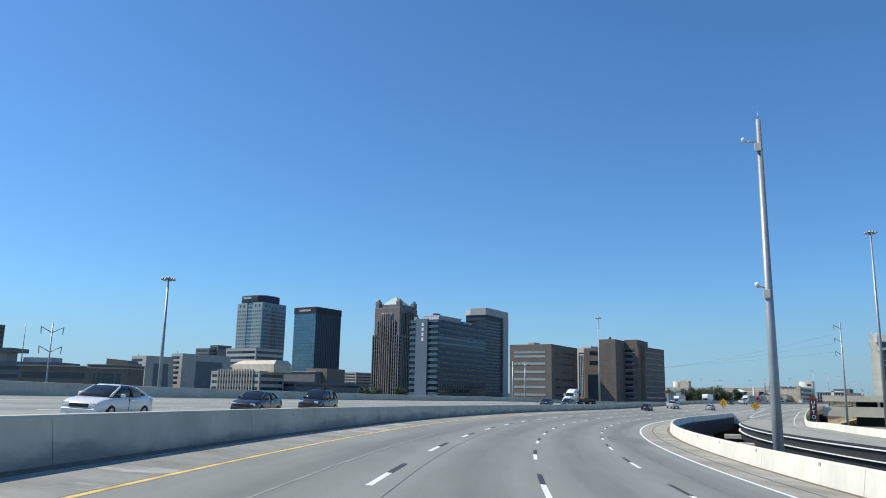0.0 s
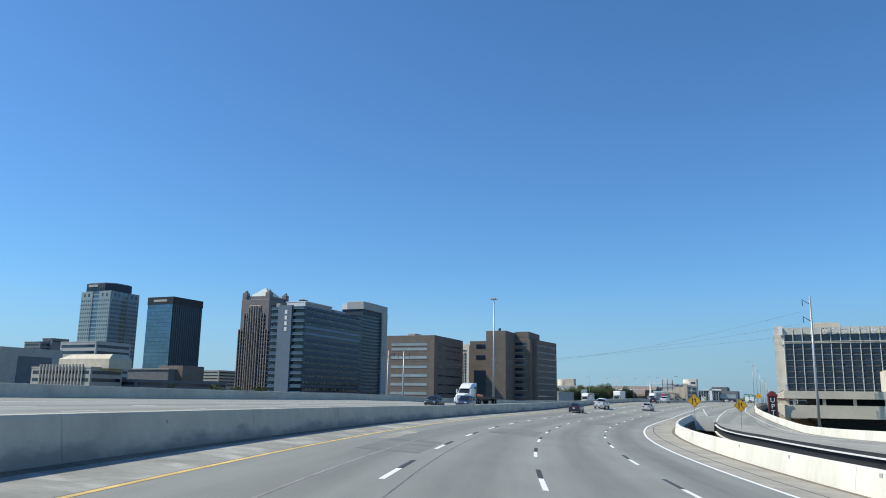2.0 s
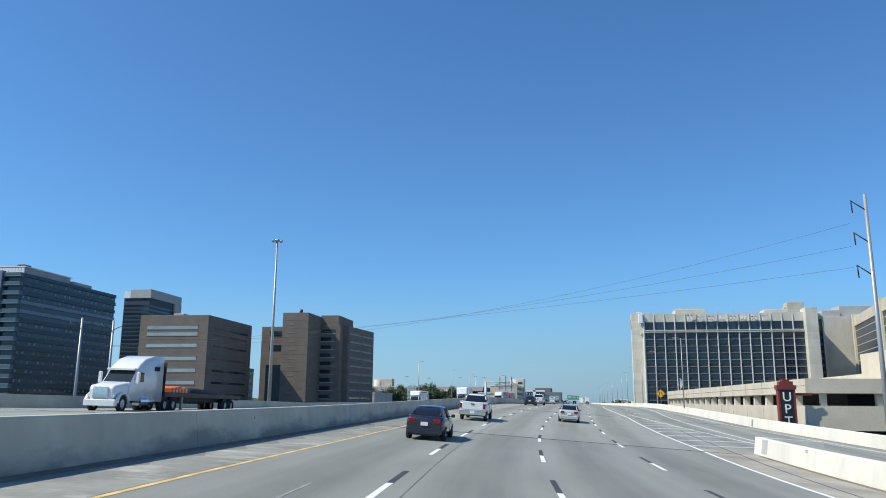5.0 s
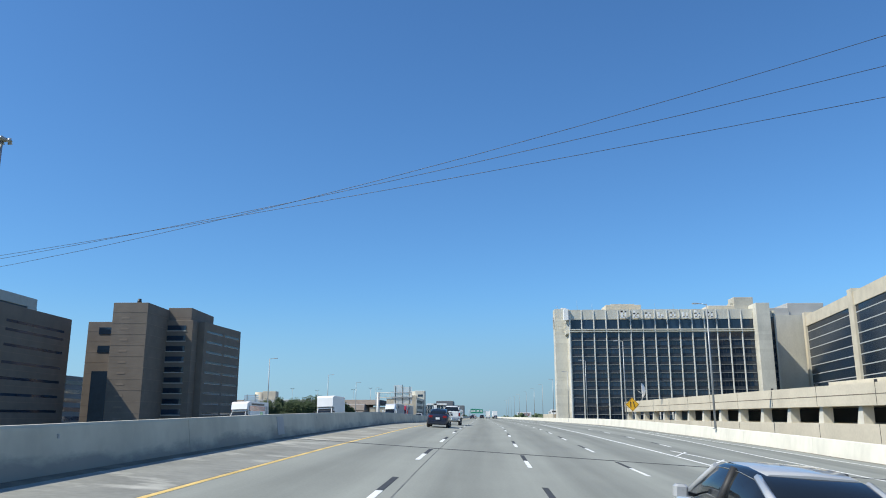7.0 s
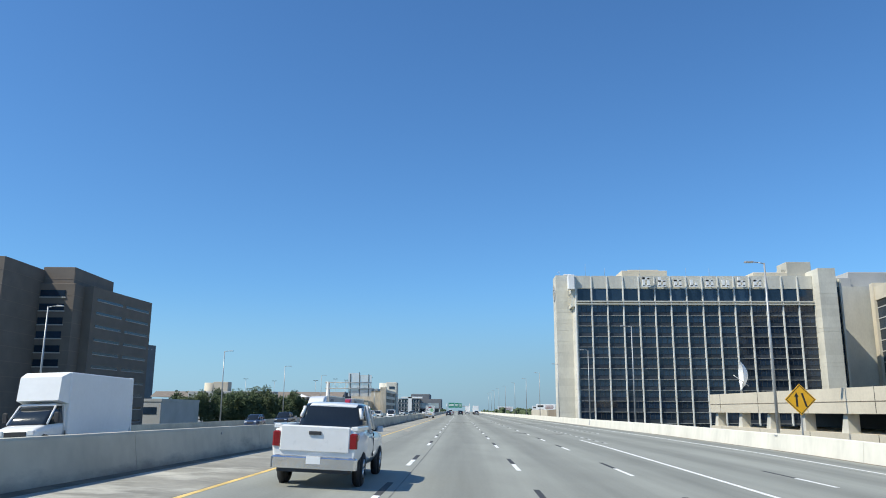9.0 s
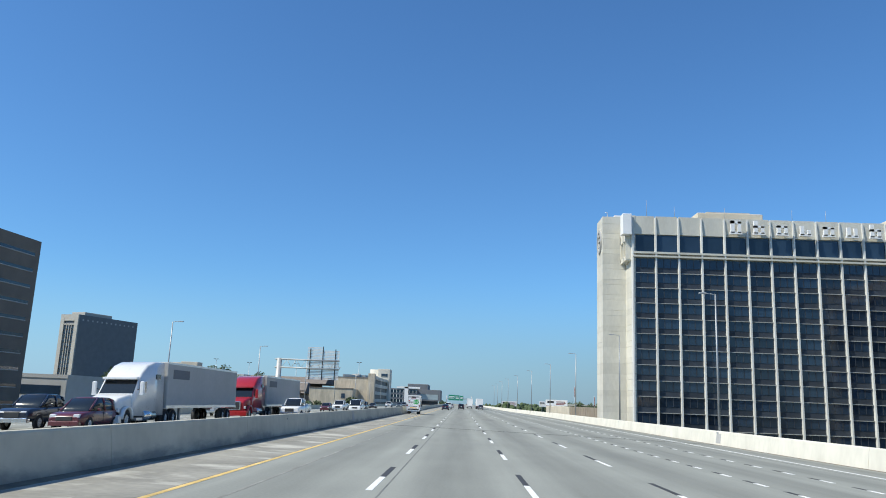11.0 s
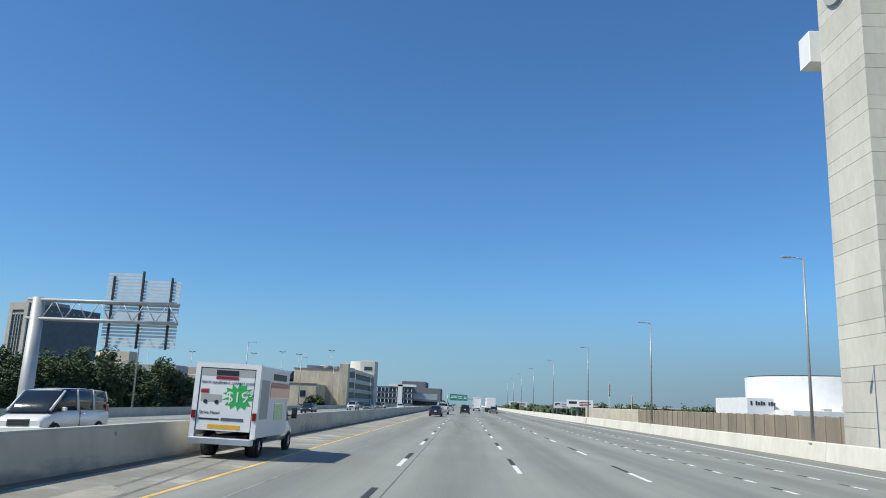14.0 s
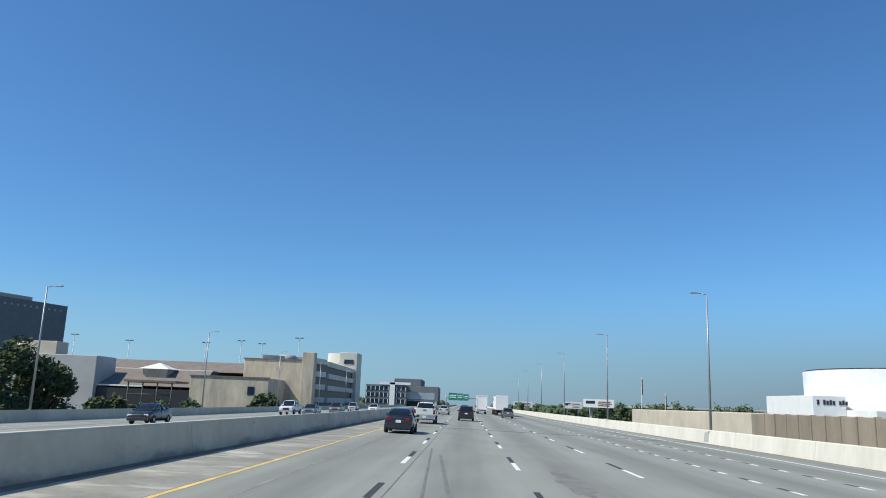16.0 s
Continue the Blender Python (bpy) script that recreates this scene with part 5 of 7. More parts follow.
def granite_tower():
    t = building("granite_tower", -523.0, 431.0, 2.0, "stepped brown granite tower with a pale pyramid crown", "tower")
    H = 112 + UP
    shed_block(t, -3, 39, 0, 40, H - 42, GRANITE)
    part("shaft", Shell().soft(0, 37, -0.6, 38, H - 43, H - 8, 0.2), GRANITE, t)
    part("attic", Shell().soft(2, 35, 1.5, 36, H - 8.2, H - 4, 0.2), GRANITE, t)
    dome = [(1.0, 0.0), (1.0, 1.6), (0.75, 2.6), (0.3, 3.3), (0.08, 3.5)]
    for x, y in ((3.2, 2.6), (33.8, 2.6), (33.8, 34.5), (3.2, 34.5)):
        tr = part("corner_turret", Shell().soft(x - 3, x + 3, y - 3, y + 3, H - 30, H, 0.3), GRANITE, t)
        part("dome", Shell().loft([[(x + 2.3 * r * math.cos(a), y + 2.3 * r * math.sin(a), H + z - 0.02) for a in (2 * math.pi * i / 12 for i in range(12))] for r, z in dome]), TEAL_STONE, tr)
    part("pyramid_roof", Shell().loft([[(6, 4, H - 4.1), (31, 4, H - 4.1), (31, 33, H - 4.1), (6, 33, H - 4.1)], [(17.5, 17, H + 7), (19.5, 17, H + 7), (19.5, 20, H + 7), (17.5, 20, H + 7)]], smooth=False), mat("pale_green_roof", (0.40, 0.47, 0.45), 0.5, vary=0.12, size=0.3), t, "pale glazed pyramid roof")
    pier = mat("granite_pier", (0.30, 0.27, 0.25), 0.7, vary=0.1, size=0.2)
    for k in range(13):                        # front: piers and dark strips, rising towards the middle
        u = -1.4 + 3.2 * k
        mid = abs(k - 6)
        top = H - 41 if u < 1 or u > 35 else H - (15, 15, 17, 23, 23, 40, 41)[mid]
        part("pier", Shell().soft(u - 0.55, u + 0.55, -1.6 if mid > 2 else -2.6, 1, 0, top, 0.2), pier, t)
        part("window_strip", Shell().box(u + 0.75, u + 2.4, -0.85, 0.3, 5, top - 3), GLASS, t)
        for j in range(24):
            z = top - 7 - 4.4 * j
            if z > 6:
                part("spandrel", Shell().box(u + 0.75, u + 2.4, -1.0, 0.3, z, z + 1.1), GRANITE, t)
    part("centre_gable", Shell().soft(10.0, 27.0, -1.4, 3, H - 30, H - 14.5, 0.8), GRANITE, t)
    for k in range(10):
        part("pier", Shell().soft(36.8 if k else 38.8, 39.7, 2 + 3.8 * k, 3.2 + 3.8 * k, 0, H - (12 if 2 < k < 7 else 40), 0.2), GRANITE, t)
        part("window_strip", Shell().box(38.6, 39.25, 3.5 + 3.8 * k, 5.4 + 3.8 * k, 5, H - 44), GLASS, t)
        part("window_strip", Shell().box(36.8, 37.2, 3.5 + 3.8 * k, 5.4 + 3.8 * k, H - 42, H - 14), GLASS, t)
    return t


granite_tower()


def plain_office(name, x, y, turn, W, D, top, material, floors, label, win=GLASS, base=GZ, rows=3.6, side=True, gap=1.4):
    t = building(name, x, y, turn, label, "building")
    H = top + UP
    shed_block(t, 0, W, 0, D, H, material)
    part("parapet", Shell().box(-0.15, W + 0.15, -0.15, 0.15, H - 0.6, H + 0.3).box(W - 0.15, W + 0.15, 0.15, D, H - 0.6, H + 0.3), material, t)
    for k in range(floors):
        z = H - rows * (k + 1) + 0.4
        if z < 0.3:
            break
        part("window_band", Shell().box(gap, W - gap, -0.08, 0.3, z, z + rows * 0.45), win, t)
        if side:
            part("window_band", Shell().box(W - 0.3, W + 0.08, gap, D - gap, z, z + rows * 0.45), win, t)
    return t


def striped_office(name, x, y, W, D, top, label):
    """Battered pale block: striped narrow front, darker flank with one big glazed bay."""
    t = building(name, x - W, y, 0, label, "building")
    H = top + UP
    part("wall", Shell().hexa([(-1.5, -1.5, 0), (W + 1.5, -1.5, 0), (W + 1.5, D + 1.5, 0), (-1.5, D + 1.5, 0), (0, 0, H), (W, 0, H), (W, D, H), (0, D, H)]), STONE, t)
    for k in range(6):
        z = H - 4.4 - 4.2 * k
        o = 1.5 * (H - z) / H
        part("window_band", Shell().box(0.6, W * 0.75, -o - 0.12, 1, z, z + 2.0), GLASS, t)
    o = 1.5
    part("glazed_bay", Shell().hexa([(W - 1, D * 0.25, 2), (W + 1.55, D * 0.25, 2), (W + 1.55, D * 0.85, 2), (W - 1, D * 0.85, 2), (W - 1, D * 0.28, H - 6), (W + 0.45, D * 0.28, H - 6), (W + 0.45, D * 0.82, H - 6), (W - 1, D * 0.82, H - 6)]), GREY_SLAB, t)
    part("aerial", Shell().tube((W * 0.3, 2, H - 0.1), (W * 0.3, 2, H + 3), 0.15, 0.1, 6), DARK, t)
    return t


striped_office("striped_office", -478.5, 80, 18.8, 25.7, 27.6, "pale battered office block with striped front and shaded flank")
striped_office("striped_office", -479.5, 115.7, 14.4, 52, 31.3, "longer pale battered office block with a dark glazed bay")
plain_office("dark_office", -588, 217, 0, 20, 22, 42.9, GREY_SLAB, 2, "dark grey office block behind paler ones")
plain_office("dark_office", -577, 226, 0, 12, 18, 46.5, GREY_SLAB, 1, "dark grey rooftop block behind paler offices")
t = plain_office("castellated_hall", -412, 90, 0, 52, 25, 15.5, STONE, 4, "stone civic hall with upright ribs along its front", rows=4.6)
for k in range(14):
    part("rib", Shell().box(8 + k * 2.85, 8.8 + k * 2.85, -0.9, 0.2, 8, 17.2 + UP), STONE, t)
part("upper_hall", Shell().loft([[(14, 8, 15 + UP), (58, 8, 15 + UP), (58, 26, 15 + UP), (14, 26, 15 + UP)], [(14, 8, 21 + UP), (58, 8, 21 + UP), (58, 26, 21 + UP), (14, 26, 21 + UP)], [(20, 12, 24 + UP), (56, 12, 24 + UP), (56, 24, 24 + UP), (20, 24, 24 + UP)]], smooth=False), CREAM, t)
plain_office("banded_podium", -533, 209, 0, 41.5, 37, 41.5, GREY_LIGHT, 7, "banded pale office podium below a tower", rows=5.2)
plain_office("flat_roofed_hall", -379, 118, 0, 28, 88, 8.6, GREY_SLAB, 1, "low dark flat-roofed hall below the towers")
plain_office("stone_block", -604, 468, 0, 24, 40, 27, STONE, 5, "small stone building at the foot of the towers")
plain_office("beige_block", -600, 545, 0, 26, 40, 36, STONE, 9, "beige old office building between the towers", rows=4.2)
plain_office("small_dark_office", -190, 190, 2, 22, 30, 17, GREY_SLAB, 5, "small grey office building with punched windows")
t = plain_office("brown_lowrise", -303, -114, 32, 32, 22, 11.2, BROWN, 1, "low brown building with a pale roof edge", rows=6)
part("roof_edge", Shell().box(-1, 33, -1, 23, 11.0 + UP, 11.5 + UP), GREY_LIGHT, t)
t = plain_office("brick_hall", -276, -97.2, 32, 19, 18, 12.0, BROWN, 0, "dark brick hall with a pale cornice and tall dark windows")
part("cornice", Shell().box(-0.5, 19.5, -0.5, 18.5, 10.4 + UP, 10.9 + UP).box(-0.5, 19.5, -0.5, 18.5, 12.0 + UP, 12.35 + UP), STONE, t)
for x0, x1 in ((3.0, 3.8), (4.6, 6.2), (7.0, 12.5), (13.4, 15.6)):
    part("window", Shell().box(x0, x1, -0.06, 0.3, 2, 8.2 + UP), GLASS, t)
part("roof_hood", Shell().loft([[(7, 3, 12.3 + UP), (18, 3, 12.3 + UP), (18, 15, 12.3 + UP), (7, 15, 12.3 + UP)], [(7, 3, 15.2 + UP), (16.5, 3, 14.4 + UP), (16.5, 15, 14.4 + UP), (7, 15, 15.2 + UP)]], smooth=False), BROWN_BAND, t)
t = plain_office("grey_lowrise", -392, -98, 32, 52, 26, 14.5, GREY_SLAB, 2, "low grey flat building with a raised roof slab", rows=4.5)
part("roof_slab", Shell().box(4, 25, 2, 20, 20.0 + UP, 22.3 + UP), GREY_SLAB, t)
part("roof_stub", Shell().box(7, 21, 6, 16, 14.4 + UP, 20.0 + UP), STONE, t)
part("roof_unit", Shell().soft(30, 46, 6, 18, 14.5 + UP, 17.6 + UP, 0.2), GREY_LIGHT, t)
part("radio_mast", Shell().tube((27, 10, 14 + UP), (27, 10, 36 + UP), 0.3, 0.15, 6), STEEL, t)
plain_office("far_dark_tower", -682, 45, 0, 35, 8, 55, BROWN, 12, "far brown tower at the edge of downtown", rows=4.2)

# ---- slab tower on the left of the straight ----
def grey_slab_tower():
    t = building("grey_slab_tower", -383.5, 728.0, -20, "dark grey windowless slab tower with an arched stair end", "tower")
    H = 70 + UP
    shed_block(t, 0, 22, 0, 75, H, GREY_SLAB)
    part("penthouse", Shell().soft(3, 20, 8, 42, H, H + 3.2, 0.3), STONE, t)
    for x in (0.0, 17.6):
        part("end_pier", Shell().box(x, x + 4.4, -1.2, 0.5, 0, H), STONE, t)
    for x in (8.0, 11.0, 14.0):
        part("end_rib", Shell().box(x - 0.35, x + 0.35, -0.9, 0.4, 0, H - 8.6), STONE, t)
    part("end_band", Shell().box(4.4, 17.6, -1.1, 0.4, H - 6, H), STONE, t)
    for k in range(16):
        part("end_window", Shell().box(5, 17, -0.5, 0.3, H - 14 - 4 * k, H - 11.4 - 4 * k), GLASS, t)
    part("end_arch", Shell().prism([(4, -0.9), (18, -0.9), (18, 0.2), (4, 0.2)], H - 10, H - 8.6), STONE, t)
    for k in range(12):
        part("vent", Shell().box(22, 22.15, 4 + 5.8 * k, 5.6 + 5.8 * k, H - 5.5, H - 4), GREY_LIGHT, t)
    return t


grey_slab_tower()


# ---- mall and parking house on the left ----
def mall():
    t = building("shopping_mall", -160, 392, 0, "sprawling low mall with brown hipped roofs and stained tan walls", "mall")
    # local = world + (160, -392, 9)
    H = UP
    part("wall", Shell().box(0, 84, 0, 40, 0, H + 5.5), TAN, t)
    roof = Shell()
    roof.loft([[(-4, -14, H + 3.6), (86, -14, H + 3.6), (86, 40, H + 3.6), (-4, 40, H + 3.6)], [(4, 2, H + 8.8), (84, 2, H + 8.8), (84, 40, H + 8.8), (4, 40, H + 8.8)]], smooth=False)
    part("roof", roof, ROOF_TILE, t, "brown shingled slope")
    part("roof", Shell().loft([[(-20, 6, H + 8.6), (92, 6, H + 8.6), (92, 60, H + 8.6), (-20, 60, H + 8.6)], [(-20, 14, H + 11.9), (92, 14, H + 11.9), (92, 60, H + 11.9), (-20, 60, H + 11.9)]], smooth=False), ROOF_TILE, t)
    part("gutter", Shell().box(-4, 70, -14.3, -14.0, H + 3.3, H + 3.7).box(4, 84, 1.6, 2.0, H + 8.5, H + 8.9), WHITE, t)
    for x in (30, 66):
        cup = part("cupola", Shell().box(x, x + 7, -6, 1, H + 5, H + 8.6), TAN, t)
        part("cupola_roof", Shell().loft([[(x - 1, -7, H + 8.6), (x + 8, -7, H + 8.6), (x + 8, 2, H + 8.6), (x - 1, 2, H + 8.6)], [(x + 3.2, -2.8, H + 10.4), (x + 3.8, -2.8, H + 10.4), (x + 3.8, -2.2, H + 10.4), (x + 3.2, -2.2, H + 10.4)]], smooth=False), WHITE, cup)
    # tan blocks near the road
    part("wall", Shell().soft(102, 119, -28, -20.5, 0, H + 11.5, 0.1), TAN, t, "stained tan stucco wall")
    part("wall", Shell().soft(94, 113, -44, -28, 0, H + 6.2, 0.1), TAN, t)
    part("pillar", Shell().soft(117.5, 120.6, -29.5, -26, 0, H + 13.6, 0.1), TAN, t)
    part("coping", Shell().box(101.8, 119.2, -28.2, -27.8, H + 11.4, H + 11.7), BROWN, t)
    part("coping", Shell().box(93.8, 113.2, -44.2, -43.8, H + 6.1, H + 6.4), BROWN, t)
    for z in (2.2, -2.2):
        part("window", Shell().box(108, 109.6, -44.12, -43.7, z + H, z + H + 1.9), GLASS, t)
    part("tank", Shell().tube((110, -14, H + 11.4), (110, -14, H + 13.4), 2.2, 2.2, 20), STONE, t)
    # glazed canopy frame
    cf = Shell()
    for x in (80, 83.5, 87, 90.5):
        cf.tube((x, -46, 0), (x, -46, H + 4.2), 0.16, 0.16, 8)
    cf.tube((80, -46, H + 4.2), (90.5, -46, H + 4.2), 0.16, 0.16, 8).tube((80, -46, H + 1.4), (90.5, -46, H + 1.4), 0.14, 0.14, 8)
    part("canopy_frame", cf, DARK, t)
    part("canopy_roof", Shell().box(79, 91.5, -46.5, -38, H + 4.2, H + 4.7), BROWN, t)
    part("dark_shopfront", Shell().box(30, 94, -14.5, -13.5, 0, H + 2.8), DARK, t)
    return t


mall()


def round_towers():
    t = building("round_tower", -151, 433, 0, "pale round concrete stair tower beside a taller block", "tower")
    part("drum", Shell().tube((-6, 0, 0), (-6, 0, 17.8 + UP), 3.2, 3.2, 24), CREAM, t)
    part("block", Shell().soft(-3.2, 6, -2, 6, 0, 18.4 + UP, 0.1), CREAM, t)
    return t


round_towers()
for x, y, z in ((-128, 410, 21), (-112, 415, 20), (-88, 420, 20.5), (-76, 420, 21.5), (-70, 424, 21), (-52, 400, 21.5)):
    t = thing("parking_lamp", pose(x, y, GZ), "slender twin-headed parking lot lamp on the roof deck", "lamp", "parking lamps")
    part("pole", Shell().tube((0, 0, 0), (0, 0, z + UP - 1.5), 0.14, 0.1, 8), STEEL, t)
    for sx in (-1, 1):
        part("lamp_head", Shell().soft(min(sx * 0.3, sx * 1.3), max(sx * 0.3, sx * 1.3), -0.3, 0.3, z + UP - 1.6, z + UP - 1.35, 0.05), DARK, t)
    part("crossbar", Shell().tube((-0.6, 0, z + UP - 1.6), (0.6, 0, z + UP - 1.6), 0.06, 0.06, 6), STEEL, t)


def parking_house():
    t = building("parking_house", -41.5, 372, 0, "grey concrete parking house with curved ramp levels and stair tower", "parking deck")
    H = UP
    part("core", Shell().box(-14, -1.2, 2, 80, 0, H + 12.0), DARK, t)
    for k in range(6):
        z = H + 11.6 - 3.6 * k
        pts = []
        for i in range(13):
            a = -math.pi / 2 + math.pi * i / 12
            pts.append((-6 + 6.5 * math.cos(a), 16 + 10 * math.sin(a)))
        poly = [(-14, 0)] + [(x, y) for x, y in pts] + [(-0.6, 28), (-0.6, 80), (-14, 80)]
        part("deck_level", Shell().prism(poly, z, z + 1.5), CONCRETE, t)
    part("stair_tower", Shell().soft(-6.5, 0.4, 80, 92, 0, H + 19.3, 0.15), CONCRETE, t)
    part("stair_drum", Shell().tube((-8, 84, 0), (-8, 84, H + 18.9), 3.4, 3.4, 20), CONCRETE, t)
    for k in range(6):
        part("stair_window", Shell().box(-4.5, -1.0, 79.8, 80.2, H + 15 - 3.6 * k, H + 16.6 - 3.6 * k), GLASS, t)
    return t


parking_house()


def glass_office():
    t = building("glass_office", -58.0, 600.0, 0, "grey glass office building with white frames and a dark upper wing", "office building")
    H = UP
    shed_block(t, 0, 24, 10, 50, H + 11.2, GREY_SLAB)
    part("white_frame", Shell().box(14, 17, 9, 10.2, 0, H + 12.6).box(8, 26, 9, 10.2, H + 11.4, H + 12.8), WHITE, t)
    for k in range(5):
        part("window_band", Shell().box(0.5, 23.5, 9.8, 10.2, H + 8.0 - 3.6 * k, H + 10.2 - 3.6 * k), GLASS_BLUE, t)
        for j in range(10):
            part("mullion", Shell().box(0.4 + 2.5 * j, 0.75 + 2.5 * j, 9.6, 10, H + 8.0 - 3.6 * k, H + 10.2 - 3.6 * k), WHITE, t)
    part("upper_wing", Shell().soft(20, 42, 12, 50, H + 2.5, H + 11.0, 0.1), GREY_SLAB, t, "dark cantilevered upper wing")
    part("upper_roof", Shell().soft(16, 32, 14, 50, H + 11, H + 15.2, 0.3), GREY_SLAB, t)
    part("curtain_glass", Shell().box(24, 40, 11.85, 12.1, H + 3.6, H + 7.4), GLASS_PALE, t)
    part("undercroft", Shell().box(22, 40, 16, 48, 0, H + 2.5), GLASS, t)
    return t


glass_office()


# ---- right-hand side beyond the hotel ----
def arena():
    t = building("arena", 162, 450, 0, "white curved arena hall with a low white entrance wing", "arena")
    H = UP
    n = 96
    ring = lambda z, r: [(r * math.cos(2 * math.pi * i / n), r * 0.9 * math.sin(2 * math.pi * i / n), z) for i in range(n)]
    part("drum", Shell().loft([ring(H + 2.5, 36.2), ring(H + 17.8, 36.6), ring(H + 18.4, 36.6), ring(H + 18.6, 35.4)], smooth=False), WHITE, t)
    part("base", Shell().loft([ring(0, 35), ring(H + 2.6, 35)], smooth=False), GREY_LIGHT, t)
    part("entrance_wing", Shell().soft(-45, -34, -20, 20, 0, H + 9.2, 0.1).soft(-34, 44, -39, -20, 0, H + 4.6, 0.1), WHITE, t)
    for k in range(10):                       # its name as plain bars
        if k != 1 and k != 6:
            part("name_bar", Shell().box(-43.6 + k * 1.05, -42.9 + k * 1.05, -20.15, -19.95, H + 6.2, H + 7.8 - 0.3 * (k % 2)), DARK, t)
    for k, (x, w, h) in enumerate(((-20, 3.0, 1.0), (-12, 1.6, 2.2), (-3, 5.0, 0.8), (10, 2.4, 1.2))):
        part("roof_unit", Shell().soft(x, x + w, -34, -31, H + 4.58, H + 4.6 + h, 0.1), GREY_LIGHT, t)
    part("roof_trim", Shell().loft([ring(H + 18.55, 35.6), ring(H + 18.95, 35.6)], smooth=False), DARK, t)
    return t


arena()

wall_r = tagged(new("wall_roadside"), "tan precast roadside wall of upright panels", "wall", kind="structure")
for k in range(31):
    y = 166 + 3.0 * k
    part("panel", Shell().soft(34.3, 34.7, y + 0.06, y + 2.94, GZ, 2.1, 0.04), WALL_BROWN, wall_r)
    part("post", Shell().box(34.2, 34.8, y - 0.12, y + 0.06, GZ, 2.15), WALL_BROWN, wall_r)
block_r = Shell().soft(34.0, 60, 259.5, 325, GZ, 2.2, 0.1)
tagged(part("low_flat_building", block_r, CREAM), "low cream flat-topped building beside the parapet", "building")


def billboard(x, y, z0, w, h, turn=0):
    t = thing("billboard", pose(x, y, GZ, 0, 0, turn), "white roadside billboard with dark lettering on steel legs", "billboard", "billboards")
    part("board", Shell().soft(-w / 2, w / 2, -0.2, 0.2, z0 + UP, z0 + h + UP, 0.05), WHITE, t)
    for k, (x0, x1, zz, hh) in enumerate(((-0.42, -0.12, 0.45, 0.35), (-0.02, 0.38, 0.62, 0.12), (-0.02, 0.42, 0.40, 0.12), (-0.02, 0.36, 0.18, 0.12))):
        part("print_bar", Shell().box(x0 * w, x1 * w, -0.25, -0.19, z0 + UP + zz * h, z0 + UP + (zz + hh) * h), DARK if k == 0 else SIGN_RED, t)
    for sx in (-0.3, 0.3):
        part("leg", Shell().tube((sx * w, 0.3, 0), (sx * w, 0.3, z0 + UP + h * 0.9), 0.22, 0.22, 8), STEEL, t)
    return t


billboard(66, 551, 2.6, 15.0, 4.0, -12)
billboard(60, 975, 0.6, 20, 6, 0)
billboard(82, 760, 1.5, 14, 5, 0)


def flag_pole(x, y, top):
    t = thing("flag_pole", pose(x, y, GZ), "white flag pole with a furled striped flag", "flag pole", "flag poles")
    part("pole", Shell().tube((0, 0, 0), (0, 0, top - GZ), 0.1, 0.05, 8), WHITE, t)
    part("flag", Shell().loft([[(0.05, 0, z), (0.35 + 0.1 * math.sin(z), 0.12, z), (0.45, -0.08, z), (0.15, -0.12, z)] for z in (top - GZ - 6, top - GZ - 4, top - GZ - 2, top - GZ - 0.6)], smooth=True), SIGN_RED, t)
    return t


flag_pole(62, 440, 13.5)
flag_pole(78, 470, 9)

# sign gantry over the oncoming lanes, seen from behind
def gantry():
    t = thing("sign_gantry", pose(-37.5, 171.0, GZ), "steel cantilever sign gantry seen from behind its slatted signs", "sign gantry")
    part("column", Shell().tube((0, 0, 0), (0, 0, 9.6 + UP), 0.72, 0.52, 18), GALV, t)
    for z in (9.4, 7.75):
        part("chord", Shell().tube((-0.8, -0.3, z + UP), (12.3, -0.3, z + UP), 0.13, 0.13, 8).tube((-0.8, 0.5, z + UP), (12.3, 0.5, z + UP), 0.13, 0.13, 8), GALV, t)
    for k in range(12):
        x = 0.6 + k * 1.0
        a, b = (9.4, 7.75) if k % 2 else (7.75, 9.4)
        part("brace", Shell().tube((x, -0.3, a + UP), (x + 1.0, -0.3, b + UP), 0.05, 0.05, 6), GALV, t)
    for x0, x1, z0, z1 in ((5.6, 8.6, 5.6, 12.4), (8.6, 12.2, 5.6, 11.7)):
        n = int((z1 - z0) / 0.3)
        for k in range(n):
            z = z0 + k * 0.3 + UP
            part("slat", Shell().box(x0, x1, 0.62, 0.68, z, z + 0.2), SLAT, t)
    for x in (6.2, 8.8, 11.4):
        part("upright", Shell().box(x - 0.09, x + 0.09, 0.5, 0.62, 5.5 + UP, (12.3 if x == 8.8 else 11.8) + UP), DARK, t)
    return t


gantry()


def green_gantry():
    t = thing("overhead_sign", pose(*at(600, -6), 0, 0, 0), "green overhead direction signs on a distant gantry", "road sign")
    part("beam", Shell().box(-5, 14, 0.2, 0.6, 4.6, 5.2), STEEL, t)
    for x in (-5, 14):
        part("post", Shell().tube((x, 0.4, -0.3), (x, 0.4, 7.2), 0.3, 0.25, 10), STEEL, t)
    for x0, x1, h in ((-3.6, 1.2, 4.1), (1.4, 4.6, 3.9), (4.8, 7.6, 3.6)):
        b = part("sign_panel", Shell().soft(x0, x1, -0.1, 0.2, 3.6, 3.6 + h, 0.03), SIGN_GREEN, t)
        for z in (0.35, 0.6):
            part("text_bar", Shell().box(x0 + 0.5, x1 - 0.5, -0.14, -0.09, 3.6 + h * z, 3.6 + h * (z + 0.12)), WHITE, b)
    return t


green_gantry()


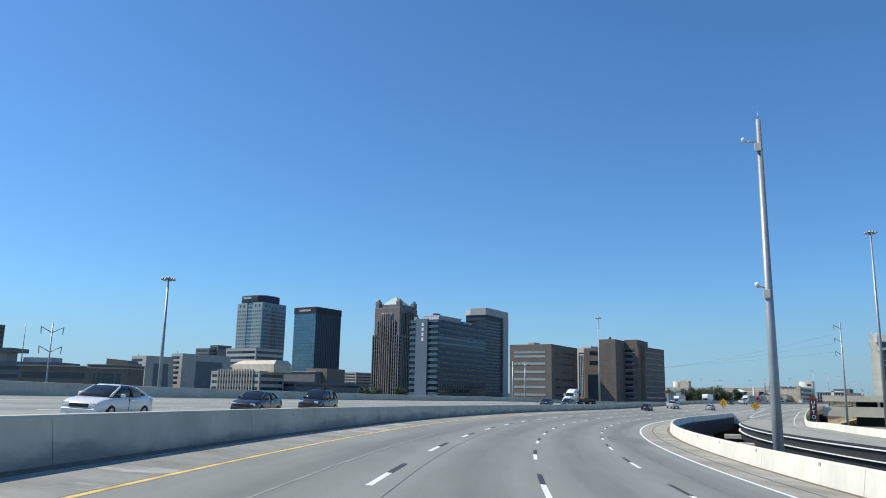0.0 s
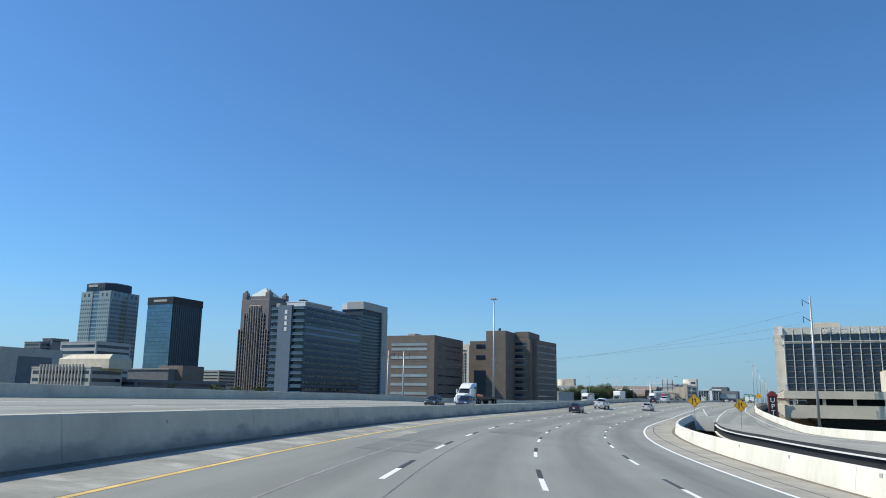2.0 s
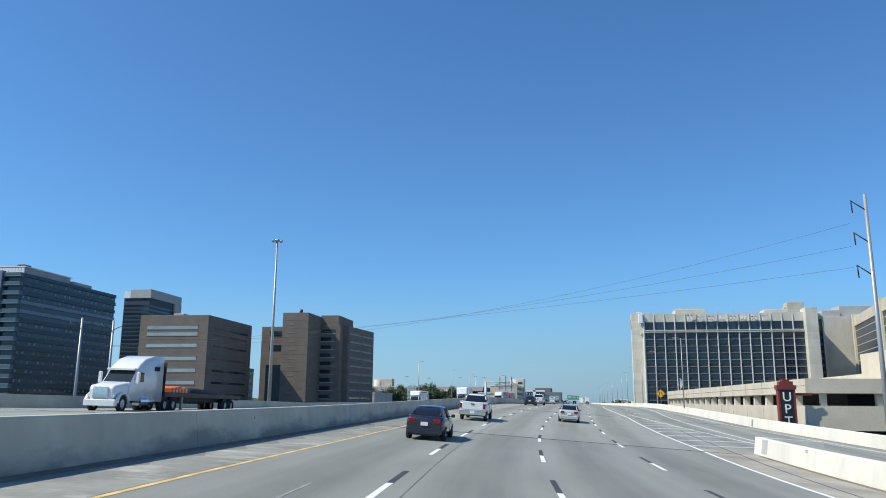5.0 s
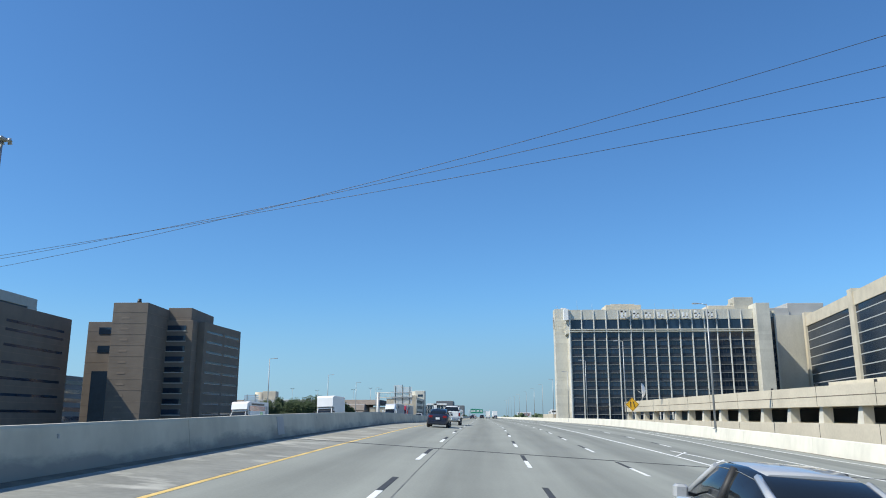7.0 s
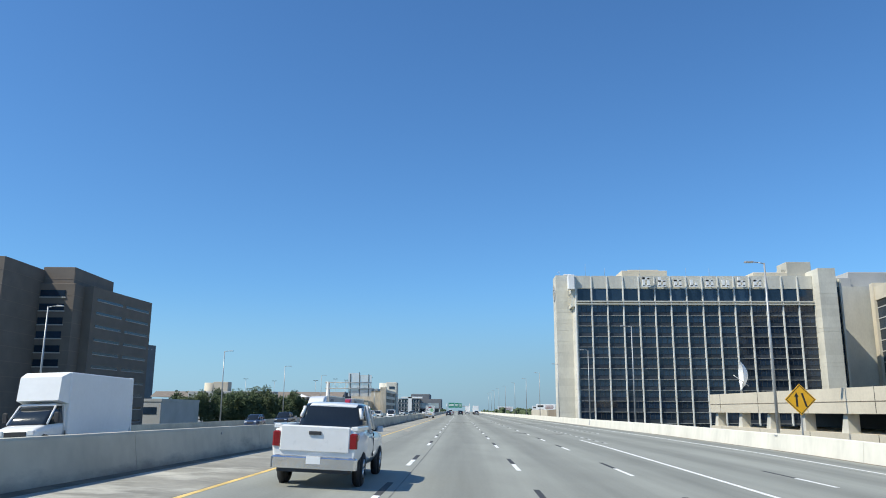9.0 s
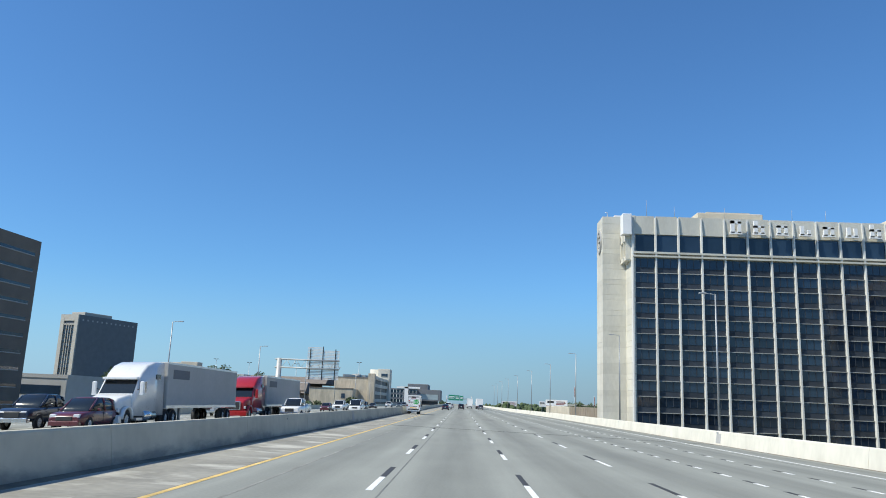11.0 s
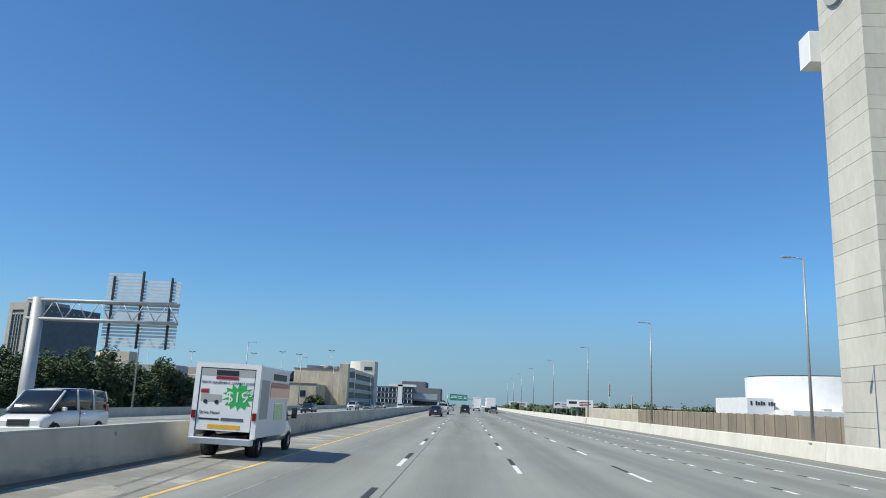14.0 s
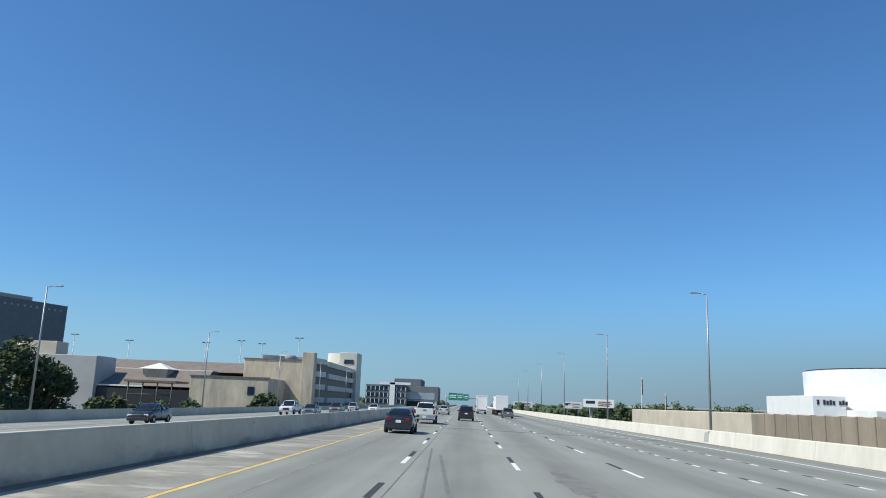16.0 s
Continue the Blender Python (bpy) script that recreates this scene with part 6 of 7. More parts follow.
# ---- trees ----
def leafy(shell, centre, radius, count, leaf, rng):
    for _ in range(count):
        v = Vector((rng.gauss(0, 1), rng.gauss(0, 1), rng.gauss(0, 1))).normalized()
        p = Vector(centre) + v * radius * (0.45 + 0.62 * rng.random()) * (0.75 + 0.5 * noise.noise(Vector(centre) * 0.7 + v * 1.6))
        u = Vector((rng.gauss(0, 1), rng.gauss(0, 1), rng.gauss(0, 0.6))).normalized()
        w = u.orthogonal().normalized()
        a = leaf * rng.uniform(0.6, 1.3)
        shell.put([p - u * a, p - w * a * 0.6 + v * a * 0.2, p + u * a, p + w * a * 0.6 + v * a * 0.2], [(0, 1, 2, 3)])


def tree(x, y, ht, spread_r, base=GZ, material=LEAF, count=900, leaf=0.45, seed=1):
    rng = random.Random(seed)
    t = thing("tree", pose(x, y, base), "leafy dark green broadleaf tree", "tree", "street trees")
    tr = Shell()
    top = Vector((0, 0, ht * 0.45))
    tr.tube((0, 0, 0), top, 0.04 * ht, 0.025 * ht, 9)
    crown = Shell()
    for i in range(15):
        a = i * 2.4
        tip = Vector((math.cos(a) * spread_r * 0.62 * rng.uniform(0.6, 1.1), math.sin(a) * spread_r * 0.62 * rng.uniform(0.6, 1.1), ht * rng.uniform(0.30, 0.86)))
        tr.tube(top * rng.uniform(0.7, 1.0), tip, 0.014 * ht, 0.005 * ht, 6)
        leafy(crown, tip, spread_r * rng.uniform(0.42, 0.62), count // 15, leaf, rng)
    part("trunk", tr, BARK, t)
    part("crown", crown, material, t)
    return t


rng = random.Random(5)
for k, (x, y, ht, r) in enumerate(((-104, 255, 19, 7), (-96, 262, 20, 7.5), (-88, 268, 18.5, 7), (-82, 276, 20.5, 7), (-112, 262, 18, 6.5), (-74, 284, 19, 6), (-70, 292, 16, 5.5),
                                    (-92, 300, 18, 6), (-62, 316, 9.5, 4), (-68, 310, 9.5, 4.5), (-57, 328, 9.5, 4), (-46.5, 345, 13.5, 3.6), (-98, 288, 19.5, 7), (-87, 296, 18.5, 6.5))):
    tree(x, y, ht, r, material=LEAF if k % 3 else LEAF2, count=9000, leaf=0.36, seed=k + 3)
for k, (x, y, ht, r) in enumerate(((-140, 60, 11, 4), (-250, 75, 14, 6), (-96, 175, 12, 3), (-330, 130, 15, 6), (-300, 180, 16, 6), (-310, 165, 15, 6))):
    tree(x, y, ht, r, count=2200, leaf=0.5, seed=k + 40)

# far woods along the horizon
woods = Shell()
for i in range(2600):
    a = rng.uniform(-0.75, 0.62)
    r = rng.uniform(900, 1500)
    x, y = math.sin(a) * r, math.cos(a) * r
    if -30 < x < 45:
        continue
    h, w = rng.uniform(7, 13.5), rng.uniform(3.5, 8)
    for j in range(5):
        cx, cy, cz = x + rng.uniform(-w, w), y + rng.uniform(-w, w), GZ + h * rng.uniform(0.3, 0.9)
        q = w * rng.uniform(0.35, 0.6)
        n = 6
        ring = lambda rr, zz: [(cx + rr * math.cos(b + j), cy + rr * math.sin(b + j), zz) for b in (2 * math.pi * m / n for m in range(n))]
        woods.loft([ring(q * 0.5, cz - q * 0.9), ring(q, cz - q * 0.1), ring(q * 0.7, cz + q * 0.6), ring(q * 0.15, cz + q * 0.95)])
tagged(part("far_woods", woods, LEAF), "hazy line of woods along the horizon", "woods", kind="stuff")


# low buildings and a distant overpass beyond the parapets
t = plain_office("low_grey_hall", -112, 200, 0, 16, 36, 4.7, GREY_LIGHT, 1, "low grey windowless hall beside the trees", rows=5, side=False)
t = plain_office("low_white_block", -128, 268, 0, 11.5, 16, 3.9, WHITE, 1, "low white block behind the trees", rows=4)


def overpass():
    t = thing("overpass", pose(0, 0, GZ), "long pale concrete overpass far beyond the parapet", "bridge")
    pts = [(70 + 14 * i, 690 - 6 * i, 12.2 + 1.0 * math.sin(math.pi * i / 22)) for i in range(23)]
    rings = [[(x - 3, y, z), (x + 3, y, z), (x + 3, y, z + 1.6), (x - 3, y, z + 1.6)] for x, y, z in pts]
    part("deck", Shell().loft([[(x, y - 5, z), (x, y + 5, z), (x, y + 5, z + 1.0), (x, y - 5, z + 1.0)] for x, y, z in pts], smooth=False), GREY_LIGHT, t)
    for x, y, z in pts[1::3]:
        part("column", Shell().tube((x, y, 0), (x, y, z + 0.1), 0.9, 0.9, 12), GREY_LIGHT, t)
    return t


overpass()
near_woods = Shell()
rw = random.Random(8)
for i in range(500):
    x, y = rw.uniform(95, 430), rw.uniform(560, 820)
    h, w = rw.uniform(12, 17.5), rw.uniform(3.5, 6)
    for j in range(6):
        leafy(near_woods, (x + rw.uniform(-w, w) * 0.6, y + rw.uniform(-w, w) * 0.6, GZ + h * rw.uniform(0.45, 0.85)), w * 0.6, 22, 0.9, rw)
tagged(part("woods", near_woods, LEAF), "dark belt of trees beyond the roadside wall", "woods", kind="stuff")

tagged(part("grey_flat_hall", Shell().soft(-150, -103, 376, 388, GZ, 11.4, 0.15), GREY_LIGHT), "plain grey flat hall in front of round towers", "building")


# ---- vehicles ----
def wheel_parts(parent, x, y, r, w, side):
    n = 20
    prof = ((0.62, -0.5), (0.9, -0.5), (1.0, -0.36), (1.0, 0.36), (0.9, 0.5), (0.62, 0.5))
    ty = Shell()
    ty.loft([[(x + b * w, y + a * r * math.cos(q), r + a * r * math.sin(q)) for q in (2 * math.pi * i / n for i in range(n))] for a, b in prof], caps=False)
    tyre = part("wheel", ty, RUBBER, parent)
    rim = Shell()
    rim.tube((x - 0.3 * w, y, r), (x + side * 0.36 * w, y, r), 0.63 * r, 0.6 * r, 18)
    for i in range(5):
        a = i * 2 * math.pi / 5
        rim.tube((x + side * 0.38 * w, y, r), (x + side * 0.4 * w, y + 0.55 * r * math.cos(a), r + 0.55 * r * math.sin(a)), 0.1 * r, 0.07 * r, 6)
    part("rim", rim, ALU, tyre)
    part("arch", Shell().tube((x - side * 0.2 * w, y, r + 0.02), (x + side * 0.3 * w, y, r + 0.02), r * 1.16, r * 1.16, 20), PLASTIC, parent)


def hull(stations, round_=0.06):
    """Body shell from stations of y, lower z, upper z, half width."""
    rings = []
    for y, z0, z1, w in stations:
        h = z1 - z0
        half = [(w * 0.86, z0), (w * 0.97, z0 + 0.25 * h), (w, z0 + 0.5 * h), (w * 0.985, z0 + 0.78 * h), (w * 0.93, z1 - 0.035), (w * 0.8, z1)]
        rings.append([(x, y, z) for x, z in half] + [(-x, y, z) for x, z in half[::-1]])
    return Shell().loft(rings)


def cabin(stations):
    """Greenhouse from stations of y, base z, top z, half width at base and top."""
    rings = []
    for y, z0, z1, w0, w1 in stations:
        half = [(w0, z0), (w0 * 0.45 + w1 * 0.55, z0 * 0.45 + z1 * 0.55), (w1, z1 - 0.03 * (z1 > z0 + 0.1)), (w1 * 0.85, z1)]
        rings.append([(x, y, z) for x, z in half] + [(-x, y, z) for x, z in half[::-1]])
    return Shell().loft(rings)


SHAPES = {
    "sedan": dict(hull=((-2.3, 0.42, 0.86, 0.74), (-2.2, 0.30, 1.03, 0.82), (-1.6, 0.24, 1.07, 0.89), (-0.8, 0.2, 1.0, 0.9), (0.6, 0.2, 0.97, 0.9), (1.25, 0.22, 0.95, 0.89), (1.95, 0.24, 0.84, 0.86), (2.22, 0.32, 0.72, 0.78), (2.3, 0.4, 0.62, 0.7)),
                  cab=((-1.9, 1.03, 1.05, 0.68, 0.64), (-1.05, 1.0, 1.40, 0.78, 0.58), (-0.5, 0.98, 1.46, 0.81, 0.61), (0.15, 0.97, 1.465, 0.81, 0.61), (0.5, 0.96, 1.41, 0.81, 0.6), (1.3, 0.93, 0.95, 0.76, 0.7)),
                  roof=(-1.0, 0.42), pillars=(-0.35,), wheels=(-1.42, 1.33), r=0.33, tail=(0.58, 0.84, 0.17, 0.13), light=0.64),
    "suv": dict(hull=((-2.3, 0.45, 0.95, 0.8), (-2.24, 0.34, 1.08, 0.87), (-1.6, 0.28, 1.1, 0.93), (-0.6, 0.25, 1.06, 0.94), (0.8, 0.25, 1.04, 0.94), (1.3, 0.28, 1.03, 0.93), (2.0, 0.3, 0.95, 0.9), (2.28, 0.38, 0.82, 0.82), (2.36, 0.45, 0.7, 0.74)),
                cab=((-2.2, 1.06, 1.1, 0.78, 0.74), (-1.85, 1.05, 1.62, 0.82, 0.66), (-1.2, 1.05, 1.72, 0.85, 0.68), (0.0, 1.04, 1.74, 0.85, 0.68), (0.45, 1.03, 1.68, 0.85, 0.67), (1.3, 1.0, 1.02, 0.8, 0.74)),
                roof=(-1.85, 0.4), pillars=(-0.3, -1.3), wheels=(-1.4, 1.45), r=0.37, tail=(0.72, 1.0, 0.10, 0.16), light=0.8),
    "pickup": dict(hull=((-2.9, 0.55, 1.28, 0.93), (-2.85, 0.5, 1.32, 0.98), (-1.0, 0.42, 1.33, 1.0), (-0.8, 0.4, 1.24, 1.0), (0.8, 0.4, 1.2, 1.0), (1.35, 0.42, 1.2, 0.99), (2.5, 0.45, 1.14, 0.96), (2.82, 0.5, 1.0, 0.9), (2.9, 0.55, 0.9, 0.85)),
                   cab=((-0.98, 1.24, 1.3, 0.84, 0.8), (-0.85, 1.22, 1.82, 0.86, 0.7), (-0.5, 1.2, 1.9, 0.88, 0.72), (0.5, 1.19, 1.92, 0.88, 0.72), (0.85, 1.18, 1.85, 0.88, 0.71), (1.6, 1.16, 1.2, 0.84, 0.78)),
                   roof=(-0.85, 0.8), pillars=(0.0,), wheels=(-1.75, 1.85), r=0.4, tail=(0.88, 1.05, 0.1, 0.3), light=0.92),
    "van": dict(hull=((-2.6, 0.45, 1.1, 0.9), (-2.55, 0.4, 1.2, 0.97), (-1.0, 0.35, 1.2, 1.0), (0.8, 0.35, 1.18, 1.0), (1.6, 0.38, 1.12, 0.98), (2.4, 0.42, 0.95, 0.92), (2.6, 0.5, 0.8, 0.84)),
                cab=((-2.55, 1.16, 1.2, 0.9, 0.88), (-2.4, 1.16, 1.95, 0.93, 0.82), (-1.0, 1.16, 2.02, 0.94, 0.84), (0.8, 1.16, 2.0, 0.94, 0.83), (1.1, 1.15, 1.9, 0.93, 0.8), (2.0, 1.08, 1.12, 0.86, 0.8)),
                roof=(-2.4, 1.0), pillars=(-1.2, 0.1), wheels=(-1.7, 1.75), r=0.36, tail=(0.84, 1.2, 0.1, 0.3), light=0.85),
}


def roof_at(cab, y):
    ys = [c[0] for c in cab]
    return float(np.interp(y, ys, [c[2] for c in cab])), float(np.interp(y, ys, [c[4] for c in cab])), float(np.interp(y, ys, [c[1] for c in cab])), float(np.interp(y, ys, [c[3] for c in cab]))


def car(name, shape, paint, m, label, category="car", group="traffic"):
    k = SHAPES[shape]
    t = thing(name, m, label, category, group)
    hl, cab = k["hull"], k["cab"]
    col = PAINTS[paint]
    part("body", hull(hl), col, t)
    part("glasshouse", cabin(cab), CAR_GLASS, t, "dark tinted windows")
    y0, y1 = k["roof"]
    rr = Shell()
    rings = []
    for i in range(7):
        y = y0 + (y1 - y0) * i / 6
        zt, wt, _, _ = roof_at(cab, y)
        rings.append([(-wt - 0.02, y, zt - 0.06), (-wt * 0.8, y, zt + 0.015), (0, y, zt + 0.03), (wt * 0.8, y, zt + 0.015), (wt + 0.02, y, zt - 0.06), (0, y, zt - 0.05)])
    rr.loft(rings)
    part("roof", rr, col, t)
    rear, front = cab[0], cab[-1]
    for sx in (-1, 1):
        # pillars
        for ya, yb in ((y1 - 0.02, front[0] - 0.05), (y0 + 0.02, rear[0] + 0.06)):
            za, wa, _, _ = roof_at(cab, ya)
            zb, wb = roof_at(cab, yb)[0], roof_at(cab, yb)[1]
            part("pillar", Shell().tube((sx * wa, ya, za - 0.03), (sx * (wb + 0.02), yb, zb), 0.045, 0.055, 6), col, t)
        for yp in k["pillars"]:
            zt, wt, zb, wb = roof_at(cab, yp)
            part("pillar", Shell().tube((sx * (wt + 0.005), yp, zt - 0.03), (sx * (wb + 0.005), yp, zb), 0.05, 0.06, 6), col if shape != "sedan" else PLASTIC, t)
        zb, wb = roof_at(cab, front[0] - 0.55)[2:]
        part("mirror", Shell().soft(min(sx * (wb + 0.08), sx * (wb + 0.26)), max(sx * (wb + 0.08), sx * (wb + 0.26)), front[0] - 0.66, front[0] - 0.52, zb + 0.02, zb + 0.17, 0.03), col, t)
        part("mirror_stalk", Shell().tube((sx * (wb - 0.02), front[0] - 0.58, zb + 0.04), (sx * (wb + 0.12), front[0] - 0.58, zb + 0.07), 0.025, 0.025, 6), PLASTIC, t)
        for yw in k["wheels"]:
            wheel_parts(t, sx * (hl[3][3] - 0.11), yw, k["r"], 0.23, sx)
        tx, tz, tw, th = k["tail"]
        yr = hl[0][0] + 0.01
        part("tail_light", Shell().soft(min(sx * (tx - tw), sx * (tx + tw * 0.9)), max(sx * (tx - tw), sx * (tx + tw * 0.9)), yr - 0.04, yr + 0.3, tz - th / 2, tz + th / 2 + 0.04, 0.03), RED_LENS, t)
        yf = hl[-2][0]
        part("headlight", Shell().soft(min(sx * 0.45, sx * 0.78), max(sx * 0.45, sx * 0.78), yf - 0.2, yf + 0.05, k["light"] - 0.08, k["light"] + 0.08, 0.03), CLEAR_LENS, t)
        part("door_handle", Shell().soft(min(sx * hl[3][3] * 0.97, sx * (hl[3][3] + 0.02)), max(sx * hl[3][3] * 0.97, sx * (hl[3][3] + 0.02)), -0.35, -0.15, hl[3][2] - 0.16, hl[3][2] - 0.12, 0.01), CHROME, t)
        part("door_seam", Shell().box(min(sx * (hl[3][3] * 0.97), sx * (hl[3][3] + 0.002)), max(sx * (hl[3][3] * 0.97), sx * (hl[3][3] + 0.002)), -0.012, 0.012, hl[3][1] + 0.2, hl[3][2] - 0.06), PLASTIC, t)
    r = hl[0]
    part("rear_bumper", Shell().soft(-r[3] - 0.04, r[3] + 0.04, r[0] - 0.06, r[0] + 0.25, r[1] - 0.12, r[1] + 0.16, 0.05), CHROME if shape == "pickup" else col, t)
    part("lower_valance", Shell().soft(-r[3] + 0.1, r[3] - 0.1, r[0] - 0.03, r[0] + 0.3, r[1] - 0.2, r[1] - 0.08, 0.03), PLASTIC, t)
    pz = {"sedan": 0.72, "suv": 0.86, "pickup": 0.62, "van": 0.8}[shape]
    part("number_plate", Shell().box(-0.16, 0.16, r[0] - 0.075, r[0] - 0.03, pz - 0.08, pz + 0.08), WHITE, t, "pale unreadable plate")
    if shape == "sedan":
        part("trunk_trim", Shell().soft(-0.42, 0.42, -2.285, -2.2, 0.83, 0.87, 0.01), CHROME, t)
    if shape in ("suv", "van"):
        part("rear_wiper", Shell().tube((0, -2.26, 1.18), (0.3, -2.2, 1.3), 0.015, 0.012, 5), PLASTIC, t)
    if shape == "pickup":
        part("bed_liner", Shell().box(-0.82, 0.82, -2.78, -1.0, 1.2, 1.335), PLASTIC, t)
        for sx in (-1, 1):
            part("bed_rail", Shell().soft(min(sx * 0.8, sx * 0.97), max(sx * 0.8, sx * 0.97), -2.86, -1.0, 1.3, 1.39, 0.02), col, t)
        part("tailgate", Shell().soft(-0.8, 0.8, -2.94, -2.84, 0.82, 1.38, 0.03), col, t)
        part("tailgate_handle", Shell().soft(-0.14, 0.14, -2.97, -2.92, 1.18, 1.26, 0.01), PLASTIC, t)
    f = hl[-1]
    part("front_bumper", Shell().soft(-f[3] - 0.06, f[3] + 0.06, f[0] - 0.25, f[0] + 0.05, f[1] - 0.14, f[1] + 0.1, 0.05), CHROME if shape == "pickup" else col, t)
    part("grille", Shell().soft(-0.42, 0.42, f[0] - 0.1, f[0] + 0.03, f[1] + 0.12, f[2] + 0.06, 0.02), PLASTIC, t)
    return t


def ride(s, d, back=False):
    return lane_pose(s, d, 180 if back else 0)


car("sedan", "sedan", "navy", ride(214.8, -4.0), "dark navy four-door sedan driving along the highway")
car("sedan", "sedan", "navy", ride(-130.2, -3.4), "dark navy sedan leaving the curve near the median")
car("pickup_truck", "pickup", "white", ride(-106.6, -3.5), "white crew-cab pickup truck driving along the highway", "pickup truck")
car("suv", "suv", "black", ride(259.3, 0.1), "black sport utility vehicle far ahead in the middle lane")
car("sedan", "sedan", "silver", ride(297.6, -3.6), "silver sedan far ahead on the highway")
car("suv", "suv", "grey", ride(298.8, 7.2), "grey sport utility vehicle far ahead in the outer lane")
car("suv", "suv", "black", ride(345, -0.2), "small dark vehicle far down the highway")


def semi(m, paint, label, trailer, name="semi_truck"):
    t = thing(name, m, label, "truck", "trucks")
    col = PAINTS[paint]
    # tractor: front at y = 0, rear towards -y
    hood = [(-0.05, 0.75, 1.45, 0.82), (-0.25, 0.7, 1.72, 0.95), (-1.6, 0.7, 1.95, 1.05), (-1.9, 0.7, 2.0, 1.08)]
    part("hood", hull(hood), col, t)
    cab_ = [(-1.55, 0.75, 1.95, 1.1, 1.08), (-1.85, 0.75, 2.0, 1.12, 1.1), (-2.5, 0.7, 2.85, 1.15, 1.05), (-2.9, 0.7, 3.25, 1.17, 1.05), (-3.6, 0.7, 3.7, 1.18, 1.05), (-4.6, 0.7, 3.95, 1.2, 1.1), (-6.0, 0.7, 4.0, 1.2, 1.12)]
    part("cab", cabin(cab_), col, t)
    part("windshield", Shell().hexa([(-1.0, -1.78, 1.98), (1.0, -1.78, 1.98), (1.0, -1.95, 1.9), (-1.0, -1.95, 1.9), (-0.95, -2.42, 2.8), (0.95, -2.42, 2.8), (0.95, -2.6, 2.72), (-0.95, -2.6, 2.72)]), CAR_GLASS, t)
    part("visor", Shell().soft(-1.05, 1.05, -2.5, -2.15, 2.82, 2.96, 0.03), col, t)
    for sx in (-1, 1):
        part("side_window", Shell().box(min(sx * 1.08, sx * 1.165), max(sx * 1.08, sx * 1.165), -3.3, -2.5, 2.05, 2.7), CAR_GLASS, t)
        part("sleeper_window", Shell().box(min(sx * 1.1, sx * 1.19), max(sx * 1.1, sx * 1.19), -5.4, -4.7, 2.9, 3.2), CAR_GLASS, t)
        part("mirror", Shell().soft(min(sx * 1.3, sx * 1.55), max(sx * 1.3, sx * 1.55), -2.15, -1.98, 1.9, 2.7, 0.04), col, t)
        part("mirror_arm", Shell().tube((sx * 1.05, -2.2, 2.2), (sx * 1.4, -2.08, 2.3), 0.025, 0.025, 6), PLASTIC, t)
        part("fender", Shell().loft([[(sx * (1.0 + a), -0.9 + 0.72 * math.cos(q), 0.55 + 0.72 * math.sin(q)) for a in (0.0, 0.24)] + [(sx * (1.24 - a), -0.9 + 0.62 * math.cos(q), 0.55 + 0.62 * math.sin(q)) for a in (0.0, 0.24)] for q in (math.pi * i / 8 for i in range(9))]), col, t)
        part("headlight", Shell().soft(min(sx * 0.7, sx * 1.0), max(sx * 0.7, sx * 1.0), -0.32, -0.08, 0.95, 1.18, 0.04), CLEAR_LENS, t)
        part("fuel_tank", Shell().tube((sx * 0.98, -3.0, 0.72), (sx * 0.98, -4.8, 0.72), 0.32, 0.32, 16), CHROME, t)
        part("step", Shell().box(min(sx * 0.95, sx * 1.22), max(sx * 0.95, sx * 1.22), -2.9, -2.0, 0.45, 0.6), ALU, t)
        wheel_parts(t, sx * 1.02, -0.9, 0.5, 0.3, sx)
        for y in (-6.6, -7.9):
            wheel_parts(t, sx * 0.95, y, 0.5, 0.55, sx)
    part("bumper", Shell().soft(-1.15, 1.15, -0.25, 0.08, 0.35, 0.78, 0.06), col if paint == "white" else PAINTS[paint], t)
    part("grille", Shell().soft(-0.55, 0.55, -0.12, 0.06, 0.85, 1.6, 0.04), CHROME, t)
    part("grille_mesh", Shell().soft(-0.48, 0.48, -0.1, 0.075, 0.92, 1.53, 0.02), PLASTIC if paint == "red" else CHROME, t)
    part("chassis", Shell().box(-0.45, 0.45, -8.6, -0.4, 0.55, 0.85), PLASTIC, t)
    y0 = -5.6 if trailer == "flat" else -6.1
    if trailer == "flat":
        part("headboard", Shell().box(-1.2, 1.2, -6.35, -6.25, 1.2, 3.6), PLASTIC, t)
        tr = part("trailer_deck", Shell().box(-1.25, 1.25, -20.5, -6.3, 1.22, 1.42).box(-1.27, -1.22, -20.5, -6.3, 1.1, 1.44).box(1.22, 1.27, -20.5, -6.3, 1.1, 1.44), DARK, t, "dark flatbed deck")
        for k in range(5):
            part("orange_load", Shell().soft(-0.9, 0.9, -8.6 - k * 0.52, -8.15 - k * 0.52, 1.42, 1.82 + 0.06 * (k % 3), 0.08), PAINTS["orange"], t, "orange bundled load")
        part("tarped_load", Shell().loft([[(-1.0, y, 1.42), (-0.9, y, 1.42 + h), (0, y, 1.47 + h), (0.9, y, 1.42 + h), (1.0, y, 1.42)] for y, h in ((-11, 0.25), (-12, 0.4), (-14, 0.34), (-16, 0.22), (-17.5, 0.1))]), PLASTIC, t, "low dark tarped load")
        part("trailer_beam", Shell().box(-0.6, 0.6, -20.2, -6.6, 0.75, 1.22), PLASTIC, t)
        for k in range(4):
            part("tool_box", Shell().soft(0.55, 1.2, -12.6 - 1.4 * k, -11.5 - 1.4 * k, 0.6, 1.1, 0.04), DARK, t)
        rear = -20.3
    else:
        mt = {"white": WHITE, "grey": GREY_LIGHT}[trailer]
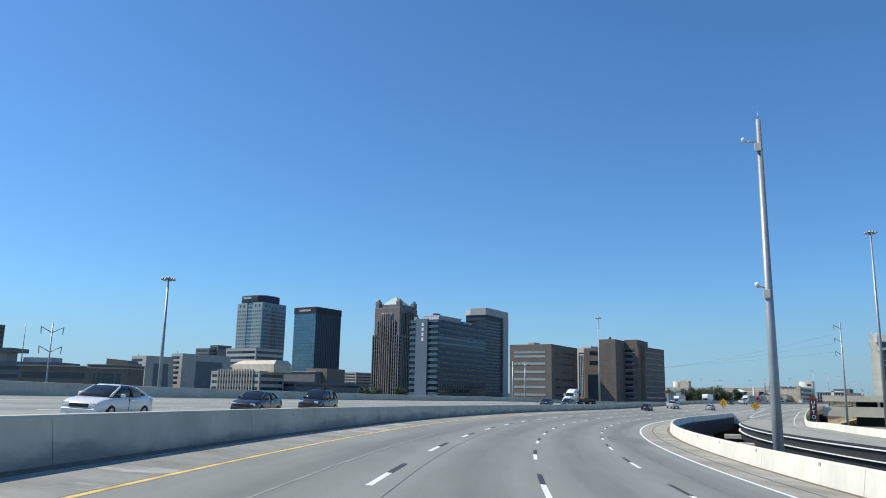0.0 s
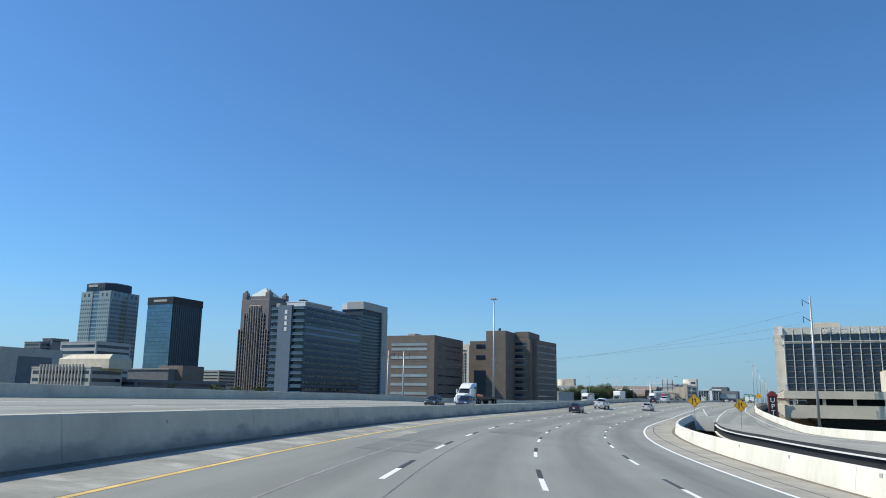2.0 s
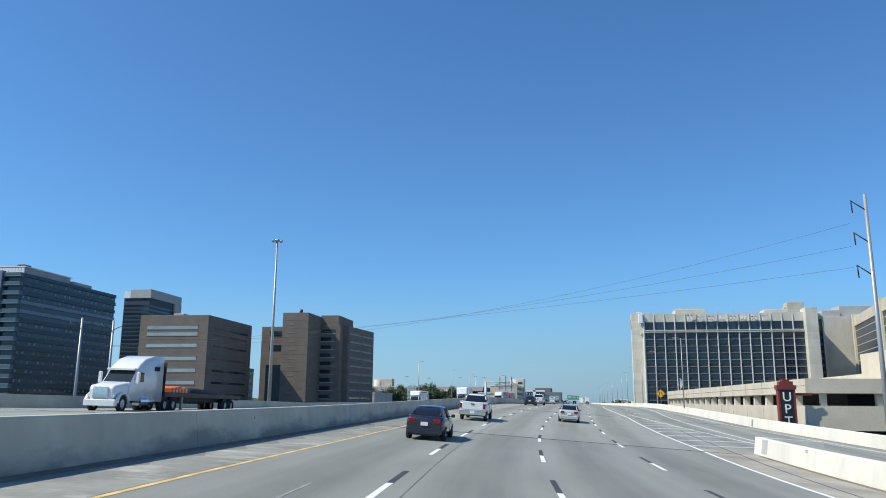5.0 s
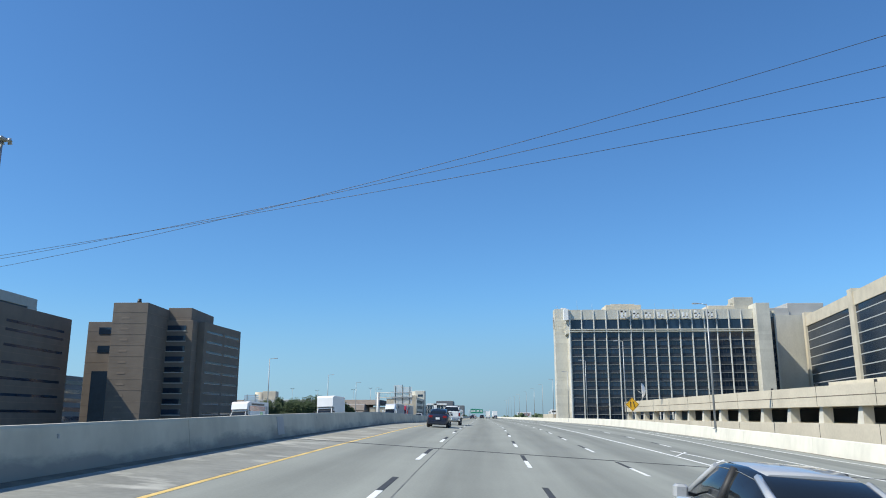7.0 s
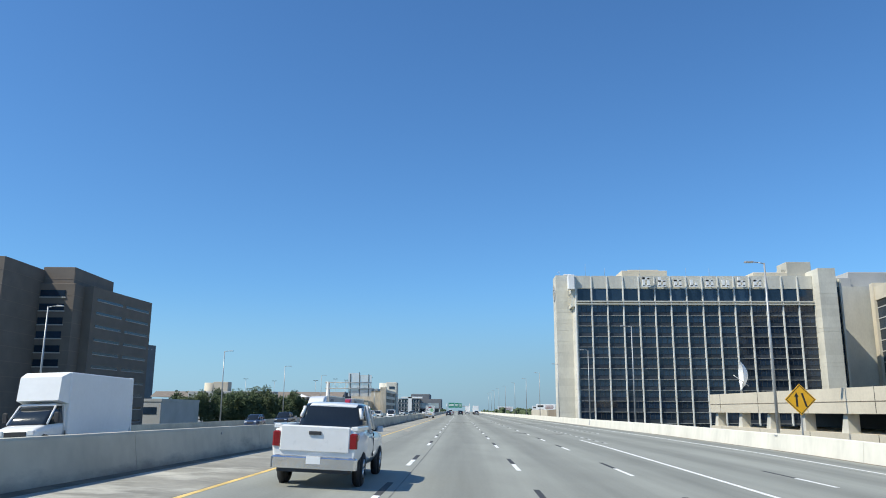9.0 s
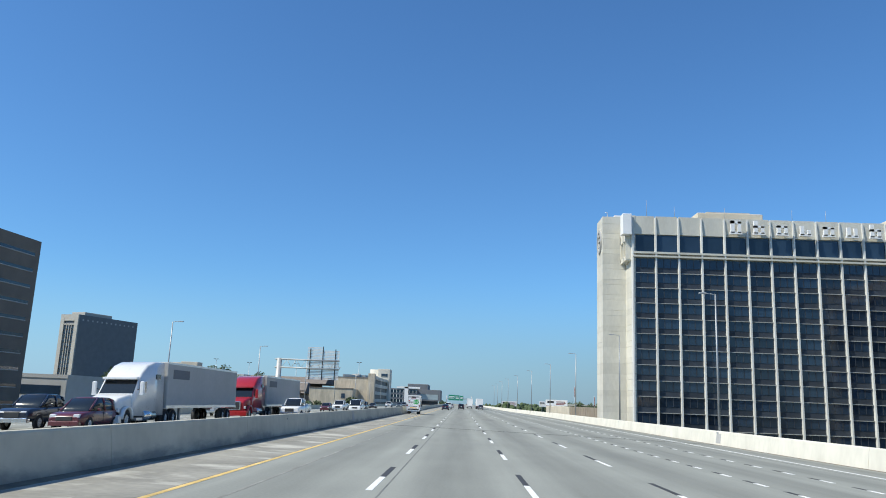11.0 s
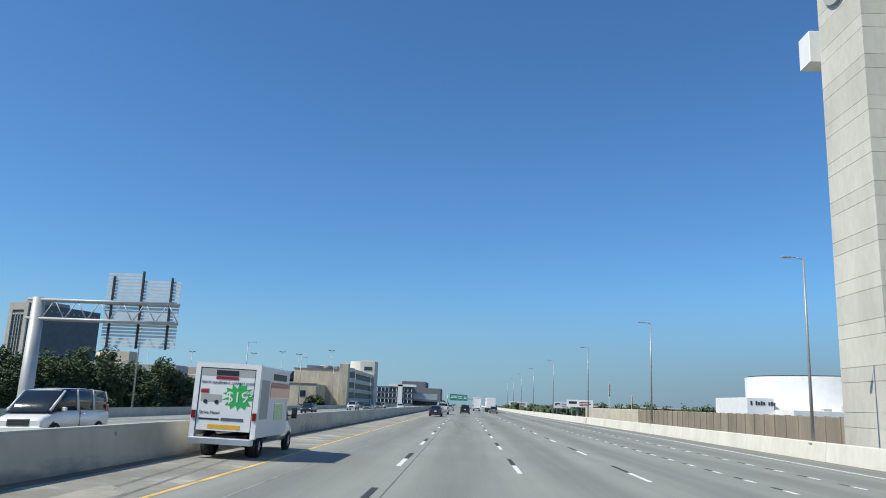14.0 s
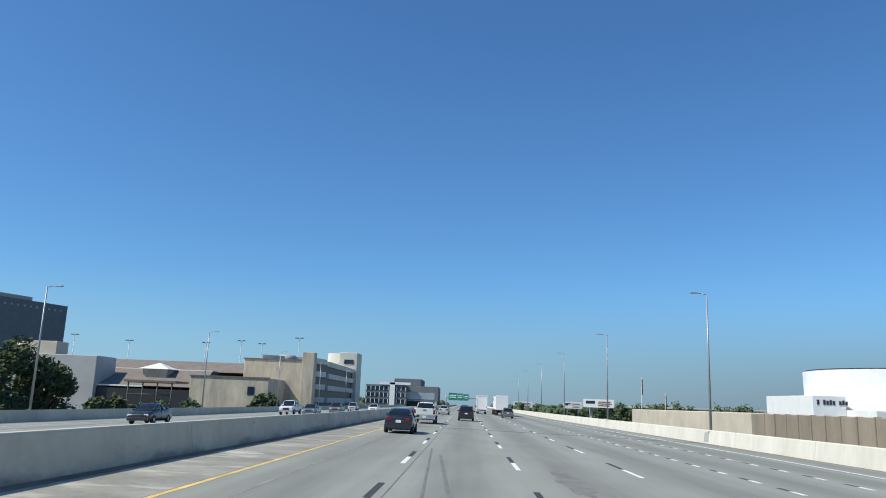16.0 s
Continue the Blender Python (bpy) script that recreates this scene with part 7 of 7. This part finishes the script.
        part("trailer_box", Shell().soft(-1.28, 1.28, -21.5, -6.3, 1.15, 4.05, 0.04), mt, t)
        ribs = Shell()
        for sx in (-1, 1):
            part("side_rail", Shell().box(min(sx * 1.27, sx * 1.3), max(sx * 1.27, sx * 1.3), -21.5, -6.3, 1.12, 1.3), ALU, t)
            part("top_rail", Shell().box(min(sx * 1.27, sx * 1.3), max(sx * 1.27, sx * 1.3), -21.5, -6.3, 3.92, 4.06), ALU, t)
        part("name_bar", Shell().box(1.28, 1.295, -10.2, -7.2, 3.0, 3.6), GREY_SLAB, t)
        part("name_bar", Shell().box(-1.295, -1.28, -10.2, -7.2, 3.0, 3.6), GREY_SLAB, t)
        rear = -21.4
    for sx in (-1, 1):
        for y in (rear + 1.6, rear + 2.9):
            wheel_parts(t, sx * 0.95, y, 0.5, 0.55, sx)
        part("landing_leg", Shell().box(sx * 0.8 - 0.08, sx * 0.8 + 0.08, -10.0, -9.8, 0.15, 1.15), STEEL, t)
        part("tail_light", Shell().box(min(sx * 0.7, sx * 1.1), max(sx * 0.7, sx * 1.1), rear - 0.14, rear - 0.05, 1.0, 1.14), RED_LENS, t)
    return t


def box_truck(m, label, cab_paint, box_mat, length=5.2, height=3.35, print_rear=False, name="box_truck"):
    """Front at y = length + 2.4; the box's rear at y = 0."""
    t = thing(name, m, label, "truck", "trucks")
    col = PAINTS[cab_paint]
    L = length
    part("cargo_box", Shell().soft(-1.16, 1.16, 0, L, 0.95, height, 0.05), box_mat, t)
    fr = Shell().box(-1.18, -1.0, -0.05, 0.12, 0.72, height + 0.02).box(1.0, 1.18, -0.05, 0.12, 0.72, height + 0.02).box(-0.998, 0.998, -0.048, 0.12, height - 0.16, height + 0.018)
    part("door_frame", fr, WHITE, t)
    if height > 3:
        part("cab_attic", Shell().loft([[(-1.1, L, 2.2), (1.1, L, 2.2), (1.1, L, height - 0.02), (-1.1, L, height - 0.02)], [(-1.0, L + 0.8, 2.35), (1.0, L + 0.8, 2.35), (1.0, L + 0.6, height - 0.25), (-1.0, L + 0.6, height - 0.25)]], smooth=False), box_mat, t)
    part("cab_body", hull(((L - 0.1, 0.5, 1.35, 0.98), (L + 0.3, 0.45, 1.36, 1.0), (L + 1.1, 0.45, 1.3, 0.99), (L + 1.5, 0.45, 1.25, 0.97), (L + 2.2, 0.5, 1.1, 0.92), (L + 2.4, 0.55, 0.95, 0.84))), col, t)
    part("cab_glass", cabin(((L - 0.05, 1.3, 2.1, 0.95, 0.85), (L + 0.4, 1.3, 2.15, 0.95, 0.84), (L + 0.75, 1.28, 2.08, 0.95, 0.82), (L + 1.6, 1.22, 1.26, 0.9, 0.84))), CAR_GLASS, t)
    part("cab_roof", Shell().soft(-0.86, 0.86, L - 0.05, L + 0.72, 2.1, 2.2, 0.04), col, t)
    for sx in (-1, 1):
        part("door_pillar", Shell().tube((sx * 0.86, L + 0.7, 2.1), (sx * 0.93, L + 1.5, 1.26), 0.05, 0.05, 6), col, t)
        part("door_pillar", Shell().box(min(sx * 0.86, sx * 0.97), max(sx * 0.86, sx * 0.97), L - 0.05, L + 0.12, 1.2, 2.15), col, t)
        part("mirror", Shell().soft(min(sx * 1.1, sx * 1.32), max(sx * 1.1, sx * 1.32), L + 1.15, L + 1.28, 1.35, 1.8, 0.03), PLASTIC, t)
        part("mirror_arm", Shell().tube((sx * 0.92, L + 1.2, 1.45), (sx * 1.15, L + 1.2, 1.5), 0.02, 0.02, 6), PLASTIC, t)
        wheel_parts(t, sx * 0.88, L + 1.55, 0.4, 0.24, sx)
        wheel_parts(t, sx * 0.82, 1.3, 0.4, 0.46, sx)
        part("tail_light", Shell().box(min(sx * 1.02, sx * 1.16), max(sx * 1.02, sx * 1.16), -0.09, -0.04, 1.35, 1.62), RED_LENS, t)
        part("headlight", Shell().soft(min(sx * 0.55, sx * 0.85), max(sx * 0.55, sx * 0.85), L + 2.2, L + 2.43, 0.8, 1.0, 0.03), CLEAR_LENS, t)
        part("skirt", Shell().box(min(sx * 1.05, sx * 1.15), max(sx * 1.05, sx * 1.15), 0.2, L, 0.75, 0.96), box_mat, t)
    part("chassis", Shell().box(-0.45, 0.45, 0.1, L + 1.8, 0.5, 0.78), PLASTIC, t)
    part("rear_step", Shell().soft(-1.12, 1.12, -0.32, 0.05, 0.5, 0.72, 0.03), ALU, t)
    part("grille", Shell().soft(-0.5, 0.5, L + 2.25, L + 2.44, 0.72, 0.94, 0.02), PLASTIC, t)
    if print_rear:
        part("rear_door", Shell().box(-1.0, 1.0, -0.03, 0.0, 0.95, height - 0.16), WHITE, t)
        part("door_seam", Shell().box(-1.0, -0.97, -0.04, -0.02, 0.95, height - 0.16).box(0.97, 1.0, -0.04, -0.02, 0.95, height - 0.16).box(-1.0, 1.0, -0.04, -0.02, height - 0.19, height - 0.16), PLASTIC, t)
        part("door_header", Shell().box(-0.98, 0.98, -0.036, -0.028, height - 0.45, height - 0.17), GREY_LIGHT, t)
        part("name_bar", Shell().box(-0.42, 0.38, -0.046, -0.034, height - 0.42, height - 0.24), BLACK, t)
        part("name_bar", Shell().box(-0.42, 0.38, -0.046, -0.034, height - 0.56, height - 0.46), PAINTS["red"], t)
        star = []
        for i in range(28):
            a = math.pi * i / 14
            q = 0.5 if i % 2 else 0.4 - 0.05 * (i % 3)
            star.append((0.46 + q * 1.2 * math.cos(a), height - 1.15 + q * 0.98 * math.sin(a)))
        n = len(star)
        part("price_star", Shell().put([(x, -0.036, z) for x, z in star] + [(x, -0.03, z) for x, z in star], [tuple(range(n)), tuple(range(n, 2 * n))[::-1]] + [(i, (i + 1) % n, n + (i + 1) % n, n + i) for i in range(n)]), PAINTS["green"], t, "bright green price star")
        for text, x, z, size, mt in (("$19", -0.02, height - 1.34, 0.54, WHITE), ("95", 0.68, height - 1.12, 0.27, WHITE), ("RIGHT EQUIPMENT...LOWEST COST!", -0.92, height - 0.72, 0.118, BLACK), ("Drive Now!", -0.9, height - 1.78, 0.15, BLACK)):
            cu = bpy.data.curves.new("text", "FONT")
            cu.body, cu.size, cu.extrude = text, size, 0.003
            tmp = new("tmp", cu)
            me = bpy.data.meshes.new_from_object(tmp.evaluated_get(bpy.context.evaluated_depsgraph_get()))
            bpy.data.objects.remove(tmp)
            part("text", me, mt, t, at=pose(x, -0.041, z, 90, 0, 0))
        # the pictured van, as plain blocks of colour
        part("printed_van", Shell().box(-0.9, -0.15, -0.038, -0.03, height - 1.35, height - 1.1).box(-0.9, -0.62, -0.038, -0.03, height - 1.1, height - 0.9), GREY_LIGHT, t)
        part("printed_stripe", Shell().box(-0.92, -0.64, -0.042, -0.037, height - 1.06, height - 0.94), PAINTS["red"], t)
        for x in (-0.72, -0.32):
            part("printed_wheel", Shell().tube((x, -0.044, height - 1.36), (x, -0.03, height - 1.36), 0.075, 0.075, 14), BLACK, t)
        part("web_bar", Shell().box(-0.1, 0.7, -0.042, -0.03, height - 2.0, height - 1.9), PAINTS["teal"], t)
        part("phone_bar", Shell().box(-0.9, -0.16, -0.04, -0.03, height - 1.99, height - 1.93), BLACK, t)
        part("printed_row", Shell().box(-0.55, 0.6, -0.04, -0.03, height - 2.28, height - 2.14), SIGN_YELLOW, t)
        for sx in (-1, 1):
            side = 1.16 * sx
            x0, x1 = min(side, side + 0.012 * sx), max(side, side + 0.012 * sx)
            part("side_stripe", Shell().box(x0, x1, 1.6, L + 0.1, height - 1.15, height - 0.55), PAINTS["red"], t, "broad red side stripe")
            part("name_bar", Shell().box(x0, x1, 1.9, L - 0.6, height - 0.46, height - 0.22), BLACK, t)
            part("side_print", Shell().box(x0, x1, 0.3, 1.4, height - 1.9, height - 0.5), GREY_LIGHT, t)
            part("side_star", Shell().box(x0, x1, 2.4, 3.8, height - 1.95, height - 1.3), PAINTS["green"], t)
    return t


box_truck(lane_pose(128.6, -7.0) @ Matrix.Scale(0.82, 4), "white rental box truck stopped on the median shoulder", "white", WHITE, 4.6, 3.3, True, "rental_truck")

# oncoming traffic and far trucks
car("sedan", "sedan", "white", ride(-283.5, -16.6, True), "white four-door sedan in the oncoming lanes")
car("sedan", "sedan", "black", ride(-268.0, -16.2, True), "dark sedan in the oncoming lanes")
car("suv", "suv", "black", ride(-256.0, -16.4, True), "small black hatchback in the oncoming lanes")
car("suv", "suv", "blue", ride(-147.5, -16.4, True), "dark blue sport utility vehicle in the oncoming lanes")
car("sedan", "sedan", "black", ride(-150.5, -20.1, True), "black sedan beside a dark blue vehicle in the oncoming lanes")
semi(lane_pose(-119.0, -27.4, 180), "white", "white conventional semi truck pulling a loaded flatbed trailer", "flat")
box_truck(lane_pose(-2.0, -20.1, 180), "white box truck in the oncoming lanes", "white", WHITE, 7.0, 3.7)
box_truck(lane_pose(-13.0, -27.5, 180) @ Matrix.Scale(0.9, 4), "white rental truck with red stripe in the oncoming lanes", "white", WHITE, 8.2, 3.3, True, "rental_truck")
car("suv", "suv", "blue", ride(57.0, -27.5, True), "blue-grey crossover in the oncoming lanes")
car("pickup_truck", "pickup", "navy", ride(58.7, -23.8, True), "dark navy pickup truck with chrome grille in the oncoming lanes", "pickup truck")
car("suv", "suv", "maroon", ride(56.5, -20.1, True), "maroon sport utility vehicle in the oncoming lanes")
semi(lane_pose(58.0, -20.1, 180), "white", "white semi truck with a grey box trailer", "grey")
semi(lane_pose(83.5, -20.1, 180), "red", "red semi truck pulling a grey box trailer", "grey")
car("pickup_truck", "pickup", "silver", ride(101.2, -27.5, True), "silver pickup truck in the far oncoming lane", "pickup truck")
car("pickup_truck", "pickup", "white", ride(145.0, -20.3, True), "white pickup truck following the red semi", "pickup truck")
car("pickup_truck", "pickup", "white", ride(91.0, -16.2, True), "white crew-cab pickup truck in the oncoming lanes", "pickup truck")
car("sedan", "sedan", "white", ride(130.2, -23.8, True), "white compact car in the oncoming lanes")
car("van", "van", "white", ride(137.0, -16.4, True), "white full-size van in the oncoming lanes", "van")
car("sedan", "sedan", "maroon", ride(152.0, -23.8, True), "dark red sedan in the oncoming lanes")
car("suv", "suv", "black", ride(174.0, -20.1, True), "black sport utility vehicle in the oncoming lanes")
car("sedan", "sedan", "black", ride(224.0, -23.8, True), "black sedan in the oncoming lanes")
car("sedan", "sedan", "teal", ride(267.0, -20.1, True), "grey-green sedan in the oncoming lanes")
car("pickup_truck", "pickup", "white", ride(271.0, -23.8, True), "white pickup truck far off in the oncoming lanes", "pickup truck")
car("suv", "suv", "grey", ride(287.0, -20.1, True), "grey sport utility vehicle far off in the oncoming lanes")
car("sedan", "sedan", "white", ride(305.0, -16.4, True), "white sedan far off in the oncoming lanes")
car("suv", "suv", "silver", ride(330.0, -23.8, True), "silver sport utility vehicle far off in the oncoming lanes")
box_truck(lane_pose(338.0, 3.6), "white box truck with a dark rear far ahead", "white", WHITE, 7.0, 4.0)
semi(lane_pose(346.0, 7.4), "white", "white semi trailer far ahead in the outer lane", "white")
car("pickup_truck", "pickup", "white", ride(239.0, -3.7), "white pickup truck in the median lane past the hotel", "pickup truck")
car("pickup_truck", "pickup", "white", ride(-25.2, -3.5), "white pickup truck ahead in the median lane", "pickup truck")
car("sedan", "sedan", "silver", ride(-97.0, 3.6), "silver sedan travelling ahead on the curve")
car("sedan", "sedan", "navy", ride(-42.2, -3.75), "dark navy sedan travelling ahead near the median")
